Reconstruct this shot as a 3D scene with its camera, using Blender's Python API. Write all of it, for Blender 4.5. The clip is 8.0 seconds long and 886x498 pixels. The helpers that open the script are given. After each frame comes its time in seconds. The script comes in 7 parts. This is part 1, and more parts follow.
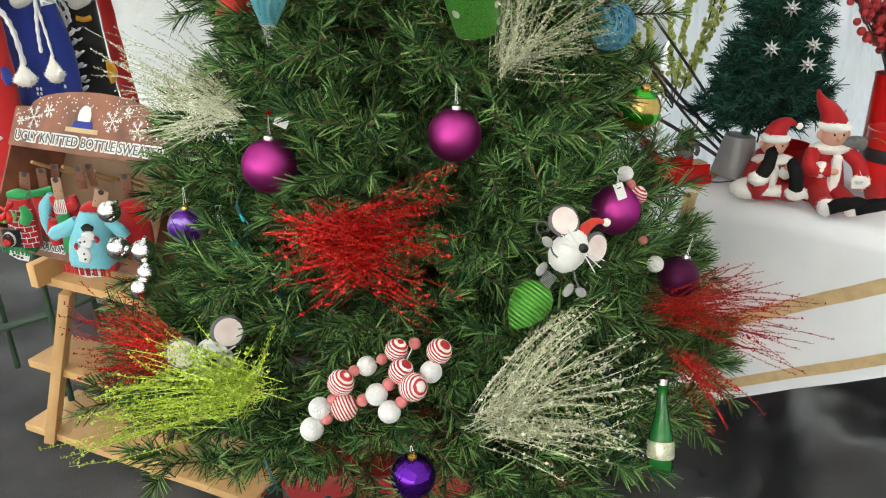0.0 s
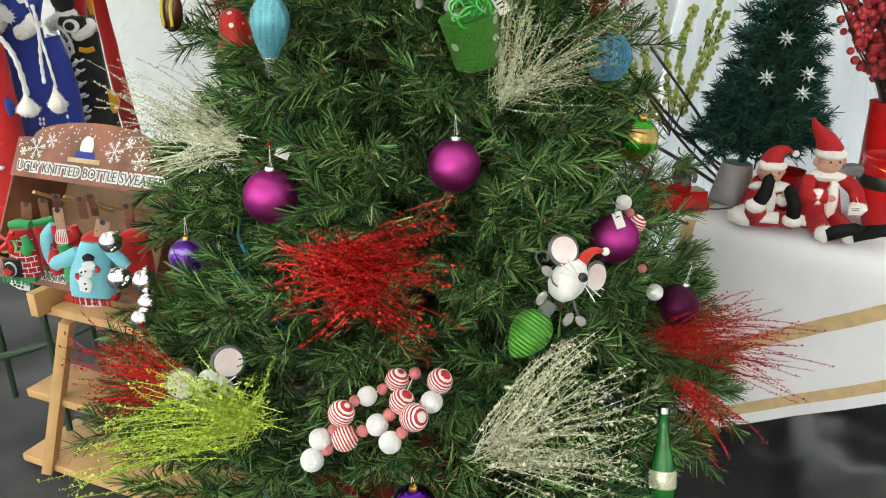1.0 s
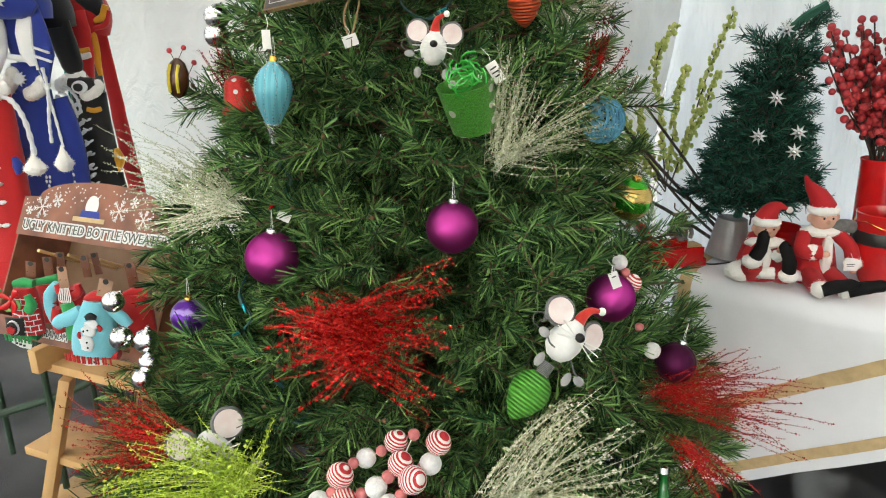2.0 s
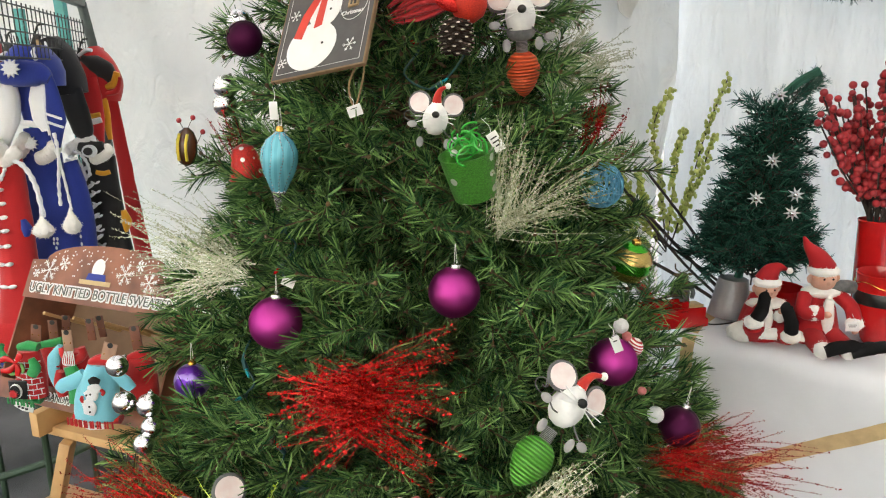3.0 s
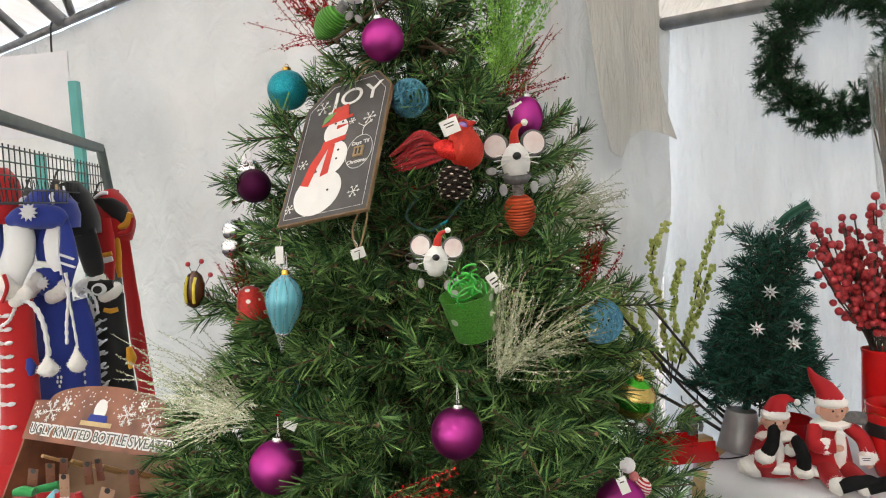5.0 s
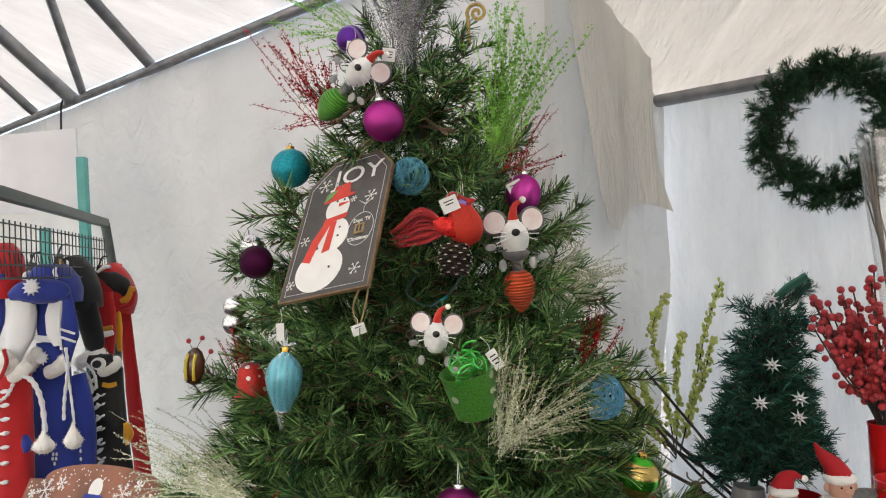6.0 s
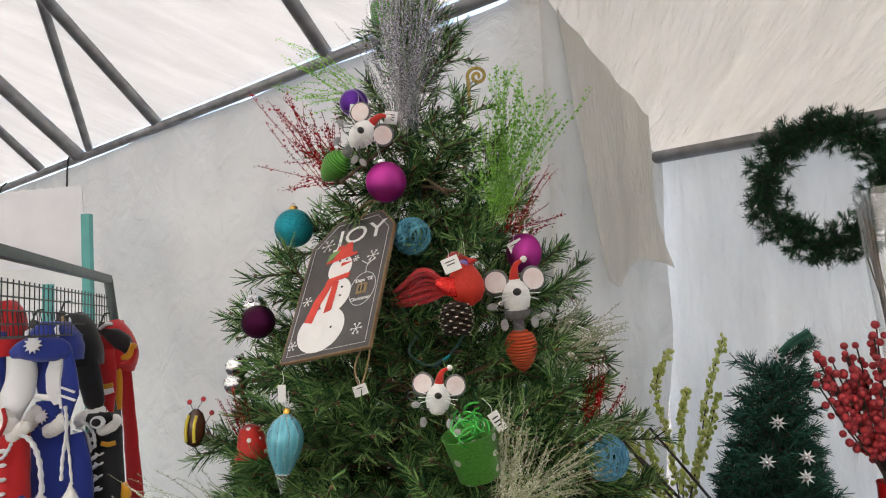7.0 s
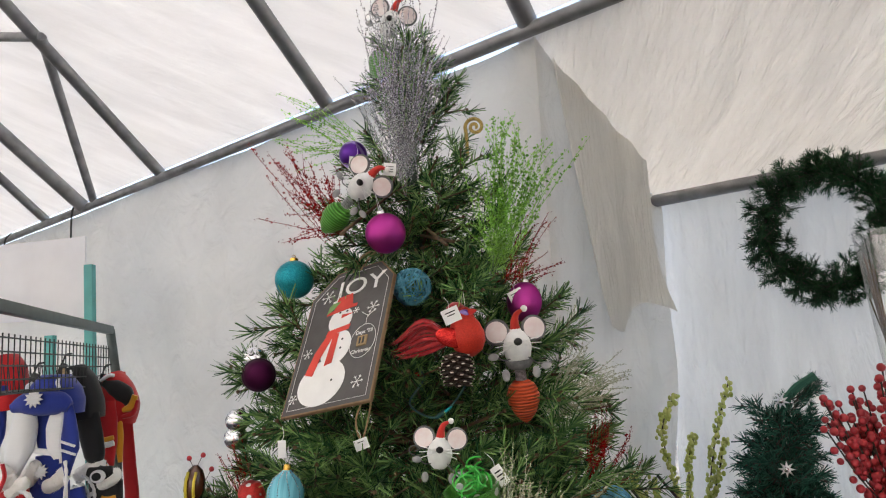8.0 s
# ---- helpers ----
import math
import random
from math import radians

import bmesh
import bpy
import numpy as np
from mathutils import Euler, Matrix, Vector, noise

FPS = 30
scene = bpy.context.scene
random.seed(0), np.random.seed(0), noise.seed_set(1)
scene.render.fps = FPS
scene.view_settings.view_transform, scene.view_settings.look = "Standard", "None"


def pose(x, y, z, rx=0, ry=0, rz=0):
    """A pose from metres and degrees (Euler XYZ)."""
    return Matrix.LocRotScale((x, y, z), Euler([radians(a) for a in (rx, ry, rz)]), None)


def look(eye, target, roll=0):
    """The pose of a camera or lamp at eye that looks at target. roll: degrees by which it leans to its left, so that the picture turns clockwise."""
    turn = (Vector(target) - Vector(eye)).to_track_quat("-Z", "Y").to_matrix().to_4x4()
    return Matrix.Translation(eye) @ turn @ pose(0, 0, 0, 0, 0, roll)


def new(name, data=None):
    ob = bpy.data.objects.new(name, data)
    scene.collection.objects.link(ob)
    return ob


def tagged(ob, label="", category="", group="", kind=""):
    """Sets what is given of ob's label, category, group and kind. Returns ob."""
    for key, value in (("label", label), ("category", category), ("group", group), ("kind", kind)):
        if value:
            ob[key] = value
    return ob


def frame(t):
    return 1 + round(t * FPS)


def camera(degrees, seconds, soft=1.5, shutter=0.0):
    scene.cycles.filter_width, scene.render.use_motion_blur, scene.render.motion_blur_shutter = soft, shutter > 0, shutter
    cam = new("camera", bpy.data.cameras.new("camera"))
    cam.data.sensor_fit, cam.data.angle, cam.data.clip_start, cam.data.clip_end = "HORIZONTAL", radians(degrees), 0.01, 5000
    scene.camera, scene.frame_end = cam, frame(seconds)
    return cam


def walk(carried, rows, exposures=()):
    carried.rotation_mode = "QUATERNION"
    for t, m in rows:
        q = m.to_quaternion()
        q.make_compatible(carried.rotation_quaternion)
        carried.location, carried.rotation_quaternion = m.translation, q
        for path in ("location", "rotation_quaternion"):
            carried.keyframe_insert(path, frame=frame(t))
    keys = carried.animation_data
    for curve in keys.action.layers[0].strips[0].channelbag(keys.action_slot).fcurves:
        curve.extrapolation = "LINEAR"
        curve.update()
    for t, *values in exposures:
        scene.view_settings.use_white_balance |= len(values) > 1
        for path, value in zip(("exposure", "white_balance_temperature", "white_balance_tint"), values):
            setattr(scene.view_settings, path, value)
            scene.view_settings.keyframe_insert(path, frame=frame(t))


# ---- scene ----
cam = camera(61.8, 8.0, soft=1.1)
METRES, EYE, TILT, LEAN, TURN = 0.16, 1.42, -23.5, 0.5, 0.0
ROWS = [
    (0.0, 0.0, 0.0, 0.0, 0.0, 0.0, -0.0),
    (0.5, 0.0058, 0.0155, 0.0119, -0.07, 0.77, 0.1),
    (1.0, -0.0093, -0.0367, 0.0472, -0.06, 1.92, 0.22),
    (1.5, 0.0066, -0.1004, 0.1095, -0.04, 3.64, 0.35),
    (3.0, 0.0299, -0.2706, 0.2694, 0.3, 9.86, 0.54),
    (3.5, 0.0395, -0.3194, 0.3004, 0.45, 11.95, 0.65),
    (4.0, 0.0569, -0.3644, 0.3379, 0.64, 14.16, 0.85),
    (4.5, 0.0664, -0.407, 0.3637, 0.78, 16.71, 1.03),
    (6.0, 0.0936, -0.5482, 0.4362, 1.05, 24.85, 1.33),
    (6.5, 0.0917, -0.6014, 0.4765, 1.14, 26.84, 1.35),
    (7.0, 0.0996, -0.6445, 0.5099, 1.27, 28.77, 1.45),
    (7.5, 0.1343, -0.7074, 0.5549, 1.51, 30.56, 1.69),
    (8.0, 0.1524, -0.7137, 0.6006, 1.94, 31.96, 2.04),
]
walk(cam, [(t, pose(0, 0, EYE, TILT, LEAN, TURN) @ pose(METRES * x, METRES * y, METRES * z, 90 + pitch, roll, yaw)) for t, x, y, z, yaw, pitch, roll in ROWS],
     exposures=[(0.0, 2.9, 7300, 2), (1.5, 2.9, 7300, 2), (3.0, 2.85, 7500, 6), (4.5, 2.75, 7500, 8), (6.0, 2.5, 7400, 10), (8.0, 2.35, 7300, 11)])

# ---- world and light ----
world = bpy.data.worlds.new("sky")
scene.world = world
world.use_nodes = True
wn = world.node_tree.nodes
sky = wn.new("ShaderNodeTexSky")
sky.sky_type, sky.sun_disc = "NISHITA", False
sky.sun_elevation, sky.sun_rotation = radians(63), radians(193)
sky.air_density, sky.dust_density = 1.0, 4.0
world.node_tree.links.new(sky.outputs[0], wn["Background"].inputs[0])
wn["Background"].inputs[1].default_value = 0.15
sun = new("sun", bpy.data.lights.new("sun", "SUN"))
sun.data.energy, sun.data.angle, sun.data.color = 2.8, radians(25), (1.0, 0.96, 0.9)
sun.matrix_world = look((-1.0, -4.5, 9.0), (0.0, 0.0, 0.0))

# ---- the tent's own axes: u along its side wall, n out through it ----
U, N = Vector((0.76, -0.65, 0)), Vector((0.65, 0.76, 0))


def W(u, n, z):
    return U * u + N * n + Vector((0, 0, z))


TENT = Matrix(((0.76, 0.65, 0, 0), (-0.65, 0.76, 0, 0), (0, 0, 1, 0), (0, 0, 0, 1)))

# ---- materials ----


def mat(name, color, rough=0.6, metal=0.0, color2=None, scale=30.0, bump=0.0, bscale=120.0, fac=(0.35, 0.65), coat=0.0, sheen=0.0, per=None, detail=6.0, spec=None, skew=1.0):
    """A painted surface: two colours mixed by noise, fine relief by a second noise; per mixes a third colour by piece."""
    m = bpy.data.materials.new(name)
    m.use_nodes = True
    t = m.node_tree
    b = t.nodes["Principled BSDF"]
    b.inputs["Roughness"].default_value, b.inputs["Metallic"].default_value = rough, metal
    b.inputs["Coat Weight"].default_value, b.inputs["Sheen Weight"].default_value = coat, sheen
    if spec is not None:
        b.inputs["Specular IOR Level"].default_value = spec
    co = t.nodes.new("ShaderNodeTexCoord")
    c2 = color2 or tuple(0.75 * c for c in color)
    no = t.nodes.new("ShaderNodeTexNoise")
    no.inputs["Scale"].default_value, no.inputs["Detail"].default_value = scale, detail
    t.links.new(co.outputs["Object"], no.inputs["Vector"])
    ra = t.nodes.new("ShaderNodeValToRGB")
    ra.color_ramp.elements[0].position, ra.color_ramp.elements[1].position = fac
    ra.color_ramp.elements[0].color, ra.color_ramp.elements[1].color = (*c2, 1), (*color, 1)
    t.links.new(no.outputs["Fac"], ra.inputs["Fac"])
    out = ra.outputs["Color"]
    if per:
        ge = t.nodes.new("ShaderNodeNewGeometry")
        mx = t.nodes.new("ShaderNodeMix")
        mx.data_type = "RGBA"
        pw = t.nodes.new("ShaderNodeMath")
        pw.operation = "POWER"
        pw.inputs[1].default_value = skew
        t.links.new(ge.outputs["Random Per Island"], pw.inputs[0])
        t.links.new(pw.outputs[0], mx.inputs["Factor"])
        t.links.new(out, mx.inputs["A"])
        mx.inputs["B"].default_value = (*per, 1)
        out = mx.outputs["Result"]
    t.links.new(out, b.inputs["Base Color"])
    if bump:
        n2 = t.nodes.new("ShaderNodeTexNoise")
        n2.inputs["Scale"].default_value, n2.inputs["Detail"].default_value = bscale, 5
        t.links.new(co.outputs["Object"], n2.inputs["Vector"])
        bu = t.nodes.new("ShaderNodeBump")
        bu.inputs["Strength"].default_value, bu.inputs["Distance"].default_value = bump, 0.01
        t.links.new(n2.outputs["Fac"], bu.inputs["Height"])
        t.links.new(bu.outputs["Normal"], b.inputs["Normal"])
    return m


def fabric(name, color, through_share, wrinkle=0.35, streak=(1, 1, 1)):
    """White tent sheeting: part of the light scatters back, part comes through."""
    m = bpy.data.materials.new(name)
    m.use_nodes = True
    t = m.node_tree
    t.nodes.remove(t.nodes["Principled BSDF"])
    o = t.nodes["Material Output"]
    co = t.nodes.new("ShaderNodeTexCoord")
    mp = t.nodes.new("ShaderNodeMapping")
    mp.inputs["Scale"].default_value = streak
    t.links.new(co.outputs["Object"], mp.inputs["Vector"])
    no = t.nodes.new("ShaderNodeTexNoise")
    no.inputs["Scale"].default_value, no.inputs["Detail"].default_value, no.inputs["Distortion"].default_value = 2.2, 7, 0.6
    t.links.new(mp.outputs[0], no.inputs["Vector"])
    ra = t.nodes.new("ShaderNodeValToRGB")
    ra.color_ramp.elements[0].position, ra.color_ramp.elements[1].position = 0.35, 0.7
    ra.color_ramp.elements[0].color, ra.color_ramp.elements[1].color = (*[0.9 * c for c in color], 1), (*color, 1)
    t.links.new(no.outputs["Fac"], ra.inputs["Fac"])
    n2 = t.nodes.new("ShaderNodeTexNoise")
    n2.inputs["Scale"].default_value, n2.inputs["Detail"].default_value, n2.inputs["Distortion"].default_value = 7, 8, 1.2
    t.links.new(mp.outputs[0], n2.inputs["Vector"])
    bu = t.nodes.new("ShaderNodeBump")
    bu.inputs["Strength"].default_value, bu.inputs["Distance"].default_value = wrinkle, 0.03
    t.links.new(n2.outputs["Fac"], bu.inputs["Height"])
    di, tr, gl, mx, m2 = (t.nodes.new("ShaderNode" + k) for k in ("BsdfDiffuse", "BsdfTranslucent", "BsdfGlossy", "MixShader", "MixShader"))
    gl.inputs["Roughness"].default_value = 0.45
    for s in (di, tr):
        t.links.new(ra.outputs["Color"], s.inputs["Color"])
    for s in (di, tr, gl):
        t.links.new(bu.outputs["Normal"], s.inputs["Normal"])
    mx.inputs[0].default_value, m2.inputs[0].default_value = through_share, 0.04
    t.links.new(di.outputs[0], mx.inputs[1])
    t.links.new(tr.outputs[0], mx.inputs[2])
    t.links.new(mx.outputs[0], m2.inputs[1])
    t.links.new(gl.outputs[0], m2.inputs[2])
    t.links.new(m2.outputs[0], o.inputs["Surface"])
    return m


def glitter(name, color, color2, metal=0.6, scale=900.0, rough=0.3):
    """Glitter: small flakes, each with its own tilt and shade."""
    m = bpy.data.materials.new(name)
    m.use_nodes = True
    t = m.node_tree
    b = t.nodes["Principled BSDF"]
    co = t.nodes.new("ShaderNodeTexCoord")
    vo = t.nodes.new("ShaderNodeTexVoronoi")
    vo.inputs["Scale"].default_value = scale
    t.links.new(co.outputs["Object"], vo.inputs["Vector"])
    sp = t.nodes.new("ShaderNodeSeparateColor")
    t.links.new(vo.outputs["Color"], sp.inputs[0])
    mx = t.nodes.new("ShaderNodeMix")
    mx.data_type = "RGBA"
    mx.inputs["A"].default_value, mx.inputs["B"].default_value = (*color2, 1), (*color, 1)
    ge = t.nodes.new("ShaderNodeNewGeometry")
    ad = t.nodes.new("ShaderNodeMath")
    ad.operation = "MULTIPLY"
    t.links.new(sp.outputs[0], ad.inputs[0])
    t.links.new(ge.outputs["Random Per Island"], ad.inputs[1])
    a2 = t.nodes.new("ShaderNodeMath")
    a2.operation, a2.use_clamp = "MULTIPLY_ADD", True
    a2.inputs[1].default_value, a2.inputs[2].default_value = 2.2, -0.08
    t.links.new(ad.outputs[0], a2.inputs[0])
    t.links.new(a2.outputs[0], mx.inputs["Factor"])
    t.links.new(mx.outputs["Result"], b.inputs["Base Color"])
    bu = t.nodes.new("ShaderNodeBump")
    bu.inputs["Strength"].default_value, bu.inputs["Distance"].default_value = 0.9, 0.002
    t.links.new(sp.outputs[1], bu.inputs["Height"])
    t.links.new(bu.outputs["Normal"], b.inputs["Normal"])
    b.inputs["Metallic"].default_value, b.inputs["Roughness"].default_value = metal, rough
    return m


def needle_mat(name, base, other, tip, rough=0.55):
    m = mat(name, base, rough, color2=other, scale=9, per=tip, spec=0.08, skew=1.9)
    return m


M = dict(
    sheet=fabric("tent_sheet", (0.88, 0.87, 0.84), 0.45, 0.95),
    roof=fabric("roof_sheet", (0.9, 0.9, 0.9), 0.38, 0.2, (1, 6, 1)),
    annex=fabric("annex_sheet", (0.95, 0.93, 0.89), 0.62, 0.6, (7, 1, 1)),
    annex_roof=fabric("annex_roof_sheet", (0.88, 0.87, 0.85), 0.32, 0.8, (7, 1, 1)),
    asphalt=mat("asphalt", (0.105, 0.105, 0.108), 0.85, color2=(0.03, 0.03, 0.032), scale=2.2, bump=0.35, bscale=260, fac=(0.4, 0.72)),
    tube=mat("galvanised_tube", (0.3, 0.3, 0.31), 0.45, 0.7, (0.2, 0.2, 0.21), 14),
    needle=needle_mat("tree_needle", (0.018, 0.085, 0.03), (0.005, 0.026, 0.011), (0.27, 0.46, 0.15), 0.5),
    dark_needle=needle_mat("dark_needle", (0.012, 0.06, 0.042), (0.005, 0.026, 0.02), (0.06, 0.2, 0.14)),
    wreath_needle=needle_mat("wreath_needle", (0.016, 0.06, 0.03), (0.008, 0.03, 0.016), (0.04, 0.11, 0.045)),
    twig=mat("brown_twig", (0.16, 0.1, 0.045), 0.8, color2=(0.07, 0.05, 0.03), scale=60),
    bark=mat("green_pole", (0.02, 0.05, 0.025), 0.6, scale=20),
    cloth=mat("white_tablecloth", (0.8, 0.81, 0.85), 0.85, color2=(0.74, 0.75, 0.79), scale=6, bump=0.12, bscale=18, sheen=0.2),
    gold_band=mat("tan_band", (0.62, 0.45, 0.24), 0.8, color2=(0.52, 0.37, 0.2), scale=40, bump=0.1),
    black_plastic=mat("black_plastic_sheet", (0.012, 0.012, 0.014), 0.38, color2=(0.02, 0.02, 0.022), scale=5, bump=0.5, bscale=7),
    pine=mat("light_pine", (0.62, 0.38, 0.17), 0.5, color2=(0.5, 0.29, 0.12), scale=10, bump=0.05),
    magenta=mat("matte_magenta", (0.46, 0.05, 0.29), 0.46, 1.0, (0.42, 0.045, 0.26), 8),
    silver=mat("mirror_silver", (0.85, 0.85, 0.86), 0.06, 1.0, (0.8, 0.8, 0.82), 8),
    cap=mat("silver_cap", (0.75, 0.75, 0.76), 0.25, 1.0, (0.6, 0.6, 0.6), 50),
    goldcap=mat("gold_cap", (0.8, 0.5, 0.12), 0.25, 1.0, (0.6, 0.35, 0.08), 50),
    white=mat("white_foam", (0.82, 0.82, 0.8), 0.7, color2=(0.74, 0.74, 0.73), scale=60, bump=0.1),
    wire=mat("dark_green_wire", (0.012, 0.09, 0.085), 0.4, color2=(0.01, 0.06, 0.06), scale=30),
    red_glit=glitter("red_glitter", (0.95, 0.05, 0.04), (0.4, 0.003, 0.006), 0.65, rough=0.22),
    silver_glit=glitter("champagne_glitter", (0.98, 0.98, 0.8), (0.52, 0.55, 0.32), 0.45, rough=0.2),
    grey_glit=glitter("silver_glitter", (0.95, 0.96, 0.98), (0.2, 0.2, 0.23), 0.8, rough=0.22),
    lime_glit=glitter("lime_glitter", (0.8, 0.95, 0.2), (0.3, 0.46, 0.02), 0.6),
    green_glit=glitter("green_glitter", (0.5, 0.9, 0.2), (0.1, 0.34, 0.015), 0.6),
    red_box=mat("red_wrap", (0.3, 0.012, 0.015), 0.5, color2=(0.22, 0.008, 0.01), scale=12, bump=0.1, bscale=20),
)



def striped(name, c1, c2, scale, axis="Z", rough=0.5, metal=0.0, share=0.5, soft=0.03, bump=0.0, distort=0.0):
    """Bands of two colours along one axis of the object."""
    m = mat(name, c1, rough, metal)
    t = m.node_tree
    b = t.nodes["Principled BSDF"]
    co = t.nodes.new("ShaderNodeTexCoord")
    w = t.nodes.new("ShaderNodeTexWave")
    w.bands_direction = axis
    w.inputs["Scale"].default_value, w.inputs["Distortion"].default_value, w.inputs["Detail Scale"].default_value = scale, distort, 3
    t.links.new(co.outputs["Object"], w.inputs["Vector"])
    r = t.nodes.new("ShaderNodeValToRGB")
    r.color_ramp.elements[0].position, r.color_ramp.elements[1].position = share - soft, share + soft
    r.color_ramp.elements[0].color, r.color_ramp.elements[1].color = (*c1, 1), (*c2, 1)
    t.links.new(w.outputs["Fac"], r.inputs["Fac"])
    t.links.new(r.outputs["Color"], b.inputs["Base Color"])
    if bump:
        bu = t.nodes.new("ShaderNodeBump")
        bu.inputs["Strength"].default_value, bu.inputs["Distance"].default_value = bump, 0.004
        t.links.new(w.outputs["Fac"], bu.inputs["Height"])
        t.links.new(bu.outputs["Normal"], b.inputs["Normal"])
    return m


def dotted(name, c1, c2, scale, size):
    m = glitter(name, c1, tuple(0.4 * c for c in c1), 0.3)
    t = m.node_tree
    b = t.nodes["Principled BSDF"]
    old = b.inputs["Base Color"].links[0].from_socket
    co = t.nodes.new("ShaderNodeTexCoord")
    v = t.nodes.new("ShaderNodeTexVoronoi")
    v.inputs["Scale"].default_value, v.inputs["Randomness"].default_value = scale, 0.35
    t.links.new(co.outputs["Object"], v.inputs["Vector"])
    lt = t.nodes.new("ShaderNodeMath")
    lt.operation = "LESS_THAN"
    lt.inputs[1].default_value = size
    t.links.new(v.outputs["Distance"], lt.inputs[0])
    mx = t.nodes.new("ShaderNodeMix")
    mx.data_type = "RGBA"
    t.links.new(lt.outputs[0], mx.inputs["Factor"])
    t.links.new(old, mx.inputs["A"])
    mx.inputs["B"].default_value = (*c2, 1)
    t.links.new(mx.outputs["Result"], b.inputs["Base Color"])
    return m


def knit(name, color, rough=0.95):
    m = striped(name, color, tuple(0.8 * c for c in color), 150, "Z", rough, bump=0.22, soft=0.3, distort=1.0)
    m.node_tree.nodes["Principled BSDF"].inputs["Sheen Weight"].default_value = 0.3
    return m


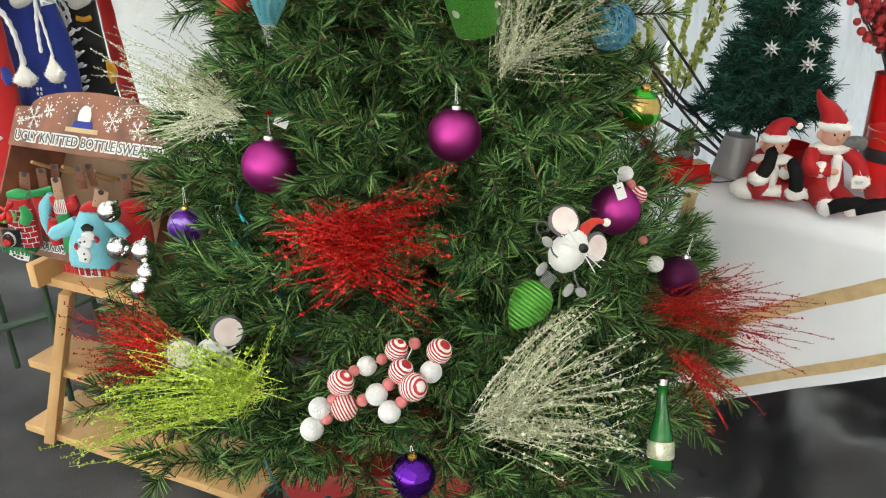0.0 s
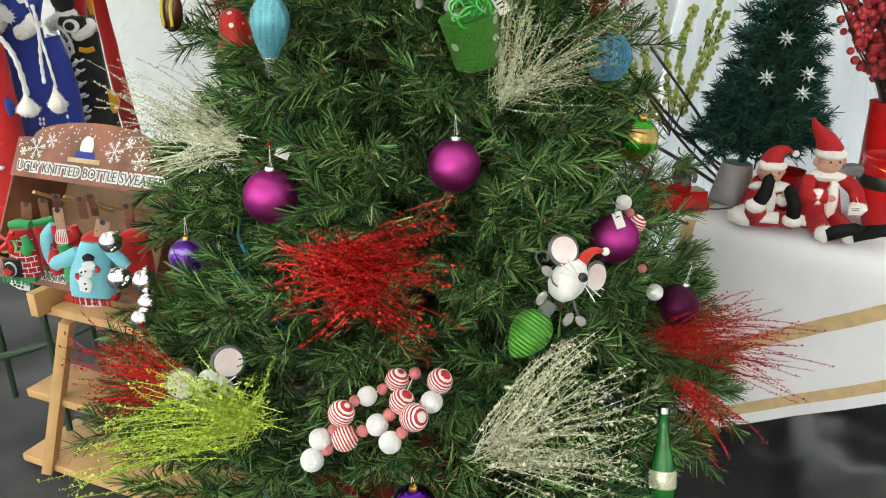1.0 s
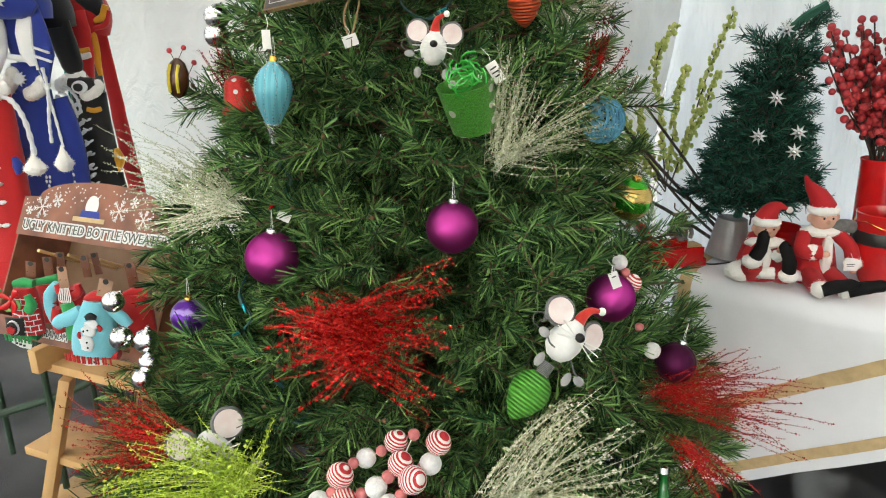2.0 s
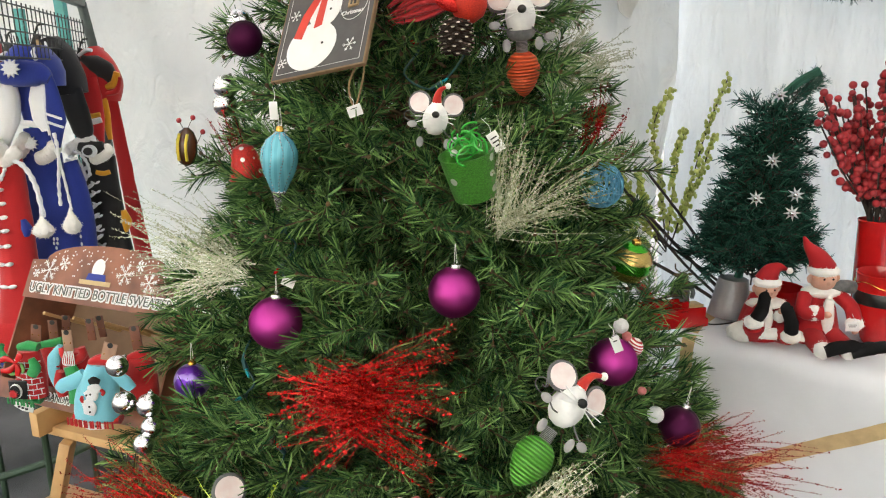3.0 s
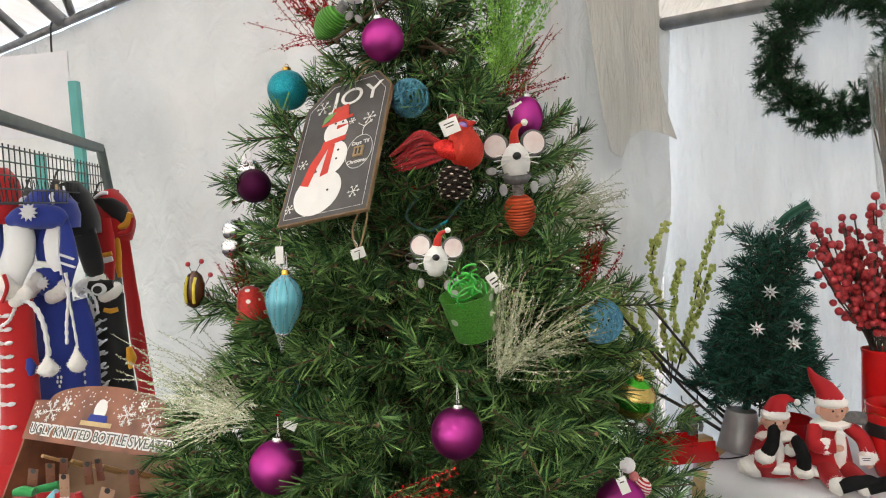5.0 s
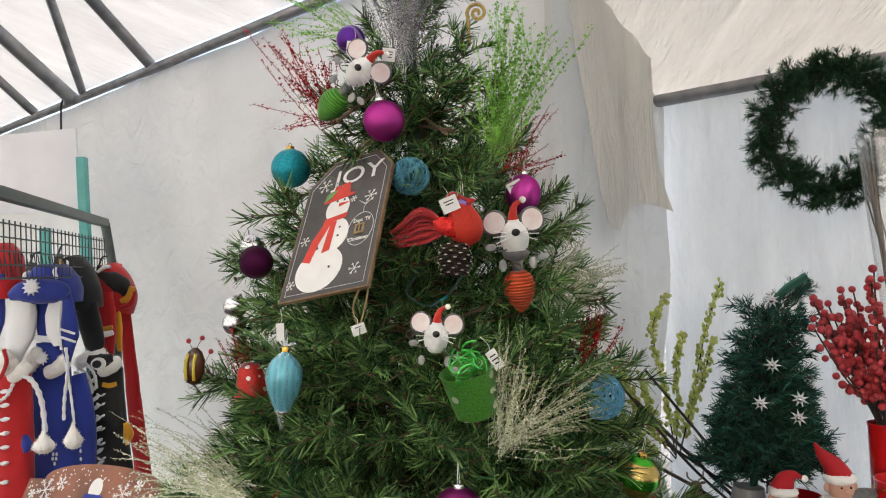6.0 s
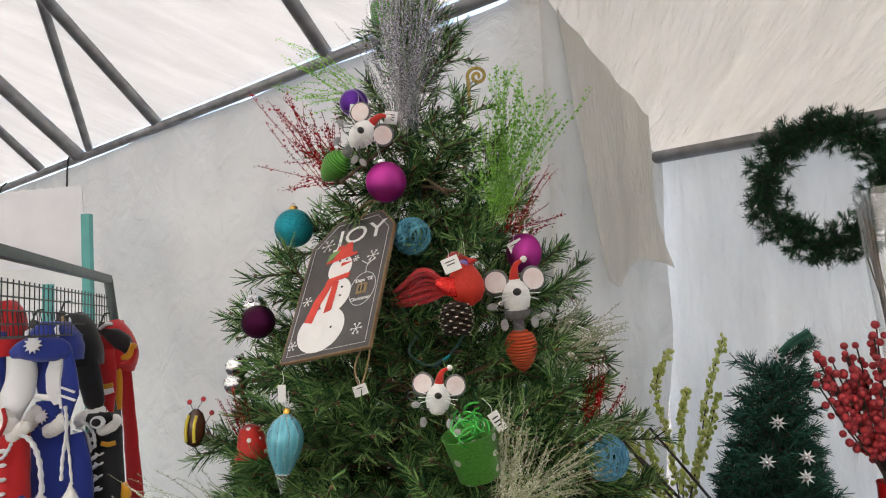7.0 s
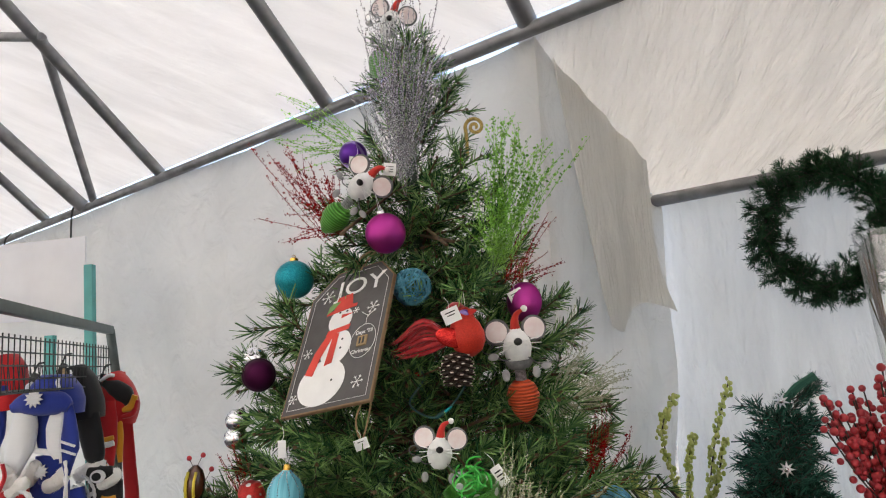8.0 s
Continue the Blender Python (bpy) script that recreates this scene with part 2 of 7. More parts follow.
M.update(
    candy=striped("candy_stripe", (0.5, 0.02, 0.03), (0.85, 0.75, 0.73), 66, "Z", 0.7, soft=0.06, bump=0.4, distort=0.8),
    pink=mat("pink_bead", (0.6, 0.2, 0.2), 0.7, color2=(0.5, 0.14, 0.14), scale=90, bump=0.2),
    bead_white=mat("sugared_white_bead", (0.83, 0.83, 0.82), 0.75, color2=(0.74, 0.74, 0.74), scale=220, bump=0.5, bscale=500),
    teal=glitter("teal_glitter", (0.02, 0.42, 0.5), (0.005, 0.2, 0.26), 0.5, 700),
    violet=mat("violet_mirror", (0.1, 0.012, 0.3), 0.07, 0.9, (0.08, 0.01, 0.26), 10),
    violet_swirl=striped("violet_swirl", (0.1, 0.015, 0.28), (0.32, 0.22, 0.55), 14, "DIAGONAL", 0.3, 0.6, 0.75, 0.15, distort=3),
    plum=mat("dark_plum", (0.07, 0.01, 0.045), 0.35, 0.5, (0.05, 0.008, 0.03), 10),
    green_gold=striped("green_gold_band", (0.05, 0.4, 0.03), (0.5, 0.36, 0.12), 7.2, "Z", 0.22, 0.85, 0.45, 0.05),
    aqua_wire=mat("aqua_wire", (0.09, 0.33, 0.42), 0.4, 0.4, (0.05, 0.22, 0.3), 60),
    raffia=mat("blue_raffia", (0.13, 0.42, 0.6), 0.6, color2=(0.06, 0.25, 0.4), scale=80),
    aqua=striped("aqua_glass", (0.1, 0.38, 0.47), (0.13, 0.45, 0.54), 30, "X", 0.25, 0.3),
    green_bulb=striped("green_ribbed", (0.12, 0.42, 0.06), (0.05, 0.24, 0.02), 52, "Z", 0.45, 0.1, bump=0.8, soft=0.2),
    orange_bulb=striped("orange_ribbed", (0.72, 0.1, 0.03), (0.45, 0.05, 0.015), 52, "Z", 0.5, 0.1, bump=0.8, soft=0.2),
    felt_grey=mat("light_grey_felt", (0.36, 0.36, 0.35), 0.85, color2=(0.28, 0.28, 0.28), scale=80),
    grey=mat("grey_felt", (0.18, 0.18, 0.18), 0.9, color2=(0.12, 0.12, 0.12), scale=90, bump=0.2),
    spring=striped("grey_spring", (0.5, 0.5, 0.5), (0.2, 0.2, 0.2), 130, "Z", 0.4, 0.5, bump=0.8),
    pale_pink=mat("pale_pink_felt", (0.8, 0.74, 0.72), 0.9, color2=(0.74, 0.6, 0.58), scale=40),
    black=mat("black_plastic", (0.012, 0.012, 0.012), 0.35, color2=(0.02, 0.02, 0.02)),
    boot=mat("black_velvet", (0.01, 0.01, 0.011), 0.9, color2=(0.016, 0.016, 0.017), spec=0.1),
    red_felt=mat("red_felt", (0.62, 0.035, 0.02), 0.9, color2=(0.5, 0.02, 0.015), scale=60, sheen=0.3),
    red_velvet=mat("red_velvet", (0.42, 0.004, 0.012), 0.8, color2=(0.4, 0.005, 0.01), scale=20, sheen=0.05, bump=0.1, bscale=40),
    fur=mat("white_fur", (0.9, 0.88, 0.85), 0.95, color2=(0.84, 0.82, 0.78), scale=70, bump=0.3, bscale=180, sheen=0.3),
    bird_red=glitter("bird_red", (0.8, 0.05, 0.025), (0.5, 0.02, 0.01), 0.2, 1100, 0.5),
    feather=mat("red_feather", (0.42, 0.01, 0.015), 0.8, color2=(0.3, 0.006, 0.01), scale=90, sheen=0.4),
    tag=mat("white_card", (0.8, 0.8, 0.78), 0.5, color2=(0.76, 0.76, 0.74)),
    title_grey=mat("grey_green_ink", (0.13, 0.15, 0.13), 0.6, color2=(0.09, 0.1, 0.09)),
    tan_card=mat("tan_hang_card", (0.42, 0.25, 0.17), 0.4, color2=(0.36, 0.2, 0.13), scale=30),
    ink=mat("black_ink", (0.03, 0.03, 0.03), 0.6, color2=(0.02, 0.02, 0.02)),
    slate=mat("slate_grey_board", (0.09, 0.085, 0.085), 0.6, color2=(0.07, 0.066, 0.066), scale=25, bump=0.05),
    board_edge=mat("brown_board_edge", (0.26, 0.16, 0.09), 0.7, color2=(0.2, 0.12, 0.06), scale=60),
    paint_white=mat("white_paint", (0.8, 0.8, 0.79), 0.6, color2=(0.75, 0.75, 0.74)),
    paint_red=mat("red_paint", (0.66, 0.05, 0.03), 0.6, color2=(0.58, 0.04, 0.025)),
    paint_green=mat("green_paint", (0.2, 0.4, 0.12), 0.6),
    jute=mat("jute_twine", (0.4, 0.28, 0.15), 0.9, color2=(0.28, 0.19, 0.1), scale=200, bump=0.4),
    cone_scale=mat("pine_cone_scale", (0.05, 0.028, 0.018), 0.7, color2=(0.03, 0.017, 0.012), scale=80),
    cone_tip=mat("pine_cone_tip", (0.55, 0.5, 0.44), 0.8, color2=(0.4, 0.34, 0.28), scale=80),
    green_dots=dotted("green_dotted_glitter", (0.12, 0.5, 0.07), (0.8, 0.82, 0.78), 34, 0.26),
    red_dots=dotted("red_dotted_glitter", (0.6, 0.02, 0.015), (0.8, 0.8, 0.78), 42, 0.2),
    green_ribbon=mat("green_ribbon", (0.06, 0.5, 0.08), 0.25, color2=(0.04, 0.4, 0.06), coat=0.3),
    bottle=mat("green_bottle_glass", (0.015, 0.16, 0.03), 0.08, color2=(0.012, 0.13, 0.025), coat=0.6),
    gold_glit=glitter("gold_glitter", (0.7, 0.5, 0.16), (0.3, 0.2, 0.05), 0.6),
    brown=mat("brown_glaze", (0.09, 0.03, 0.012), 0.25, color2=(0.06, 0.02, 0.01), coat=0.5),
    yellow=mat("yellow_stripe", (0.7, 0.55, 0.05), 0.4),
    berry=mat("red_berry", (0.42, 0.01, 0.02), 0.4, color2=(0.36, 0.04, 0.045), scale=45, bump=0.1, per=(0.42, 0.03, 0.04)),
    vase_red=mat("red_lacquer", (0.55, 0.01, 0.012), 0.25, color2=(0.5, 0.008, 0.01), coat=0.4),
    pot_grey=mat("grey_wrapped_pot", (0.42, 0.42, 0.43), 0.45, 0.3, (0.34, 0.34, 0.35), 20, bump=0.15, bscale=30),
    skin=mat("doll_skin", (0.62, 0.36, 0.27), 0.55, color2=(0.58, 0.3, 0.22), scale=30),
    moss=mat("green_bud", (0.4, 0.48, 0.1), 0.8, color2=(0.28, 0.36, 0.06), scale=60, per=(0.55, 0.58, 0.2)),
    stick=mat("dark_stick", (0.07, 0.05, 0.04), 0.8, color2=(0.035, 0.026, 0.022), scale=40),
    rack=mat("dark_green_grey_steel", (0.1, 0.13, 0.125), 0.45, 0.3, (0.08, 0.1, 0.1), 20),
    grid_wire=mat("black_wire", (0.02, 0.025, 0.025), 0.4, 0.4, (0.015, 0.018, 0.018), 30),
    teal_board=mat("teal_paint", (0.1, 0.42, 0.4), 0.5, color2=(0.08, 0.36, 0.34), scale=15),
    knit_blue=knit("blue_knit", (0.016, 0.04, 0.3)),
    knit_white=knit("white_knit", (0.86, 0.87, 0.89)),
    knit_red=knit("red_knit", (0.55, 0.01, 0.015)),
    knit_black=knit("black_knit", (0.014, 0.014, 0.016)),
    knit_yellow=knit("yellow_knit", (0.75, 0.34, 0.02)),
    knit_green=knit("green_knit", (0.02, 0.33, 0.09)),
    knit_sky=knit("sky_blue_knit", (0.2, 0.6, 0.72)),
    carton=mat("printed_wood_carton", (0.3, 0.105, 0.055), 0.5, color2=(0.13, 0.045, 0.025), scale=11, detail=9),
    carton_in=mat("brown_card", (0.28, 0.17, 0.1), 0.7, color2=(0.22, 0.13, 0.075), scale=12),
    brown_card=mat("hang_card", (0.2, 0.075, 0.04), 0.45, color2=(0.15, 0.05, 0.03), scale=30),
    tin=mat("galvanised_tin", (0.55, 0.57, 0.59), 0.35, 0.8, (0.45, 0.47, 0.5), 12),
    blue_plastic=mat("blue_plastic", (0.03, 0.22, 0.5), 0.4),
    star_silver=mat("silver_foil", (0.8, 0.8, 0.82), 0.3, 0.6, (0.7, 0.7, 0.72), 60),
)

# dark edge tint: the rims' dark reflections are put into the gloss colour
for key, tint in (("magenta", (0.12, 0.02, 0.08)), ("plum", (0.1, 0.02, 0.06)), ("teal", (0.1, 0.3, 0.35))):
    M[key].node_tree.nodes["Principled BSDF"].inputs["Specular Tint"].default_value = (*tint, 1)

# ---- mesh building ----


class G:
    """Collects vertices and faces with a material slot for each face."""

    def __init__(self):
        self.v, self.f, self.m, self.n = [], [], [], 0

    def add(self, verts, faces, slot=0):
        verts = np.asarray(verts, float)
        self.v.append(verts)
        self.f += [tuple(i + self.n for i in f) for f in faces]
        self.m += [slot] * len(faces)
        self.n += len(verts)
        return self

    def lathe(self, profile, seg=24, m=None, slot=0):
        """profile: (radius, z) from bottom to top."""
        m = m or Matrix()
        v = [m @ Vector((r * math.cos(a), r * math.sin(a), z)) for r, z in profile for a in (2 * math.pi * k / seg for k in range(seg))]
        f = [(i * seg + k, i * seg + (k + 1) % seg, (i + 1) * seg + (k + 1) % seg, (i + 1) * seg + k) for i in range(len(profile) - 1) for k in range(seg)]
        f += [tuple(range(seg - 1, -1, -1)), tuple((len(profile) - 1) * seg + k for k in range(seg))]
        return self.add(v, f, slot)

    def ball(self, c, r, seg=20, rings=12, slot=0, m=None):
        """An ellipsoid; r is a number or three radii."""
        r = (r, r, r) if isinstance(r, (int, float)) else r
        q = Matrix.Translation(c) @ (m or Matrix()) @ Matrix.Diagonal((*r, 1))
        return self.lathe([(max(math.sin(math.pi * i / rings), 0.02), -math.cos(math.pi * i / rings)) for i in range(rings + 1)], seg, q, slot)

    def tube(self, pts, r, seg=6, slot=0):
        pts = [Vector(p) for p in pts]
        rs = [r] * len(pts) if isinstance(r, (int, float)) else r
        v, side = [], None
        for i, p in enumerate(pts):
            d = (pts[min(i + 1, len(pts) - 1)] - pts[max(i - 1, 0)]).normalized()
            if side is None:
                side = d.orthogonal().normalized()
            side = (side - d * side.dot(d)).normalized()
            up = d.cross(side)
            v += [p + rs[i] * (side * math.cos(a) + up * math.sin(a)) for a in (2 * math.pi * k / seg for k in range(seg))]
        f = [(i * seg + k, i * seg + (k + 1) % seg, (i + 1) * seg + (k + 1) % seg, (i + 1) * seg + k) for i in range(len(pts) - 1) for k in range(seg)]
        f += [tuple(range(seg - 1, -1, -1)), tuple((len(pts) - 1) * seg + k for k in range(seg))]
        return self.add(v, f, slot)

    def box(self, size, m=None, bevel=0.004, slot=0):
        """A box of that size about the origin, with chamfered edges."""
        b = bmesh.new()
        bmesh.ops.create_cube(b, size=1)
        bmesh.ops.scale(b, vec=size, verts=b.verts)
        if bevel:
            bmesh.ops.bevel(b, geom=list(b.edges), offset=min(bevel, 0.45 * min(size)), segments=2, affect="EDGES", profile=0.6)
        b.verts.index_update()
        m = m or Matrix()
        self.add([m @ v.co for v in b.verts], [tuple(v.index for v in f.verts) for f in b.faces], slot)
        b.free()
        return self

    def grid(self, fn, nu, nv, thick=None, slot=0):
        """A sheet fn(s, t) for s, t in 0..1; thick gives a second skin."""
        v = [fn(i / nu, j / nv) for j in range(nv + 1) for i in range(nu + 1)]
        f = [(j * (nu + 1) + i, j * (nu + 1) + i + 1, (j + 1) * (nu + 1) + i + 1, (j + 1) * (nu + 1) + i) for j in range(nv) for i in range(nu)]
        if thick is not None:
            k = len(v)
            v = v + [Vector(p) + Vector(thick) for p in v]
            g = [tuple(i + k for i in reversed(q)) for q in f]
            rim = [j * (nu + 1) for j in range(nv + 1)]
            rim = list(range(nu + 1)) + [j * (nu + 1) + nu for j in range(1, nv + 1)] + [nv * (nu + 1) + i for i in range(nu - 1, -1, -1)] + [j * (nu + 1) for j in range(nv - 1, 0, -1)]
            f = f + g + [(rim[(i + 1) % len(rim)], rim[i], rim[i] + k, rim[(i + 1) % len(rim)] + k) for i in range(len(rim))]
        return self.add(v, f, slot)

    def padded(self, path, widths, thick, y=0.0, seg=16, slot=0, k=5):
        """Stuffed cloth along a path (x, z): widths across it, an oval section."""
        run = curve3([(x, 0, z) for x, z in path], k)
        v = []
        for i, p in enumerate(run):
            d = (run[min(i + 1, len(run) - 1)] - run[max(i - 1, 0)]).normalized()
            across = Vector((-d.z, 0, d.x))
            f = i / k
            m = min(int(f), len(widths) - 2)
            w = widths[m] + (widths[m + 1] - widths[m]) * (f - m)
            th = thick * min(1.0, 0.3 + 8 * w) * (1 + 0.16 * noise.noise(p * 23 + Vector((0, y * 90, 0))))
            for a in (2 * math.pi * q / seg for q in range(seg)):
                ca, sa = math.cos(a), math.sin(a)
                v.append(p + across * (0.5 * w * math.copysign(abs(ca) ** 0.8, ca)) + Vector((0, y + 0.5 * th * sa + 0.006 * noise.noise(p * 14), 0)))
        n = len(run)
        f = [(i * seg + q, i * seg + (q + 1) % seg, (i + 1) * seg + (q + 1) % seg, (i + 1) * seg + q) for i in range(n - 1) for q in range(seg)]
        f += [tuple(range(seg - 1, -1, -1)), tuple((n - 1) * seg + q for q in range(seg))]
        return self.add(v, f, slot)

    def mesh(self, name, mats, smooth=True):
        me = bpy.data.meshes.new(name)
        me.from_pydata(np.concatenate(self.v).tolist(), [], self.f)
        for k in mats if isinstance(mats, (list, tuple)) else [mats]:
            me.materials.append(k)
        me.polygons.foreach_set("material_index", np.array(self.m, dtype=np.int32))
        me.polygons.foreach_set("use_smooth", np.full(len(self.f), smooth))
        me.update()
        if smooth:
            me.set_sharp_from_angle(angle=radians(42))
        return me


def part(name, g, material, parent=None, label="", smooth=True):
    ob = new(name, g if isinstance(g, bpy.types.Mesh) else g.mesh(name, material, smooth))
    if parent is not None:
        ob.parent = parent
    if label:
        ob["label"] = label
    return ob


def thing(name, at, label, category, group="", kind=""):
    ob = new(name)
    ob.empty_display_size = 0.02
    ob.matrix_world = at if isinstance(at, Matrix) else Matrix.Translation(at)
    return tagged(ob, label, category, group, kind)


def curve3(pts, k=8):
    """A smooth run through points (Catmull-Rom)."""
    p = [Vector(q) for q in pts]
    p = [2 * p[0] - p[1]] + p + [2 * p[-1] - p[-2]]
    out = []
    for i in range(1, len(p) - 2):
        for s in range(k):
            t = s / k
            out.append(0.5 * (2 * p[i] + (p[i + 1] - p[i - 1]) * t + (2 * p[i - 1] - 5 * p[i] + 4 * p[i + 1] - p[i + 2]) * t * t + (3 * p[i] - p[i - 1] - 3 * p[i + 1] + p[i + 2]) * t ** 3))
    return out + [p[-2]]


def tuft(g, c, r, n=26, slot=1, point=0.0):
    """A tuft of fur: an uneven core set with many short hairs; point draws its top out to a tip."""
    rr = Vector((r, r, r)) if isinstance(r, (int, float)) else Vector(r)
    c = Vector(c)

    def skin(d):
        k = 1 + 0.1 * noise.noise(d * 2.7 + c * 40)
        q = Vector((d.x * rr.x, d.y * rr.y, d.z * rr.z)) * k
        if point and d.z > 0:
            q.x, q.y, q.z = q.x * (1 - 0.75 * d.z), q.y * (1 - 0.75 * d.z), q.z * (1 + point * d.z)
        return c + q
    seg, rings = 14, 9
    v = [skin(Vector((max(math.sin(math.pi * i / rings), 0.02) * math.cos(6.2832 * k / seg), max(math.sin(math.pi * i / rings), 0.02) * math.sin(6.2832 * k / seg), -math.cos(math.pi * i / rings)))) for i in range(rings + 1) for k in range(seg)]
    g.add(v, [(i * seg + k, i * seg + (k + 1) % seg, (i + 1) * seg + (k + 1) % seg, (i + 1) * seg + k) for i in range(rings) for k in range(seg)], slot)
    h = 0.24 * min(rr)
    hv, hf = [], []
    for q in range(n * 5):
        d = Vector(rng.normal(size=3)).normalized()
        p, e = skin(d), Vector(rng.normal(size=3)) * 0.45
        out = (d + e).normalized() * h
        side = out.cross(Vector(rng.normal(size=3))).normalized() * h * 0.16
        hv += [p - side, p + side, p + out]
        hf.append((3 * q, 3 * q + 1, 3 * q + 2))
    g.add(hv, hf, slot)


rng = np.random.default_rng(7)
rnd = random.Random(3)

# ---- ground and tent ----
g = G()
R0 = 400.0
g.grid(lambda s, t: Vector(((s - 0.5) * 2 * R0, (t - 0.5) * 2 * R0, 0)), 2, 2)
tagged(part("ground", g, M["asphalt"]), "dark worn asphalt floor with pale dusty patches", "ground", kind="structure")

EAVE_N, EAVE_Z, STEP_U, OUT_N, OUT_Z = 1.675, 2.45, -1.05, 2.48, 2.07
PITCH = math.tan(radians(38))


def drape(amount, seed, sx=1.6, sz=0.7):
    def f(u, z):
        return amount * (noise.noise((u * sx + seed, z * sz, seed)) + 0.45 * noise.noise((u * sx * 3.1, z * sz * 2.6 + seed, 5 + seed)))
    return f


d1, d2, d3 = drape(0.035, 1.3), drape(0.03, 8.1, 3.2, 0.3), drape(0.06, 4.4, 1.7, 1.3)
g = G().grid(lambda s, t: W(-9 + s * (9 + STEP_U + 0.03), EAVE_N - 0.02 + d1(s * 8, t * 2.4), 0.01 + t * (EAVE_Z - 0.02)), 110, 44, N * 0.004)
tagged(part("wall_side", g, M["sheet"]), "wrinkled white tent sidewall sheeting under the eave tube", "tent wall", kind="structure")
g = G().grid(lambda s, t: W(STEP_U + 0.03 + d3(s * 2 + 3, t * 2) * min(4 * s, 1) - 0.06 * s, EAVE_N - 0.03 + s * (OUT_N - EAVE_N), 0.01 + t * ((EAVE_Z - 0.02) * (1 - s) + OUT_Z * s)), 40, 44, U * 0.004)
tagged(part("wall_return", g, M["sheet"]), "loosely draped white sheet closing the step in the tent wall", "tent wall", kind="structure")
g = G().grid(lambda s, t: W(STEP_U - 0.05 + s * 7, OUT_N + d2(s * 7, t * 2), 0.01 + t * (OUT_Z + 0.02)), 90, 30, N * 0.004)
tagged(part("wall_annex", g, M["annex"]), "white tent sheeting behind the display table", "tent wall", kind="structure")
g = G().grid(lambda s, t: W(STEP_U - 0.05 + s * 7, EAVE_N - 0.02 + t * (OUT_N + 0.06 - EAVE_N), EAVE_Z + 0.03 + t * (OUT_Z - EAVE_Z) - 0.05 * math.sin(math.pi * t) + 0.35 * d2(s * 7, t)), 90, 16, Vector((0, 0, 0.004)))
tagged(part("ceiling_annex", g, M["annex_roof"]), "sagging white sheet sloping from the eave to the outer tube", "tent roof", kind="structure")
RIDGE_N = -1.6
RIDGE_Z = EAVE_Z + (EAVE_N - RIDGE_N) * PITCH
g = G().grid(lambda s, t: W(-9 + s * 16, EAVE_N + t * (RIDGE_N - EAVE_N), EAVE_Z + 0.06 + t * (RIDGE_Z - EAVE_Z) - 0.03 * math.sin(t * math.pi)), 40, 12, Vector((0, 0, 0.004)))
g.grid(lambda s, t: W(-9 + s * 16, RIDGE_N - t * (EAVE_N - RIDGE_N), RIDGE_Z + 0.06 - t * (RIDGE_Z - EAVE_Z)), 40, 12, Vector((0, 0, 0.004)))
tagged(part("ceiling", g, M["roof"]), "bright translucent white tent roof membrane", "tent roof", kind="structure")
FAR_N = 2 * RIDGE_N - EAVE_N
for name, uu in (("wall_end_west", -9.0), ("wall_end_east", 6.0)):
    g = G()
    g.add([W(uu, FAR_N, 0), W(uu, OUT_N, 0), W(uu, OUT_N, OUT_Z), W(uu, EAVE_N, EAVE_Z), W(uu, RIDGE_N, RIDGE_Z + 0.05), W(uu, FAR_N, EAVE_Z)], [(0, 1, 2, 3, 4, 5)])
    g.add([W(uu + 0.01, FAR_N, 0), W(uu + 0.01, OUT_N, 0), W(uu + 0.01, OUT_N, OUT_Z), W(uu + 0.01, EAVE_N, EAVE_Z), W(uu + 0.01, RIDGE_N, RIDGE_Z + 0.05), W(uu + 0.01, FAR_N, EAVE_Z)], [(5, 4, 3, 2, 1, 0)])
    tagged(part(name, g, M["sheet"]), "plain white gable end sheet of the tent", "tent wall", kind="structure")

DRAPE = ((-1.02, 1.74, 2.4), (-0.98, 2.2, 2.16), (-0.98, 2.2, 1.68), (-1.0, 1.86, 1.62))


def loose_fold(s, t):
    """A loose flap of the return sheet that bags out and curls at its lower edge."""
    a, b, c, d = (W(*p) for p in DRAPE)
    p = a.lerp(b, s).lerp(d.lerp(c, s), t)
    return p + U * (0.03 * math.sin(s * 5.5 + t * 1.5) * t + 0.035 * s * t ** 4 + 0.03 * noise.noise((s * 4, t * 2, 1.0))) - Vector((0, 0, 0.03 * math.sin(s * 7) * t))


tagged(part("sheet_fold", G().grid(loose_fold, 36, 24, U * 0.004), M["annex"]), "loose bagging fold of the white sheet at the step", "tent wall", kind="structure")

frame_th = thing("tent_frame", Matrix(), "grey galvanised steel tube frame of the tent", "tent frame", kind="structure")


def tubes(name, a, b, r, seg=12):
    return part(name, G().tube([a, b], r, seg), M["tube"], frame_th)


tubes("eave_tube", W(-9, EAVE_N - 0.05, EAVE_Z + 0.0), W(6, EAVE_N - 0.05, EAVE_Z + 0.0), 0.021)
tubes("outer_tube", W(STEP_U - 0.05, OUT_N - 0.05, OUT_Z), W(6, OUT_N - 0.05, OUT_Z), 0.022)


def rafter(u, r, top_n=RIDGE_N, lift=0.0):
    return tubes("rafter", W(u, EAVE_N - 0.05, EAVE_Z + 0.02 + lift), W(u + 0.16 * (EAVE_N - top_n), top_n, EAVE_Z + 0.02 + lift + (EAVE_N - 0.05 - top_n) * PITCH), r)


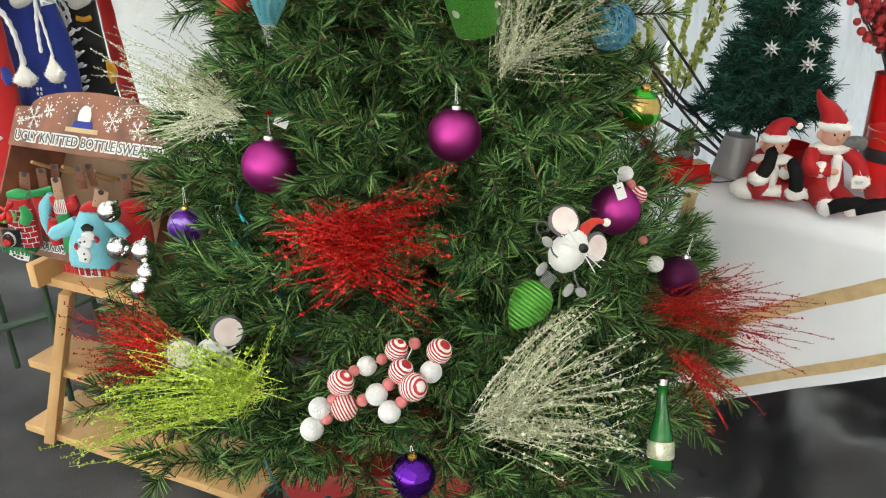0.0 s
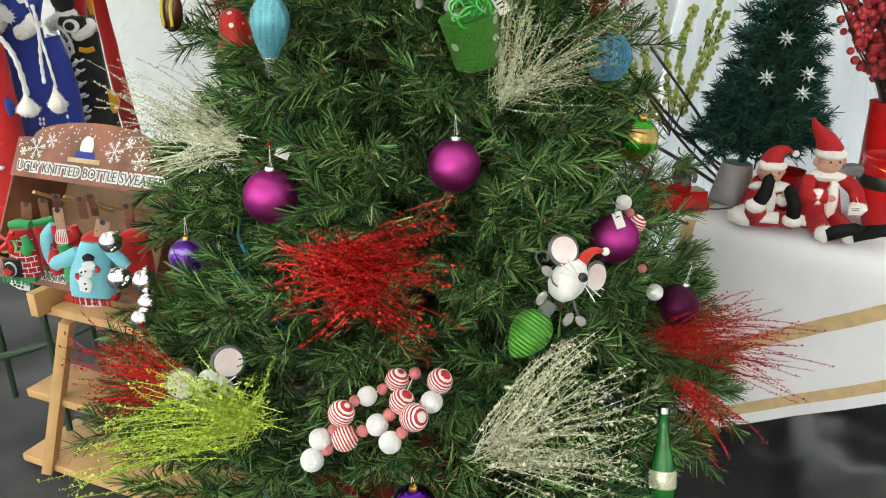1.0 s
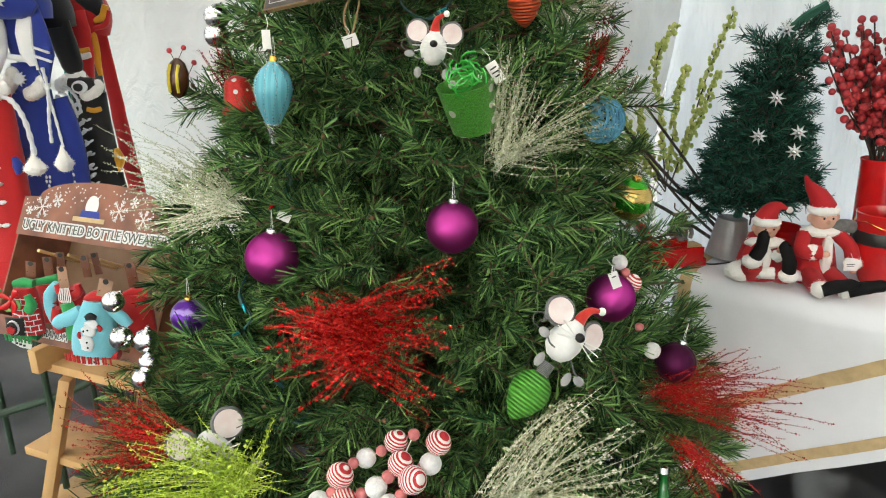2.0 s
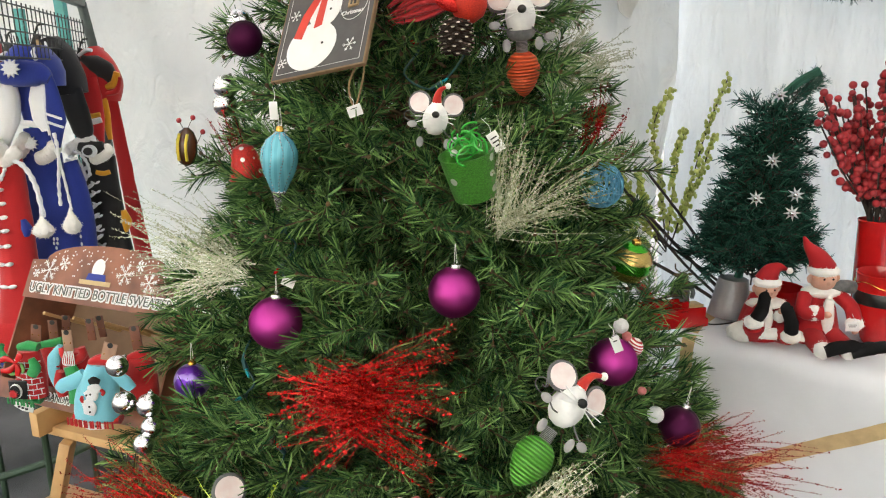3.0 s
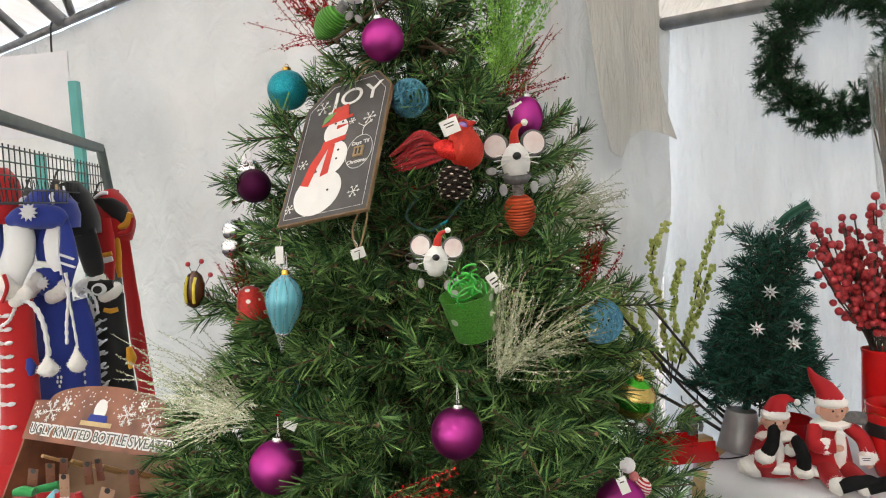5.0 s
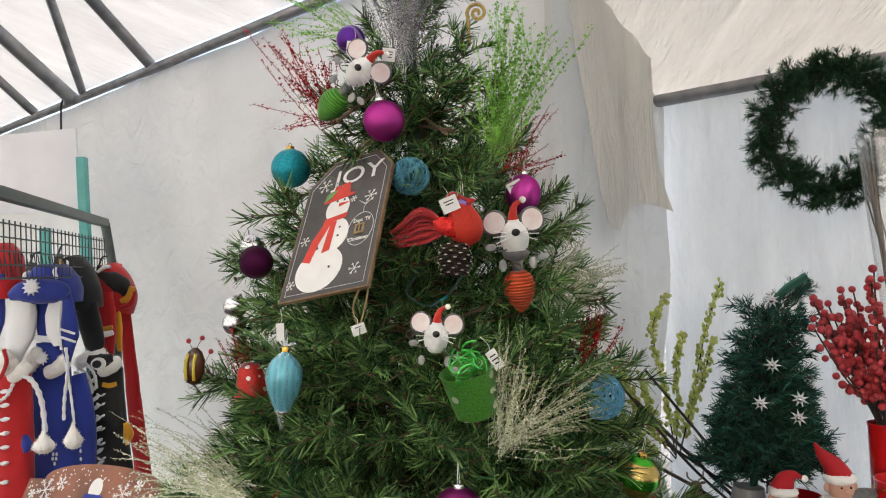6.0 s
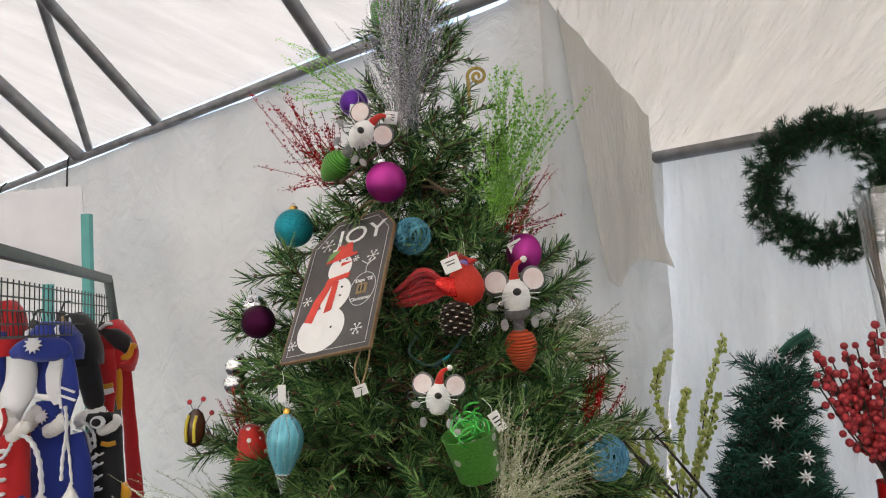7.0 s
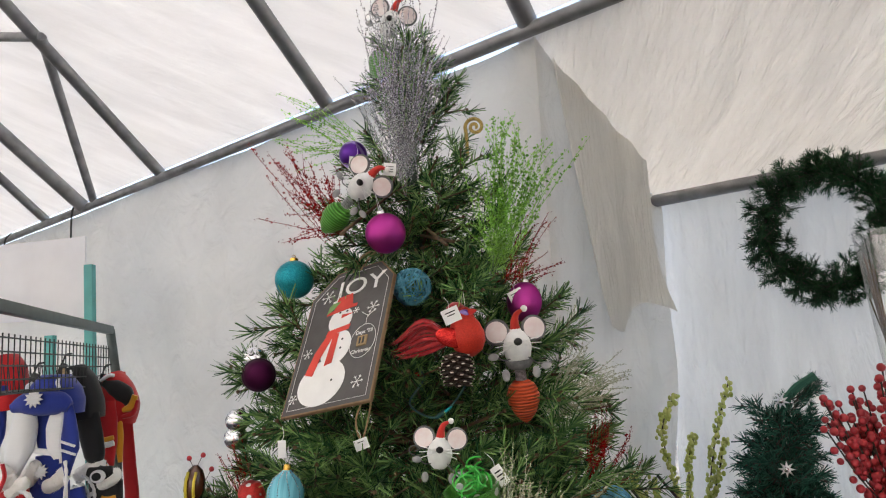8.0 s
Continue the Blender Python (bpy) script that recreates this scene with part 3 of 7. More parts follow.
for uu, rr in ((-6.2, 0.03), (-4.4, 0.025), (-3.08, 0.026), (-1.89, 0.026), (-1.02, 0.03), (0.6, 0.026), (2.2, 0.026)):
    rafter(uu, rr)
tubes("chord", W(-3.87, EAVE_N - 0.06, EAVE_Z), W(-4.0, EAVE_N - 2.2, EAVE_Z + 1.8), 0.036)
tubes("strut", W(-3.76, EAVE_N - 0.06, EAVE_Z + 0.02), W(-2.96, EAVE_N - 0.62, EAVE_Z + 0.47), 0.02)
tubes("strut", W(-2.96, EAVE_N - 0.62, EAVE_Z + 0.47), W(-3.98, EAVE_N - 0.9, EAVE_Z + 0.74), 0.02)
for uu in (-8.9, 5.9):
    tubes("post", W(uu, EAVE_N - 0.06, 0), W(uu, EAVE_N - 0.06, EAVE_Z), 0.024)
for uu in (-8.9, -4.0, 1.0, 5.9):
    tubes("post", W(uu, FAR_N, 0), W(uu, FAR_N, EAVE_Z + 0.06), 0.03)

# ---- the big tree ----
AX, AY, TOP = -0.05, 1.6, 2.3


def reach(z):
    """The tree's radius at a height."""
    return 0.38 * (2.42 - z) + 0.055 * math.exp(-((z - 1.5) / 0.38) ** 2)


SPRAYS = []


def plan_spray(*row):
    SPRAYS.append(row)


plan_spray("red_glit", (-0.2, 1.03, 0.985), ((0.018, 1.029, 1.077), (0.03, 1.013, 1.041), (0.0, 1.02, 1.06), (-0.02, 0.958, 0.985), (-0.03, 0.934, 0.911), (-0.04, 0.95, 0.935), (-0.02, 0.99, 1.02)), 84, 0.0016, "bright red glitter twig spray tucked in the tree")
plan_spray("red_glit", (-0.1, 1.02, 0.985), ((-0.262, 0.985, 1.02), (-0.25, 0.95, 0.98), (-0.235, 0.93, 0.955), (-0.18, 0.911, 0.935), (-0.2, 1.0, 1.065), (-0.175, 1.0, 1.07), (-0.225, 0.99, 1.045)), 80, 0.002, "bright red glitter twig spray with blunt ends")
plan_spray("red_glit", (-0.462, 1.117, 0.734), ((-0.659, 1.204, 0.808), (-0.708, 1.199, 0.722), (-0.680, 1.159, 0.680), (-0.583, 1.192, 0.830), (-0.610, 1.119, 0.663)), 80, 0.0015, "red glitter grass spray at the tree's lower edge")
plan_spray("lime_glit", (-0.307, 1.010, 0.735), ((-0.686, 1.010, 0.613), (-0.659, 1.023, 0.644), (-0.569, 1.015, 0.700), (-0.508, 1.054, 0.789), (-0.421, 1.042, 0.812)), 75, 0.0019, "lime green glitter twig spray near the lower branches")
plan_spray("lime_glit", (-0.340, 0.999, 0.710), ((-0.286, 1.020, 0.834), (-0.263, 0.985, 0.804), (-0.387, 0.978, 0.788), (-0.475, 0.950, 0.725)), 45, 0.0019, "lime green glitter twig spray with short stems")
plan_spray("red_glit", (0.390, 1.204, 0.775), ((0.619, 1.280, 0.797), (0.700, 1.256, 0.741), (0.673, 1.216, 0.700), (0.642, 1.182, 0.672), (0.586, 1.281, 0.800)), 85, 0.0014, "red glitter grass spray sticking out towards the table")
plan_spray("red_glit", (0.424, 1.152, 0.705), ((0.546, 1.113, 0.614), (0.481, 1.086, 0.602), (0.519, 1.148, 0.646)), 30, 0.0015, "short red glitter spray on a low branch")
plan_spray("silver_glit", (-0.379, 1.288, 1.124), ((-0.613, 1.405, 1.246), (-0.629, 1.384, 1.198), (-0.585, 1.321, 1.103), (-0.551, 1.291, 1.084), (-0.489, 1.372, 1.268), (-0.442, 1.240, 1.067), (-0.444, 1.276, 1.224)), 110, 0.0015, "champagne silver glitter grass spray")
plan_spray("silver_glit", (0.098, 1.185, 1.221), ((0.318, 1.269, 1.325), (0.246, 1.214, 1.207), (0.165, 1.196, 1.374), (0.112, 1.179, 1.391), (0.094, 1.174, 1.369), (0.280, 1.245, 1.259), (0.127, 1.104, 1.224)), 110, 0.0016, "champagne silver glitter grass spray")
plan_spray("silver_glit", (0.069, 0.968, 0.712), ((0.229, 1.009, 0.880), (0.207, 1.009, 0.856), (0.176, 1.013, 0.864)), 40, 0.0019, "pale silver green glitter twig spray")
plan_spray("silver_glit", (0.066, 0.956, 0.710), ((0.335, 1.011, 0.808), (0.321, 0.988, 0.755), (0.256, 0.929, 0.745), (0.184, 0.889, 0.703), (0.295, 0.917, 0.668), (0.114, 0.876, 0.724)), 75, 0.0019, "pale silver green glitter twig spray drooping low")
plan_spray("red_glit", (-0.220, 1.526, 1.842), ((-0.324, 1.492, 2.068), (-0.359, 1.477, 2.028), (-0.390, 1.483, 1.851), (-0.349, 1.470, 1.804), (-0.248, 1.504, 1.991), (-0.203, 1.487, 1.971)), 42, 0.0017, "dark red glitter twig spray near the tree top")
plan_spray("green_glit", (0.122, 1.443, 1.743), ((0.152, 1.475, 2.072), (0.173, 1.459, 2.047), (0.269, 1.462, 2.029), (0.293, 1.451, 1.975), (0.227, 1.440, 1.909), (0.073, 1.436, 1.990), (0.035, 1.407, 1.842)), 80, 0.0022, "leafy lime green glitter spray near the tree top")
plan_spray("green_glit", (-0.158, 1.540, 2.027), ((-0.321, 1.484, 2.123), (-0.350, 1.494, 2.051), (-0.300, 1.484, 1.988), (-0.266, 1.522, 2.140)), 26, 0.0015, "thin light green glitter spray near the top")
plan_spray("grey_glit", (-0.063, 1.441, 1.950), ((-0.180, 1.461, 2.151), (-0.141, 1.495, 2.334), (-0.061, 1.503, 2.415), (0.013, 1.492, 2.363), (0.052, 1.467, 2.256), (0.040, 1.443, 2.144), (-0.087, 1.412, 2.214)), 150, 0.0014, "dense grey silver glitter grass spray at the top")
plan_spray("silver_glit", (0.202, 1.427, 1.449), ((0.303, 1.543, 1.622), (0.319, 1.550, 1.579), (0.386, 1.520, 1.515), (0.398, 1.502, 1.497), (0.339, 1.470, 1.439)), 55, 0.0013, "thin champagne glitter spray on the far side")
plan_spray("red_glit", (0.152, 1.489, 1.705), ((0.227, 1.529, 1.854), (0.245, 1.520, 1.777), (0.258, 1.506, 1.737), (0.172, 1.519, 1.781)), 24, 0.0013, "small dark red glitter spray")
plan_spray("red_glit", (0.291, 1.453, 1.303), ((0.316, 1.520, 1.437), (0.370, 1.524, 1.387), (0.385, 1.510, 1.352), (0.339, 1.519, 1.424)), 26, 0.0015, "rusty red glitter spray at the tree's edge")
plan_spray("red_glit", (-0.397, 1.407, 1.307), ((-0.468, 1.459, 1.411), (-0.445, 1.460, 1.416), (-0.425, 1.437, 1.389)), 10, 0.0011, "few thin red wire twigs")

# ornaments on the tree: centre and radius; no branch end covers them from outside
SPOTS = []


def keep_clear(*spots):
    SPOTS.extend(spots)


keep_clear(((0.016, 1.184, 1.108), 0.0443), ((-0.294, 1.193, 1.056), 0.0459), ((0.298, 1.219, 0.962), 0.0437), ((0.439, 1.263, 0.810), 0.0395), ((0.365, 1.385, 1.102), 0.095))
keep_clear(((-0.469, 1.246, 0.928), 0.0327), ((-0.053, 0.906, 0.646), 0.0357), ((0.173, 1.454, 1.660), 0.0379), ((-0.319, 1.551, 1.744), 0.0426), ((-0.054, 1.417, 1.700), 0.039))
keep_clear(((-0.100, 1.391, 1.808), 0.0407), ((-0.173, 1.503, 2.005), 0.0309), ((0.306, 1.407, 1.252), 0.0446), ((-0.281, 1.249, 1.326), 0.05))
keep_clear(((-0.371, 1.369, 1.320), 0.03), ((0.047, 1.190, 1.310), 0.05), ((-0.010, 1.210, 1.398), 0.05), ((0.046, 1.345, 1.594), 0.05), ((-0.03, 1.36, 1.594), 0.03), ((0.028, 1.337, 1.533), 0.03))
keep_clear(((0.146, 1.383, 1.569), 0.05), ((0.148, 1.351, 1.467), 0.029), ((0.194, 1.072, 0.948), 0.055), ((0.157, 1.052, 0.904), 0.03), ((-0.391, 1.071, 0.751), 0.05))
keep_clear(((-0.147, 1.415, 1.913), 0.045), ((-0.234, 1.435, 1.843), 0.04), ((0.375, 1.065, 0.63), 0.05), ((-0.15, 0.96, 0.765), 0.05), ((-0.07, 0.96, 0.78), 0.06), ((-0.19, 0.94, 0.73), 0.04))
keep_clear(((-0.2, 1.36, 1.53), 0.09), ((-0.19, 1.38, 1.62), 0.09), ((-0.15, 1.42, 1.7), 0.06), ((-0.163, 1.037, 0.972), 0.05), ((-0.1, 1.04, 0.98), 0.05), ((-0.63, 1.3, 0.86), 0.04), ((-0.57, 1.27, 0.82), 0.03))
keep_clear(((-0.4, 1.03, 0.72), 0.06), ((0.15, 0.97, 0.72), 0.06), ((-0.42, 1.31, 1.13), 0.06), ((0.15, 1.2, 1.24), 0.06), ((-0.06, 1.44, 2.0), 0.05), ((0.13, 1.45, 1.8), 0.04), ((-0.54, 1.15, 0.73), 0.05), ((0.43, 1.22, 0.77), 0.05))
keep_clear(((0.0, 1.45, 1.47), 0.07), ((0.06, 1.4, 1.46), 0.05))


for _, at, tips, _, _, _ in SPRAYS:
    for tip in tips:
        for k in (0.3, 0.65, 0.95):
            SPOTS.append((tuple(Vector(at).lerp(Vector(tip), k)), 0.012))


def covers(p, d, length):
    """Whether a branch end from p along d stands outside an ornament and across it."""
    for c, r in SPOTS:
        c = Vector(c) - Vector((AX, AY, 0))
        o = Vector((c.x, c.y, 0)).normalized()
        o = (o * 0.6 + Vector((-0.0, -0.9, 0.25)) * 0.6).normalized()
        for k in (0.3, 0.6, 0.85, 1.0):
            w = p + d * length * k - c
            h = w.dot(o)
            if h > -r * 0.4 and (w - o * h).length < r + 0.055 * (1.2 - 0.5 * k):
                return True
    return False


def shoot(pos, dirs, length, count, nl, width, lift=0.0):
    """Needles round a shoot: arrays of vertices and faces."""
    d = np.array(dirs, float)
    d /= np.linalg.norm(d)
    a = np.cross(d, [0.13, 0.21, 0.97])
    a /= np.linalg.norm(a)
    b = np.cross(d, a)
    s = np.concatenate([rng.uniform(0.0, 1.0, count - count // 6), rng.uniform(0.92, 1.0, count // 6)])
    k = len(s)
    az = rng.uniform(0, 2 * np.pi, k)
    lean = np.radians(rng.uniform(34, 58, k)) * np.where(s > 0.92, rng.uniform(0.15, 1.1, k), 1)
    out = np.cos(az)[:, None] * a + np.sin(az)[:, None] * b
    nd = np.cos(lean)[:, None] * d + np.sin(lean)[:, None] * out
    p = np.array(pos)[None] + s[:, None] * length * d + lift * (s ** 2)[:, None] * np.array([0, 0, 1.0])
    ln = nl * rng.uniform(0.7, 1.12, k)
    side = np.cross(nd, rng.normal(size=(k, 3)))
    side /= np.linalg.norm(side, axis=1)[:, None]
    w = (width * rng.uniform(0.75, 1.25, k))[:, None]
    tip = p + nd * ln[:, None] + (0.1 * ln)[:, None] * d
    v = np.stack([p - side * w * 0.5, p + side * w * 0.5, tip + side * w * 0.3, tip - side * w * 0.3], 1).reshape(-1, 3)
    return v, k


def spray_mesh(name, length, pairs, nl, width, per_m, stem_r, mats, stem=0.0):
    """A branch end: a main shoot along +x with side shoots in pairs, all set with needles."""
    g = G()
    vs, kk = [], 0
    rows = [((0, 0, 0), (1, rnd.uniform(-0.05, 0.05), 0.04), length)]
    for i in range(pairs):
        x = length * (0.08 + 0.66 * i / max(pairs - 1, 1))
        for sgn in (-1, 1):
            ang = radians(rnd.uniform(34, 58))
            ll = (length * 0.52 * (1 - 0.35 * i / pairs)) * rnd.uniform(0.7, 1.2)
            rows.append(((x + rnd.uniform(-0.01, 0.01), 0, 0.04 * x), (math.cos(ang), sgn * math.sin(ang), rnd.uniform(-0.45, 0.7)), ll))
    for p, d, ll in rows:
        v, k = shoot(p, d, ll, int(ll * per_m), nl, width, rnd.uniform(-0.015, 0.03))
        vs.append(v)
        kk += k
        dn = Vector(d).normalized()
        g.tube([Vector(p), Vector(p) + dn * ll * 0.97], [stem_r, stem_r * 0.55], 4, 1)
        g.ball(Vector(p) + dn * ll * 0.985, (stem_r * 1.7,) * 3, 5, 4, 1)
    if stem:
        g.tube([(-stem, 0, -0.1 * stem), (0, 0, 0)], stem_r * 1.4, 5, 1)
    f = [(i, i + 1, i + 2, i + 3) for i in range(0, kk * 4, 4)]
    g.add(np.concatenate(vs), f, 0)
    return g.mesh(name, mats, False)


tree = thing("christmas_tree", (AX, AY, 0), "large artificial green pine Christmas tree full of ornaments", "Christmas tree")
part("trunk", G().lathe([(0.026, 0.08), (0.024, 1.0), (0.016, 1.8), (0.01, 2.24)], 10), M["bark"], tree)
BIG = [spray_mesh("branch", 0.25, 3, 0.042, 0.0027, 700, 0.0026, [M["needle"], M["twig"]], stem=0.3) for _ in range(7)]
MID = [spray_mesh("branch", 0.19, 2, 0.041, 0.0027, 700, 0.0026, [M["needle"], M["twig"]], stem=0.2) for _ in range(6)]
TIP = [spray_mesh("branch", 0.13, 2, 0.037, 0.0026, 700, 0.0024, [M["needle"], M["twig"]], stem=0.06) for _ in range(5)]


def put_branch(meshes, z, phi, rad, lengthened, rise, always=False):
    d = Vector((math.cos(phi), math.sin(phi), 0))
    if d.dot(N) > 0:
        rad = min(rad, (1.6 - (AX * 0.65 + AY * 0.76)) / max(d.dot(N), 1e-3))
    way = d * math.cos(rise) + Vector((0, 0, math.sin(rise)))
    for back in (0.0, 0.05, 0.1, 0.16, 0.22):
        at = d * (rad - back - lengthened * math.cos(rise)) + Vector((0, 0, z - lengthened * math.sin(rise)))
        if always or not covers(at, way, lengthened + 0.03):
            break
    else:
        return
    b = new("branch", rnd.choice(meshes))
    b.parent = tree
    b.location = at
    b.rotation_euler = (rnd.uniform(-0.6, 0.6), -rise, phi + rnd.uniform(-0.2, 0.2))


for i in range(330):
    z = 2.2 - 1.7 * math.sqrt((i + 0.5) / 330)
    phi = i * 2.399963 + rnd.uniform(-0.25, 0.25)
    rr = reach(z) * rnd.uniform(0.8, 1.06)
    meshes, ll = (BIG, 0.25) if rr > 0.42 else (MID, 0.19) if rr > 0.24 else (TIP, 0.13)
    put_branch(meshes, z, phi, rr, ll, radians(rnd.uniform(-5, 38)) + (0.35 if z > 1.95 else 0))
for i in range(130):
    z = 2.1 - 1.5 * math.sqrt((i + 0.5) / 130)
    put_branch(BIG if reach(z) > 0.5 else MID, z, i * 2.399963 + 1, reach(z) * rnd.uniform(0.5, 0.68), 0.25 if reach(z) > 0.5 else 0.19, radians(rnd.uniform(0, 50)))
for i in range(90):
    z = 2.0 - 1.45 * math.sqrt((i + 0.5) / 90)
    put_branch(MID, z, i * 2.399963 + 2, reach(z) * rnd.uniform(0.3, 0.48) + 0.05, 0.19, radians(rnd.uniform(10, 60)), True)
for i in range(12):
    put_branch(TIP, 2.17 + 0.012 * i, i * 2.4, 0.1 - 0.006 * i, 0.13, radians(42 + 3.2 * i))

for i in range(22):
    turn = 178 + 9.0 * i + rnd.uniform(-2, 2)
    if not 258 < turn < 284:
        z = rnd.uniform(0.5, 0.6)
        put_branch(BIG, z, radians(turn), reach(z) * rnd.uniform(0.88, 1.0), 0.25, radians(rnd.uniform(-8, 8)), True)

# ---- table ----
TABLE_Z = 0.785
table = thing("display_table", W(-0.1, 2.15, 0), "trestle display table under a white cloth", "table")
table.matrix_world = Matrix.Translation(W(0, 0, 0)) @ TENT
part("tabletop", G().box((1.9, 0.58, 0.03), pose(0.235, 2.175, TABLE_Z - 0.04), 0.006), M["pine"], table)
for uu in (-0.65, 0.9):
    for nn in (1.92, 2.4):
        part("leg", G().box((0.04, 0.04, TABLE_Z - 0.055), pose(uu, nn, (TABLE_Z - 0.055) / 2), 0.004), M["tube"], table)

# ---- glitter sprays in the tree ----


def glitter_spray(material, base, tips, count, bead, label):
    """Thin wires from one base, fanned towards the tips, each set with glitter grains."""
    dirs = [Vector(t) - Vector(base) for t in tips]
    th = thing("glitter_spray", base, label, "glitter spray", "glitter sprays in the tree")
    octa = np.array([(1, 0, 0), (-1, 0, 0), (0, 0.9, 0), (0, -0.9, 0), (0, 0, 0.3), (0, 0, -0.3)], float)
    of = [(0, 2, 4), (2, 1, 4), (1, 3, 4), (3, 0, 4), (2, 0, 5), (1, 2, 5), (3, 1, 5), (0, 3, 5)]
    twiggy = "grass" not in label
    bead *= 1.75 if twiggy else 1.5
    wire = 0.0007 if twiggy else 0.0005
    for i in range(int(count * (0.9 if twiggy else 0.95))):
        g = G()
        a, b = rnd.choice(dirs), rnd.choice(dirs)
        k = rnd.uniform(0, 0.28 if twiggy else 0.5)
        d = (a * (1 - k) + b * k) * rnd.uniform(0.62, 1.06)
        ln = d.length
        j = Vector([rnd.gauss(0, 0.055) for _ in range(3)]) * ln
        sag = Vector((rnd.gauss(0, 0.045), rnd.gauss(-0.02, 0.045), rnd.gauss(0.03, 0.045))) * ln
        start = Vector([rnd.gauss(0, 0.014) for _ in range(3)]) + d * rnd.uniform(-0.1, 0.12)
        pts = [start + (d + j) * s + sag * (4 * s * (1 - s)) for s in (0, 0.2, 0.4, 0.6, 0.8, 1.0)]
        g.tube(pts, [wire] * 5 + [wire * 0.5], 3)
        n = max(int(ln / (bead * (1.35 if twiggy else 1.8))), 6)
        for q in range(n):
            s = (q + rnd.random()) / n
            if s < 0.1 or rnd.random() < 0.12:
                continue
            f = s * 5
            m = min(int(f), 4)
            p = pts[m].lerp(pts[m + 1], f - m) + Vector([rnd.gauss(0, bead * (0.9 if twiggy else 0.6)) for _ in range(3)])
            turn = np.array(Euler((rnd.uniform(0, 6.28), rnd.uniform(0, 6.28), 0)).to_matrix())
            g.add(octa @ turn * (bead * rnd.uniform(0.55, 1.25)) + np.array(p), of)
        part("stem", g, M[material], th, "", False)
    return th


for row in SPRAYS:
    glitter_spray(*row)

# ---- ornaments ----


def hang_string(parent, r, up=0.03, material="white"):
    part("hanger", G().tube(curve3([(-0.003, 0, r * 1.14), (-0.001, 0.002, r + up), (0.003, 0.001, r * 1.14)], 5), 0.0005, 4), M[material], parent)


def ball_ornament(at, r, material, cap, label, roll=0.0, tilt=0.0, string=0.04, shape=1.0):
    t = thing("ball_ornament", pose(*at, tilt, roll, rnd.uniform(0, 90)), label, "ornament", "ball ornaments on the tree")
    part("ball", G().ball((0, 0, 0), (r, r, r * shape), 32, 20), M[material], t)
    k = r * 0.2
    n = 16
    g = G().lathe([(k * 1.1, r * 0.955 * shape), (k * 1.12, r * 1.05 * shape), (k * 1.0, r * 1.12 * shape), (k * 0.5, r * 1.16 * shape)], n)
    g.tube([(k * 0.45 * math.cos(a), 0, r * 1.2 * shape + k * 0.45 * math.sin(a)) for a in (2 * math.pi * i / 10 for i in range(11))], 0.0009, 4)
    part("cap", g, M[cap], t, "gold coloured crimped cap" if cap == "goldcap" else "silver crimped cap")
    if string:
        hang_string(t, r * shape, string)
    return t


ball_ornament((0.016, 1.184, 1.108), 0.0443, "magenta", "cap", "matte magenta ball ornament hanging from a white string", 3, 2)
ball_ornament((-0.294, 1.193, 1.056), 0.0459, "magenta", "cap", "matte magenta ball ornament half behind a twig", 4, 4)
ball_ornament((0.298, 1.219, 0.962), 0.0437, "magenta", "cap", "matte magenta ball ornament with a white price tag", 0, 6)
ball_ornament((0.439, 1.263, 0.810), 0.0395, "plum", "cap", "dark plum ball ornament beside red glitter grass", 20, 0)
ball_ornament((0.365, 1.385, 1.102), 0.0425, "green_gold", "goldcap", "shiny green and gold banded ball ornament", 10, 14)
ball_ornament((-0.469, 1.246, 0.928), 0.0327, "violet_swirl", "goldcap", "violet swirled ball ornament with a gold cap", 5, 0)
ball_ornament((-0.053, 0.906, 0.646), 0.0357, "violet", "goldcap", "mirror-bright violet ball ornament with a gold cap", 0, 0, 0.02)
ball_ornament((0.173, 1.454, 1.660), 0.0360, "magenta", "cap", "dark magenta ball ornament with a white tag", 10, 0, 0.03, 1.15)
ball_ornament((-0.319, 1.551, 1.744), 0.0426, "teal", "goldcap", "teal glitter ball ornament with a gold cap", 0, 0)
ball_ornament((-0.100, 1.391, 1.808), 0.0407, "magenta", "cap", "matte magenta ball ornament above the painted sign", -12, 0)
ball_ornament((-0.173, 1.503, 2.005), 0.0309, "violet_swirl", "goldcap", "violet ball ornament near the tree top", 10, -20)
ball_ornament((-0.380, 1.469, 1.542), 0.0348, "plum", "cap", "dark plum ball ornament on an outer twig", 0, 0)
for at, r in (((-0.645, 1.331, 0.925), 0.0217), ((-0.627, 1.303, 0.860), 0.0228), ((-0.578, 1.300, 0.855), 0.0244), ((-0.567, 1.275, 0.821), 0.0205), ((-0.576, 1.254, 0.797), 0.0203),
              ((-0.398, 1.504, 1.574), 0.0268), ((-0.432, 1.492, 1.451), 0.0245), ((-0.437, 1.497, 1.416), 0.0245)):
    ball_ornament(at, r, "silver", "cap", "small mirror silver ball from a cluster", rnd.uniform(-60, 60), rnd.uniform(-40, 40), 0)


def wound_ball(name, at, r, material, count, wire, label):
    t = thing(name, at, label, "ornament")
    for i in range(count):
        q = Euler([rnd.uniform(0, 6.28) for _ in range(3)]).to_matrix()
        k = r * rnd.uniform(0.86, 1.0)
        off = rnd.uniform(-0.5, 0.5) * r
        rr = math.sqrt(k * k - off * off)
        part("strand", G().tube([q @ Vector((rr * math.cos(a), rr * math.sin(a), off)) for a in (2 * math.pi * j / 18 for j in range(19))], wire, 4), M[material], t)
    return t


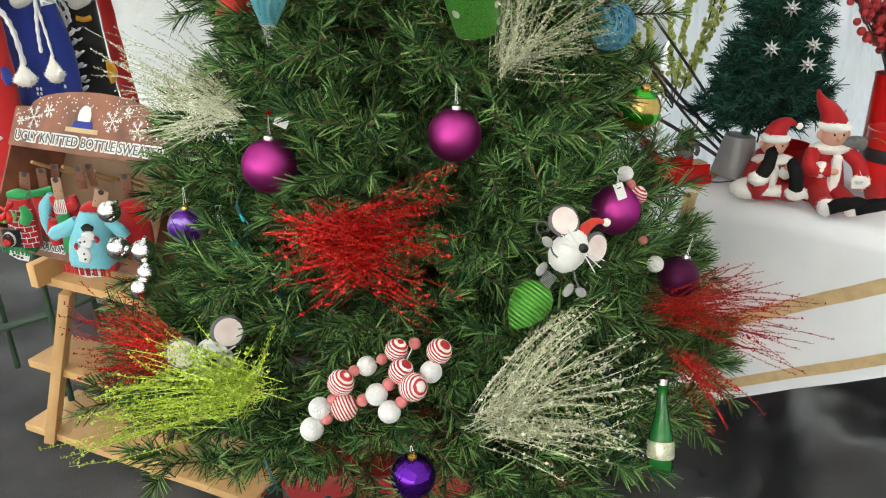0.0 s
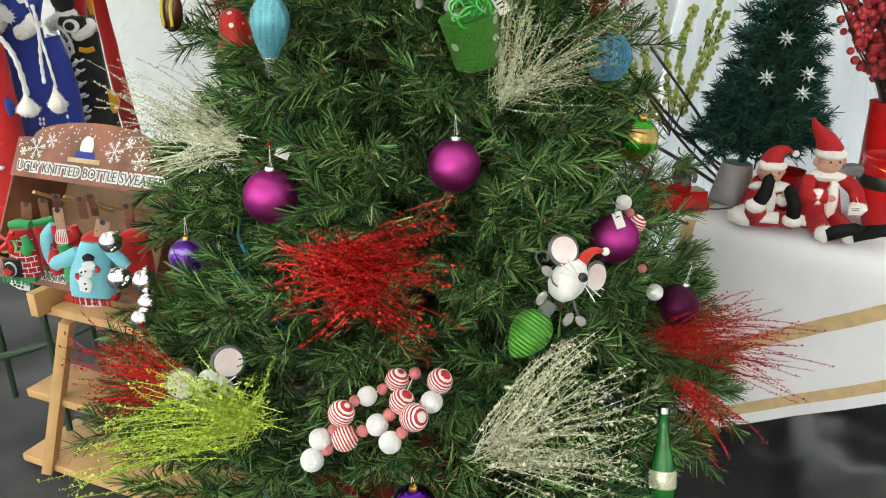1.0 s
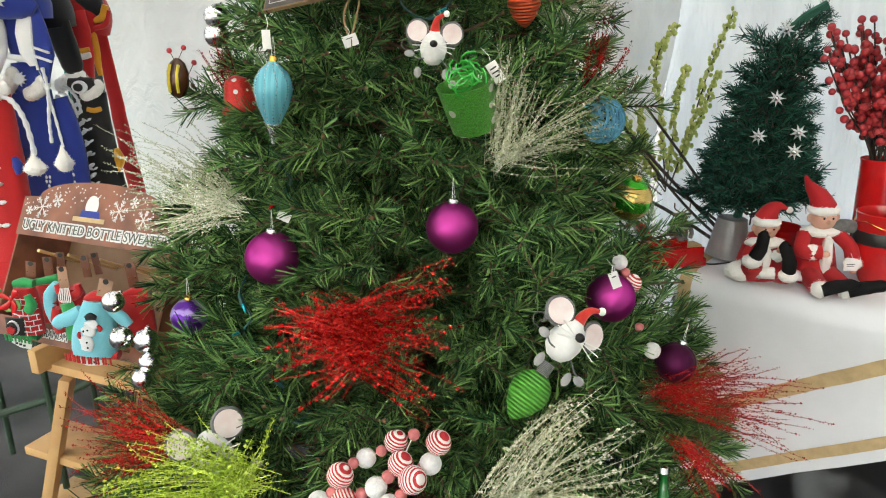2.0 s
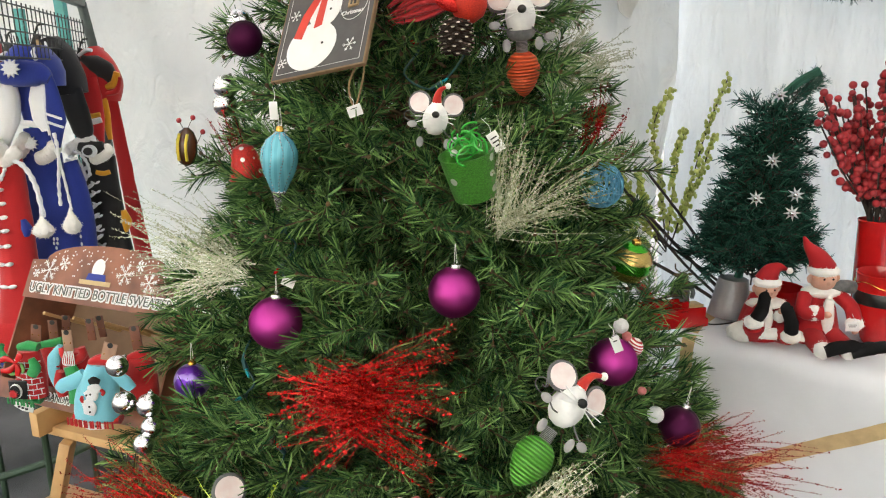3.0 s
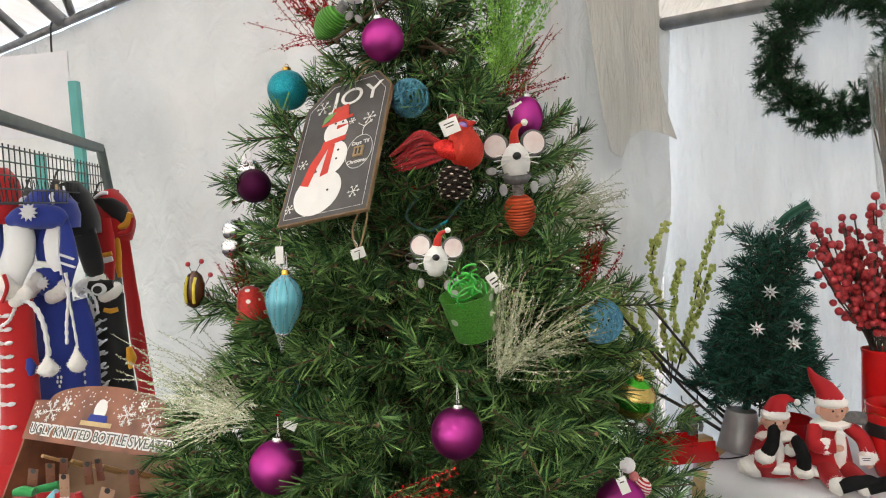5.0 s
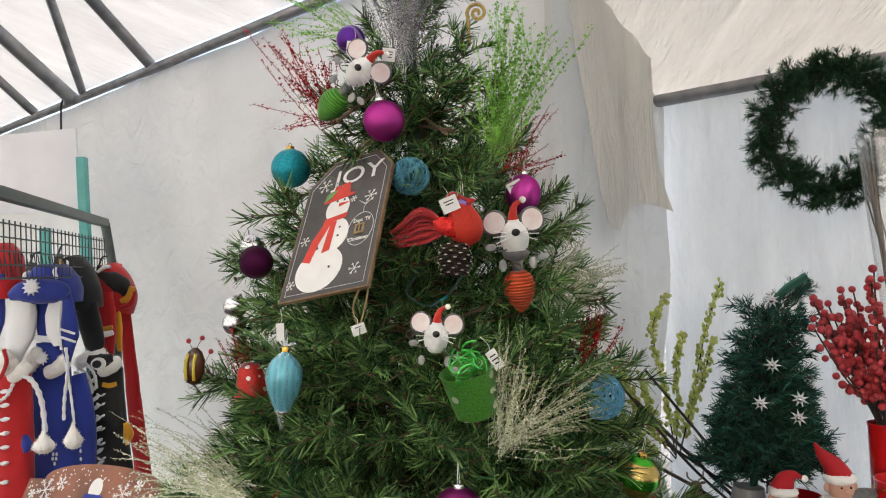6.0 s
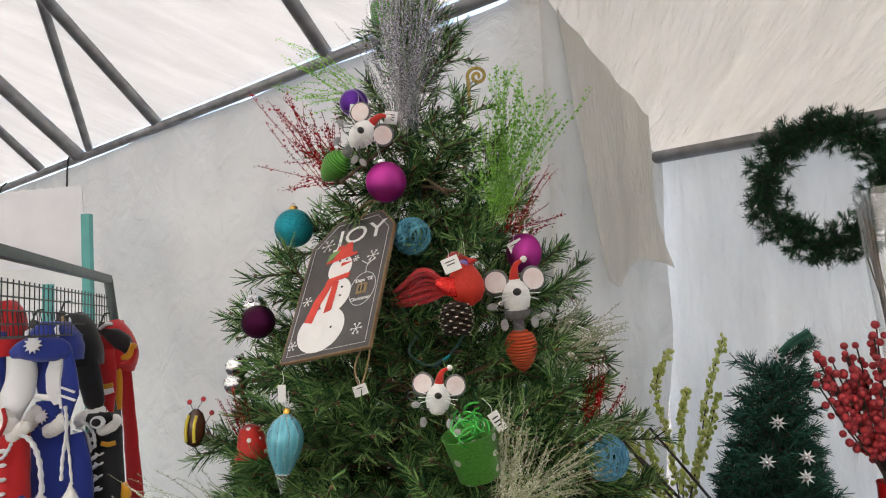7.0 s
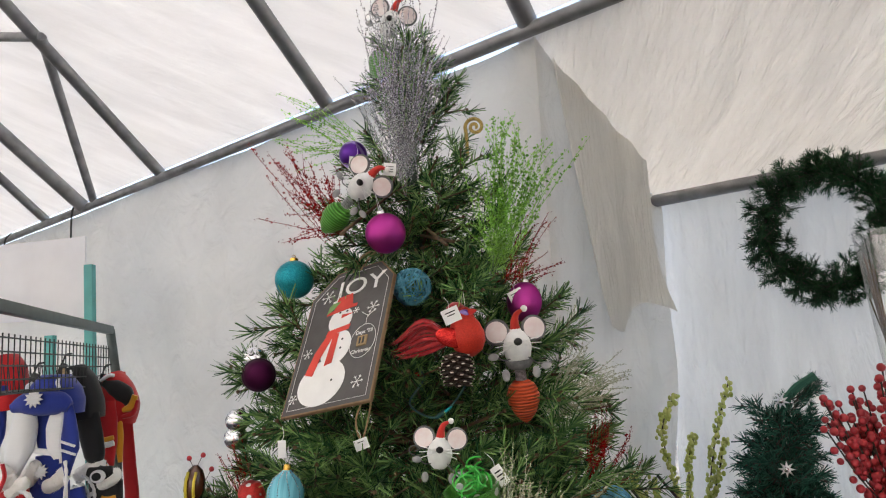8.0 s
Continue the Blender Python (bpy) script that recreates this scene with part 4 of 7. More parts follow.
wound_ball("wicker_ball", (-0.054, 1.417, 1.700), 0.039, "aqua_wire", 40, 0.0013, "aqua blue wound wire ball ornament")
wound_ball("raffia_ball", (0.306, 1.407, 1.252), 0.0446, "raffia", 46, 0.0014, "light blue loose raffia ball behind silver grass")


def bead_garland(name, rows, label, string=True):
    t = thing(name, rows[0][1], label, "garland")
    o = Vector(rows[0][1])
    for kind, p, r in rows:
        b = part("bead", G().ball((0, 0, 0), r, 18, 12), M[{"w": "bead_white", "p": "pink", "s": "candy"}[kind]], t)
        b.location = Vector(p) - o
        b.rotation_euler = (rnd.uniform(-0.5, 0.5), rnd.uniform(0.3, 1.3), rnd.uniform(-1, 1))
    if string:
        part("string", G().tube([Vector(p) - o for _, p, _ in rows], 0.0012, 5), M["white"], t)
    return t


bead_garland("bead_garland", [
    ("w", (-0.208, 0.935, 0.713), 0.0183), ("p", (-0.185, 0.941, 0.728), 0.0095), ("s", (-0.158, 0.948, 0.743), 0.0209), ("p", (-0.130, 0.952, 0.753), 0.0095), ("w", (-0.108, 0.956, 0.761), 0.0174),
    ("p", (-0.089, 0.963, 0.775), 0.0104), ("s", (-0.070, 0.970, 0.793), 0.0200), ("p", (-0.050, 1.005, 0.822), 0.0097), ("s", (-0.078, 1.001, 0.813), 0.0186), ("p", (-0.101, 0.995, 0.800), 0.0089),
    ("w", (-0.125, 0.991, 0.790), 0.0159), ("p", (-0.144, 0.979, 0.789), 0.0088), ("s", (-0.163, 0.963, 0.778), 0.0209), ("p", (-0.176, 0.953, 0.755), 0.0087), ("w", (-0.196, 0.948, 0.742), 0.0174)],
    "garland of white, pink and red striped beads on the branches")
bead_garland("bead_garland", [
    ("w", (-0.087, 0.929, 0.748), 0.0175), ("p", (-0.069, 0.935, 0.761), 0.0094), ("s", (-0.051, 0.944, 0.782), 0.0222), ("p", (-0.036, 0.968, 0.788), 0.0087), ("w", (-0.024, 0.970, 0.792), 0.0174), ("s", (-0.011, 0.983, 0.821), 0.0200)],
    "end of a bead garland with candy striped beads")
bead_garland("bead_garland", [("w", (0.317, 1.245, 1.020), 0.0139), ("p", (0.326, 1.237, 1.003), 0.0089), ("s", (0.340, 1.239, 0.982), 0.0170), ("p", (0.355, 1.226, 0.901), 0.0081), ("w", (0.385, 1.236, 0.849), 0.0156)],
             "bead garland half hidden behind a magenta ball", False)


def price_tag(at, size, rx, ry, rz, label="small white price tag on a string", lines=3):
    t = thing("price_tag", pose(*at, rx, ry, rz), label, "tag", "price tags in the tree")
    part("card", G().box((size[0], 0.0012, size[1]), None, 0.0004), M["tag"], t)
    for i in range(lines):
        w = size[0] * rnd.uniform(0.45, 0.7)
        part("print_bar", G().box((w, 0.0003, size[1] * 0.07), pose(0, -0.0009, size[1] * (0.22 - 0.2 * i)), 0), M["ink"], t)
    part("string", G().tube(curve3([(0, 0, size[1] * 0.45), (0.004, 0, size[1] * 0.8), (0, 0.006, size[1] * 1.3)], 4), 0.0006, 4), M["white"], t)
    return t


price_tag((-0.262, 1.17, 1.135), (0.022, 0.016), 10, 28, 10, lines=0)
price_tag((0.293, 1.175, 1.012), (0.016, 0.03), 0, -22, 0, lines=1)
price_tag((0.155, 1.43, 1.672), (0.03, 0.025), 10, -25, 0)
price_tag((0.022, 1.30, 1.632), (0.033, 0.028), 5, -20, -10, lines=2)
price_tag((0.087, 1.175, 1.362), (0.018, 0.034), 0, -32, 0)
price_tag((-0.164, 1.455, 1.972), (0.026, 0.03), 10, 8, 0)
price_tag((-0.088, 1.415, 1.945), (0.026, 0.026), 10, 8, 0)
price_tag((-0.282, 1.24, 1.415), (0.014, 0.03), 0, 0, 0, lines=0)
price_tag((-0.155, 1.32, 1.408), (0.026, 0.02), 0, -18, 0, lines=1)


def mouse(at, rx, ry, rz, bulb, label, size=1.0, hat=True, neck=True, grey_seat=False):
    """A mouse: pale egg body, big round ears, nose, whiskers, felt hat, spring neck over a ribbed bulb."""
    t = thing("mouse_ornament", pose(*at, rx, ry, rz) @ Matrix.Scale(size, 4), label, "ornament", "mouse ornaments on the tree")
    part("body", G().lathe([(0.002, -0.036), (0.014, -0.033), (0.025, -0.02), (0.029, -0.002), (0.026, 0.016), (0.018, 0.029), (0.008, 0.036), (0.001, 0.038)], 22), M["white"], t, "pale grey white egg-shaped body")
    if grey_seat:
        part("lower_body", G().lathe([(0.006, -0.046), (0.02, -0.042), (0.0265, -0.034), (0.0275, -0.027), (0.026, -0.024), (0.014, -0.028)], 20, pose(0, 0.001, 0)), M["grey"], t)
    for sx in (-1, 1):
        m = pose(sx * 0.037, 0.002, 0.033, 78, sx * 10, sx * 12)
        e = part("ear", G().lathe([(0.004, -0.002), (0.024, -0.0025), (0.0265, 0.0), (0.024, 0.0025), (0.004, 0.002)], 24, m), M["grey"], t)
        part("inner_ear", G().lathe([(0.002, 0.001), (0.0215, 0.001), (0.0215, 0.0042), (0.012, 0.0038), (0.002, 0.0036)], 22, m), M["pale_pink"], e)
        a = part("arm", G().tube(curve3([(sx * 0.018, -0.016, -0.02), (sx * 0.032, -0.022, -0.026 - 0.006 * sx), (sx * 0.044, -0.02, -0.024 - 0.012 * sx)], 4), 0.0014, 6), M["grey"], t)
        part("paw", G().ball((sx * 0.05, -0.02, -0.026 - 0.014 * sx), (0.011, 0.0035, 0.0075), 12, 8), M["felt_grey"], a)
        part("foot", G().ball((sx * 0.03, -0.02, -0.05), (0.008, 0.0035, 0.012), 12, 8), M["felt_grey"], t)
        for z0, x1, y1, z1 in ((0.012, 0.042, -0.034, 0.02), (0.01, 0.045, -0.034, 0.008), (0.008, 0.04, -0.036, -0.004)):
            part("whisker", G().tube([(sx * 0.006, -0.031, z0), (sx * x1, y1, z1)], 0.0011, 4), M["white"], t)
    part("nose", G().ball((0, -0.033, 0.014), (0.0085, 0.007, 0.0075), 14, 10), M["black"], t)
    if hat:
        h = part("hat", G().tube(curve3([(0, 0, 0.034), (0.001, 0, 0.05), (0.006, -0.002, 0.064), (0.018, -0.004, 0.072)], 5), [0.011 - 0.0005 * i for i in range(16)], 10), M["red_felt"], t, "small red felt hat")
        part("pompom", G().ball((0.022, -0.004, 0.074), 0.0068, 12, 8), M["fur"], h)
        part("brim", G().lathe([(0.009, 0.031), (0.0125, 0.034), (0.009, 0.038)], 14), M["fur"], h)
    if neck:
        part("neck_spring", G().lathe([(0.0105, -0.066), (0.0115, -0.063), (0.0105, -0.06), (0.0115, -0.057), (0.0105, -0.054), (0.0115, -0.051), (0.0105, -0.048), (0.011, -0.044)], 16), M["spring"], t)
        part("bulb", G().lathe([(0.001, -0.135), (0.008, -0.131), (0.019, -0.119), (0.027, -0.102), (0.0285, -0.088), (0.023, -0.074), (0.013, -0.066)], 24, pose(0, 0, -0.064) @ Matrix.Diagonal((1.15, 1.15, 1.22, 1)) @ pose(0, 0, 0.064)), M[bulb], t)
    part("tail", G().tube([(-0.02 - 0.03 * (1 - s / 30) * math.cos(s * 0.42) - 0.035 * (1 if s > 4 else s / 4), 0.004, 0.005 + 0.022 * (1 - s / 30) * math.sin(s * 0.42)) for s in range(28)], 0.0011, 4), M["grey"], t)
    return t


mouse((0.194, 1.072, 0.948), -15, 42, 8, "green_bulb", "grey white mouse ornament with red hat on a green bulb")
mouse((-0.010, 1.210, 1.398), 5, 6, 0, "green_bulb", "white mouse ornament with red hat above a green bucket", 0.74, True, False)
mouse((0.146, 1.383, 1.569), 8, -4, 0, "orange_bulb", "grey white mouse ornament with red hat on an orange bulb", 0.98, grey_seat=True)
mouse((-0.391, 1.071, 0.751), -10, -18, 20, "green_bulb", "white mouse ornament half hidden by lime glitter", 1.1, False, False)
mouse((-0.147, 1.415, 1.913), 22, 48, 0, "green_bulb", "grey mouse ornament with red hat on a green bulb", 0.88)
mouse((-0.083, 1.574, 2.335), 20, 20, 0, "green_bulb", "pink eared mouse ornament at the tree top", 0.9)

bird = thing("cardinal_ornament", pose(0.046, 1.345, 1.594, 0, 0, -12), "bright red cardinal bird ornament with a feather tail", "ornament")
part("body", G().lathe([(0.002, -0.04), (0.02, -0.033), (0.031, -0.018), (0.034, 0.0), (0.03, 0.018), (0.024, 0.03), (0.023, 0.04), (0.017, 0.052), (0.006, 0.058), (0.001, 0.059)], 24, pose(0.004, 0, 0, 0, -14, 0)), M["bird_red"], bird)
part("crest", G().lathe([(0.021, 0.038), (0.022, 0.046), (0.015, 0.06), (0.002, 0.066)], 18, pose(-0.004, 0, 0.002, 0, -14, 0)), M["feather"], bird)
part("beak", G().lathe([(0.007, 0.0), (0.005, 0.008), (0.001, 0.016)], 10, pose(0.014, -0.012, 0.044, 0, 82, -25)), M["red_felt"], bird)
part("mask", G().ball((0.002, -0.014, 0.042), (0.012, 0.008, 0.008), 12, 8), M["violet_swirl"], bird)
for sy in (-1, 1):
    part("wing", G().ball((-0.022, sy * 0.026, -0.002), (0.03, 0.006, 0.018), 16, 8, 0, pose(0, 0, 0, 0, 20, sy * -14)), M["red_glit"], bird)
for i in range(46):
    a = rnd.uniform(-0.35, 0.35)
    part("tail_feather", G().tube(curve3([(-0.02, rnd.uniform(-0.012, 0.012), -0.006), (-0.075, rnd.uniform(-0.02, 0.02), 0.012 * a * 8 + 0.004), (-0.135 + rnd.uniform(-0.01, 0.02), rnd.uniform(-0.02, 0.02), -0.02 + 0.05 * a)], 4), [0.0025, 0.003, 0.003, 0.003, 0.0028, 0.0026, 0.002, 0.0014, 0.0006], 4), M["feather"], bird)
hang_string(bird, 0.05, 0.05)

cone = thing("pine_cone", pose(0.028, 1.337, 1.533), "brown pine cone with frosted white scale tips", "pine cone")
part("core", G().lathe([(0.004, -0.034), (0.016, -0.022), (0.02, 0.0), (0.016, 0.02), (0.005, 0.032)], 12), M["cone_scale"], cone)
for i in range(64):
    zz = -0.03 + 0.06 * i / 63
    rr = 0.011 + 0.02 * math.sin(math.pi * min(max((zz + 0.04) / 0.078, 0), 1)) ** 0.8
    m = Matrix.Rotation(i * 2.4, 4, "Z") @ Matrix.Translation((rr * 0.75, 0, zz)) @ pose(0, 0, 0, 0, 12, 0)
    s = part("scale", G().ball((0, 0, 0), (0.0115, 0.0075, 0.0024), 8, 5, 0, m).ball(m @ Vector((0.0098, 0, 0.0004)), (0.0018, 0.004, 0.0015), 6, 4, 1, Matrix.Rotation(i * 2.4, 4, "Z")), [M["cone_scale"], M["cone_tip"]], cone)

drop = thing("drop_ornament", pose(-0.281, 1.249, 1.322, 0, 5, 0), "tall blue glass drop ornament with silver glitter lines", "ornament")
prof = [(0.002, -0.078), (0.0045, -0.068), (0.008, -0.056), (0.016, -0.038), (0.027, -0.014), (0.0325, 0.008), (0.0315, 0.026), (0.023, 0.043), (0.011, 0.053), (0.006, 0.058)]
part("glass", G().lathe(prof, 28), M["aqua"], drop)
part("point", G().lathe([(0.0025, -0.08), (0.0055, -0.068), (0.009, -0.0565), (0.0135, -0.046), (0.0125, -0.044)], 18), M["grey_glit"], drop)
for i in range(10):
    g = G()
    for j in range(26):
        s = j / 25 * 6.2 + 2.2
        k = min(int(s), 8)
        r0 = prof[k][0] + (prof[k + 1][0] - prof[k][0]) * (s - k)
        z0 = prof[k][1] + (prof[k + 1][1] - prof[k][1]) * (s - k)
        a = i * 0.628 + 0.1 * math.sin(s * 1.4)
        g.ball((r0 * math.cos(a), r0 * math.sin(a), z0), 0.0013, 5, 4)
    part("glitter_line", g, M["grey_glit"], drop)
part("cap", G().lathe([(0.0065, 0.056), (0.007, 0.063), (0.005, 0.067)], 14), M["goldcap"], drop)
hang_string(drop, 0.058, 0.04)

bucket = thing("bucket_ornament", pose(0.047, 1.19, 1.308, 12, -12, 0) @ Matrix.Diagonal((1, 1, 0.86, 1)), "green glitter bucket ornament with white dots and ribbon", "ornament")
part("pail", G().lathe([(0.034, -0.046), (0.036, -0.044), (0.046, 0.044), (0.0475, 0.046), (0.045, 0.046), (0.043, 0.04), (0.033, -0.04), (0.004, -0.042)], 28), M["green_dots"], bucket)
for i in range(9):
    a0 = rnd.uniform(0, 6.28)
    rr = rnd.uniform(0.012, 0.022)
    c = Vector((rnd.uniform(-0.012, 0.014), -0.02 + rnd.uniform(-0.01, 0.01), 0.066 + rnd.uniform(-0.01, 0.014)))
    q = Euler([rnd.uniform(0, 3) for _ in range(3)]).to_matrix()
    part("ribbon_loop", G().tube([c + q @ Vector((rr * math.cos(a0 + s * 0.55), rr * math.sin(a0 + s * 0.55), 0.002 * s)) for s in range(14)], 0.002, 4), M["green_ribbon"], bucket)
bell = thing("bell_ornament", pose(-0.371, 1.369, 1.318, 0, -8, 0), "red bell shaped ornament with white dots", "ornament")
part("bell", G().lathe([(0.036, -0.034), (0.037, -0.031), (0.029, -0.01), (0.024, 0.012), (0.019, 0.024), (0.006, 0.03), (0.001, 0.031)], 24), M["red_dots"], bell)
part("clapper", G().ball((0, 0, -0.036), 0.009, 12, 8), M["aqua"], bell)
st = thing("striped_ornament", pose(-0.479, 1.37, 1.345, 0, 5, 0), "brown and yellow striped pear ornament on a twig", "ornament")
part("body", G().lathe([(0.003, -0.036), (0.013, -0.03), (0.0195, -0.01), (0.019, 0.012), (0.013, 0.028), (0.004, 0.036)], 18), M["brown"], st)
for dx in (-0.009, 0.006):
    part("stripe", G().tube([(dx, -0.017, -0.024), (dx - 0.001, -0.0205, -0.006), (dx - 0.001, -0.0205, 0.01), (dx, -0.014, 0.025)], 0.003, 6), M["yellow"], st)
for a, b in (((0.0, 0, 0.03), (0.012, 0, 0.055)), ((-0.004, 0, 0.03), (-0.014, 0, 0.048)), ((0.006, 0.0, -0.02), (0.03, 0, 0.03))):
    w = part("wire", G().tube([a, b], 0.0007, 4), M["stick"], st)
    part("berry", G().ball(b, 0.005, 10, 8), M["berry"], w)

bt = thing("bottle_ornament", pose(0.37, 1.05, 0.625, -22, 2, 0), "green glass bottle ornament with frosted glitter band", "ornament")
part("bottle", G().lathe([(0.004, -0.08), (0.02, -0.08), (0.0225, -0.076), (0.0225, -0.03), (0.02, -0.012), (0.012, 0.02), (0.0085, 0.05), (0.008, 0.07), (0.0095, 0.072), (0.0095, 0.078), (0.003, 0.079)], 22), M["bottle"], bt)
part("frost_band", G().lathe([(0.0228, -0.052), (0.0236, -0.05), (0.0236, -0.028), (0.0222, -0.022)], 22), M["silver_glit"], bt)
part("cap", G().lathe([(0.0102, 0.074), (0.0105, 0.084), (0.004, 0.087)], 14), M["cap"], bt)
g = G()
pts = [Vector((0.0, 0, 0.0))] + [Vector((0, 0, 0.05))]
pts += [Vector((0.02 + (0.022 - 0.0007 * s) * -math.cos(s * 0.36), 0, 0.065 + (0.022 - 0.0007 * s) * math.sin(s * 0.36))) for s in range(30)]
cu = part("gold_curl", g.tube(pts, 0.004, 8), M["gold_glit"])
cu.matrix_world = pose(0.078, 1.54, 2.0)
tagged(cu, "gold glitter spiral stick rising from the tree", "ornament")


# ---- painted sign ----
def letters(body, size, depth=0.0006, swell=0.0):
    c = bpy.data.curves.new("letters", "FONT")
    c.body, c.size, c.extrude, c.align_x, c.align_y, c.resolution_u = body, size, depth, "CENTER", "CENTER", 4
    c.offset = swell
    o = bpy.data.objects.new("letters", c)
    me = bpy.data.meshes.new_from_object(o)
    bpy.data.objects.remove(o)
    return me


def write(body, size, m, material, parent, name="lettering", stretch=1.0, swell=0.0):
    me = letters(body, size, swell=swell)
    me.materials.clear()
    me.materials.append(M[material])
    ob = new(name, me)
    ob.parent = parent
    ob.matrix_local = m @ Matrix.Diagonal((stretch, 1, 1, 1))
    return ob


ex = Vector((0.181, -0.10, 0.031)).normalized()
ey = Vector((0.042, 0.15, 0.239))
ey = (ey - ex * ey.dot(ex)).normalized()
ez = ex.cross(ey)
SIGN = Matrix.Translation((-0.309, 1.35, 1.459)) @ Matrix((ex, ey, ez)).transposed().to_4x4()
BW, BH = 0.209, 0.33
sign = thing("joy_sign", SIGN, "grey wooden tag sign with painted snowman and JOY", "sign")


def flat(name, outline, z, material, parent=sign, label="", thick=0.0006):
    """A flat painted shape on the sign."""
    n = len(outline)
    g = G()
    g.add([(x, y, z) for x, y in outline] + [(x, y, z + thick) for x, y in outline], [tuple(range(n - 1, -1, -1)), tuple(range(n, 2 * n))] + [(i, (i + 1) % n, n + (i + 1) % n, n + i) for i in range(n)])
    return part(name, g, M[material], parent, label, False)


def disc(x, y, rx, ry=None, n=28):
    return [(x + rx * math.cos(2 * math.pi * i / n), y + (ry or rx) * math.sin(2 * math.pi * i / n)) for i in range(n)]


tag_shape = [(0, 0), (BW, 0), (BW, 0.285), (0.17, BH), (0.055, BH), (0.0, 0.275)]
flat("board", tag_shape, -0.008, "board_edge", thick=0.008)
flat("face", [(0.003 + x * 0.972, 0.003 + y * 0.982) for x, y in tag_shape], 0.0002, "slate")
edge = [(0.012 + x * 0.885, 0.012 + y * 0.928) for x, y in tag_shape]
part("border_line", G().tube([(x, y, 0.0009) for x, y in edge + edge[:1]], 0.0005, 4), M["paint_white"], sign)
write("JOY", 0.058, pose(0.128, 0.278, 0.0015), "paint_white", sign, stretch=1.25)
part("hanging_cord", G().tube(curve3([(0.1, BH - 0.012, 0.002), (0.11, BH + 0.03, 0.0), (0.13, BH + 0.06, -0.02), (0.125, BH + 0.02, -0.004), (0.118, BH - 0.01, 0.002)], 6), 0.0022, 6), M["jute"], sign)
flat("snowman", disc(0.082, 0.06, 0.056, 0.05), 0.0010, "paint_white", label="white painted snowman base")
flat("snowman", disc(0.098, 0.135, 0.037, 0.04), 0.0011, "paint_white")
flat("snowman", disc(0.094, 0.2, 0.029, 0.031), 0.0012, "paint_white")
flat("hat", [(0.055, 0.218), (0.13, 0.226), (0.13, 0.233), (0.118, 0.233), (0.112, 0.262), (0.076, 0.258), (0.072, 0.228), (0.054, 0.224)], 0.0019, "paint_red")
flat("scarf", [(0.066, 0.166), (0.122, 0.172), (0.124, 0.184), (0.07, 0.178)], 0.0020, "paint_red")
flat("scarf", [(0.07, 0.168), (0.088, 0.168), (0.066, 0.118), (0.056, 0.078), (0.036, 0.084), (0.048, 0.13)], 0.0021, "paint_red")
flat("scarf", [(0.086, 0.168), (0.1, 0.168), (0.098, 0.1), (0.08, 0.096)], 0.0022, "paint_red")
flat("sprig", [(0.055, 0.222), (0.072, 0.232), (0.085, 0.248), (0.066, 0.246), (0.058, 0.24)], 0.0026, "paint_green")
flat("nose", [(0.096, 0.203), (0.125, 0.21), (0.096, 0.212)], 0.0023, "paint_red")
for x, y in ((0.09, 0.218), (0.108, 0.218), (0.112, 0.15), (0.112, 0.13), (0.108, 0.06)):
    flat("coal_dot", disc(x, y, 0.0026, None, 10), 0.0026, "ink")
part("bauble_line", G().tube([(0.163 + 0.03 * math.cos(a), 0.135 + 0.038 * math.sin(a), 0.001) for a in (2 * math.pi * i / 28 for i in range(29))], 0.0006, 4), M["paint_white"], sign)
part("bow_line", G().tube(curve3([(0.163, 0.173, 0.001), (0.163, 0.19, 0.001), (0.18, 0.205, 0.001), (0.163, 0.195, 0.001), (0.146, 0.206, 0.001), (0.163, 0.193, 0.001)], 5), 0.0006, 4), M["paint_white"], sign)
write("Days 'Til", 0.0115, pose(0.163, 0.155, 0.0014), "paint_white", sign)
write("Christmas", 0.0115, pose(0.163, 0.112, 0.0014), "paint_white", sign)
flat("number_block", [(0.152, 0.123), (0.174, 0.123), (0.174, 0.145), (0.152, 0.145)], 0.001, "jute", thick=0.003)
for x in (0.159, 0.167):
    flat("number_bar", [(x - 0.002, 0.127), (x + 0.002, 0.127), (x + 0.002, 0.141), (x - 0.002, 0.141)], 0.004, "ink")
for x, y, r in ((0.045, 0.27, 0.018), (0.172, 0.212, 0.015), (0.028, 0.135, 0.012), (0.17, 0.045, 0.014), (0.02, 0.035, 0.011), (0.13, 0.215, 0.008)):
    g = G()
    for k in range(6):
        a = k * math.pi / 3
        dv = Vector((math.cos(a), math.sin(a), 0))
        o = Vector((x, y, 0.001))
        g.tube([o, o + dv * r], 0.0007, 4)
        for q in (-0.6, 0.6):
            g.tube([o + dv * r * 0.6, o + dv * r * 0.6 + Vector((math.cos(a + q), math.sin(a + q), 0)) * r * 0.32], 0.0006, 4)
    part("snowflake", g, M["paint_white"], sign)
tw = part("twine_loop", G().tube(curve3([(-0.15, 1.34, 1.49), (-0.165, 1.33, 1.45), (-0.155, 1.325, 1.415), (-0.14, 1.33, 1.46), (-0.135, 1.34, 1.5)], 5), 0.002, 6), M["jute"])
tagged(tw, "jute twine loop hanging below the painted sign", "twine")

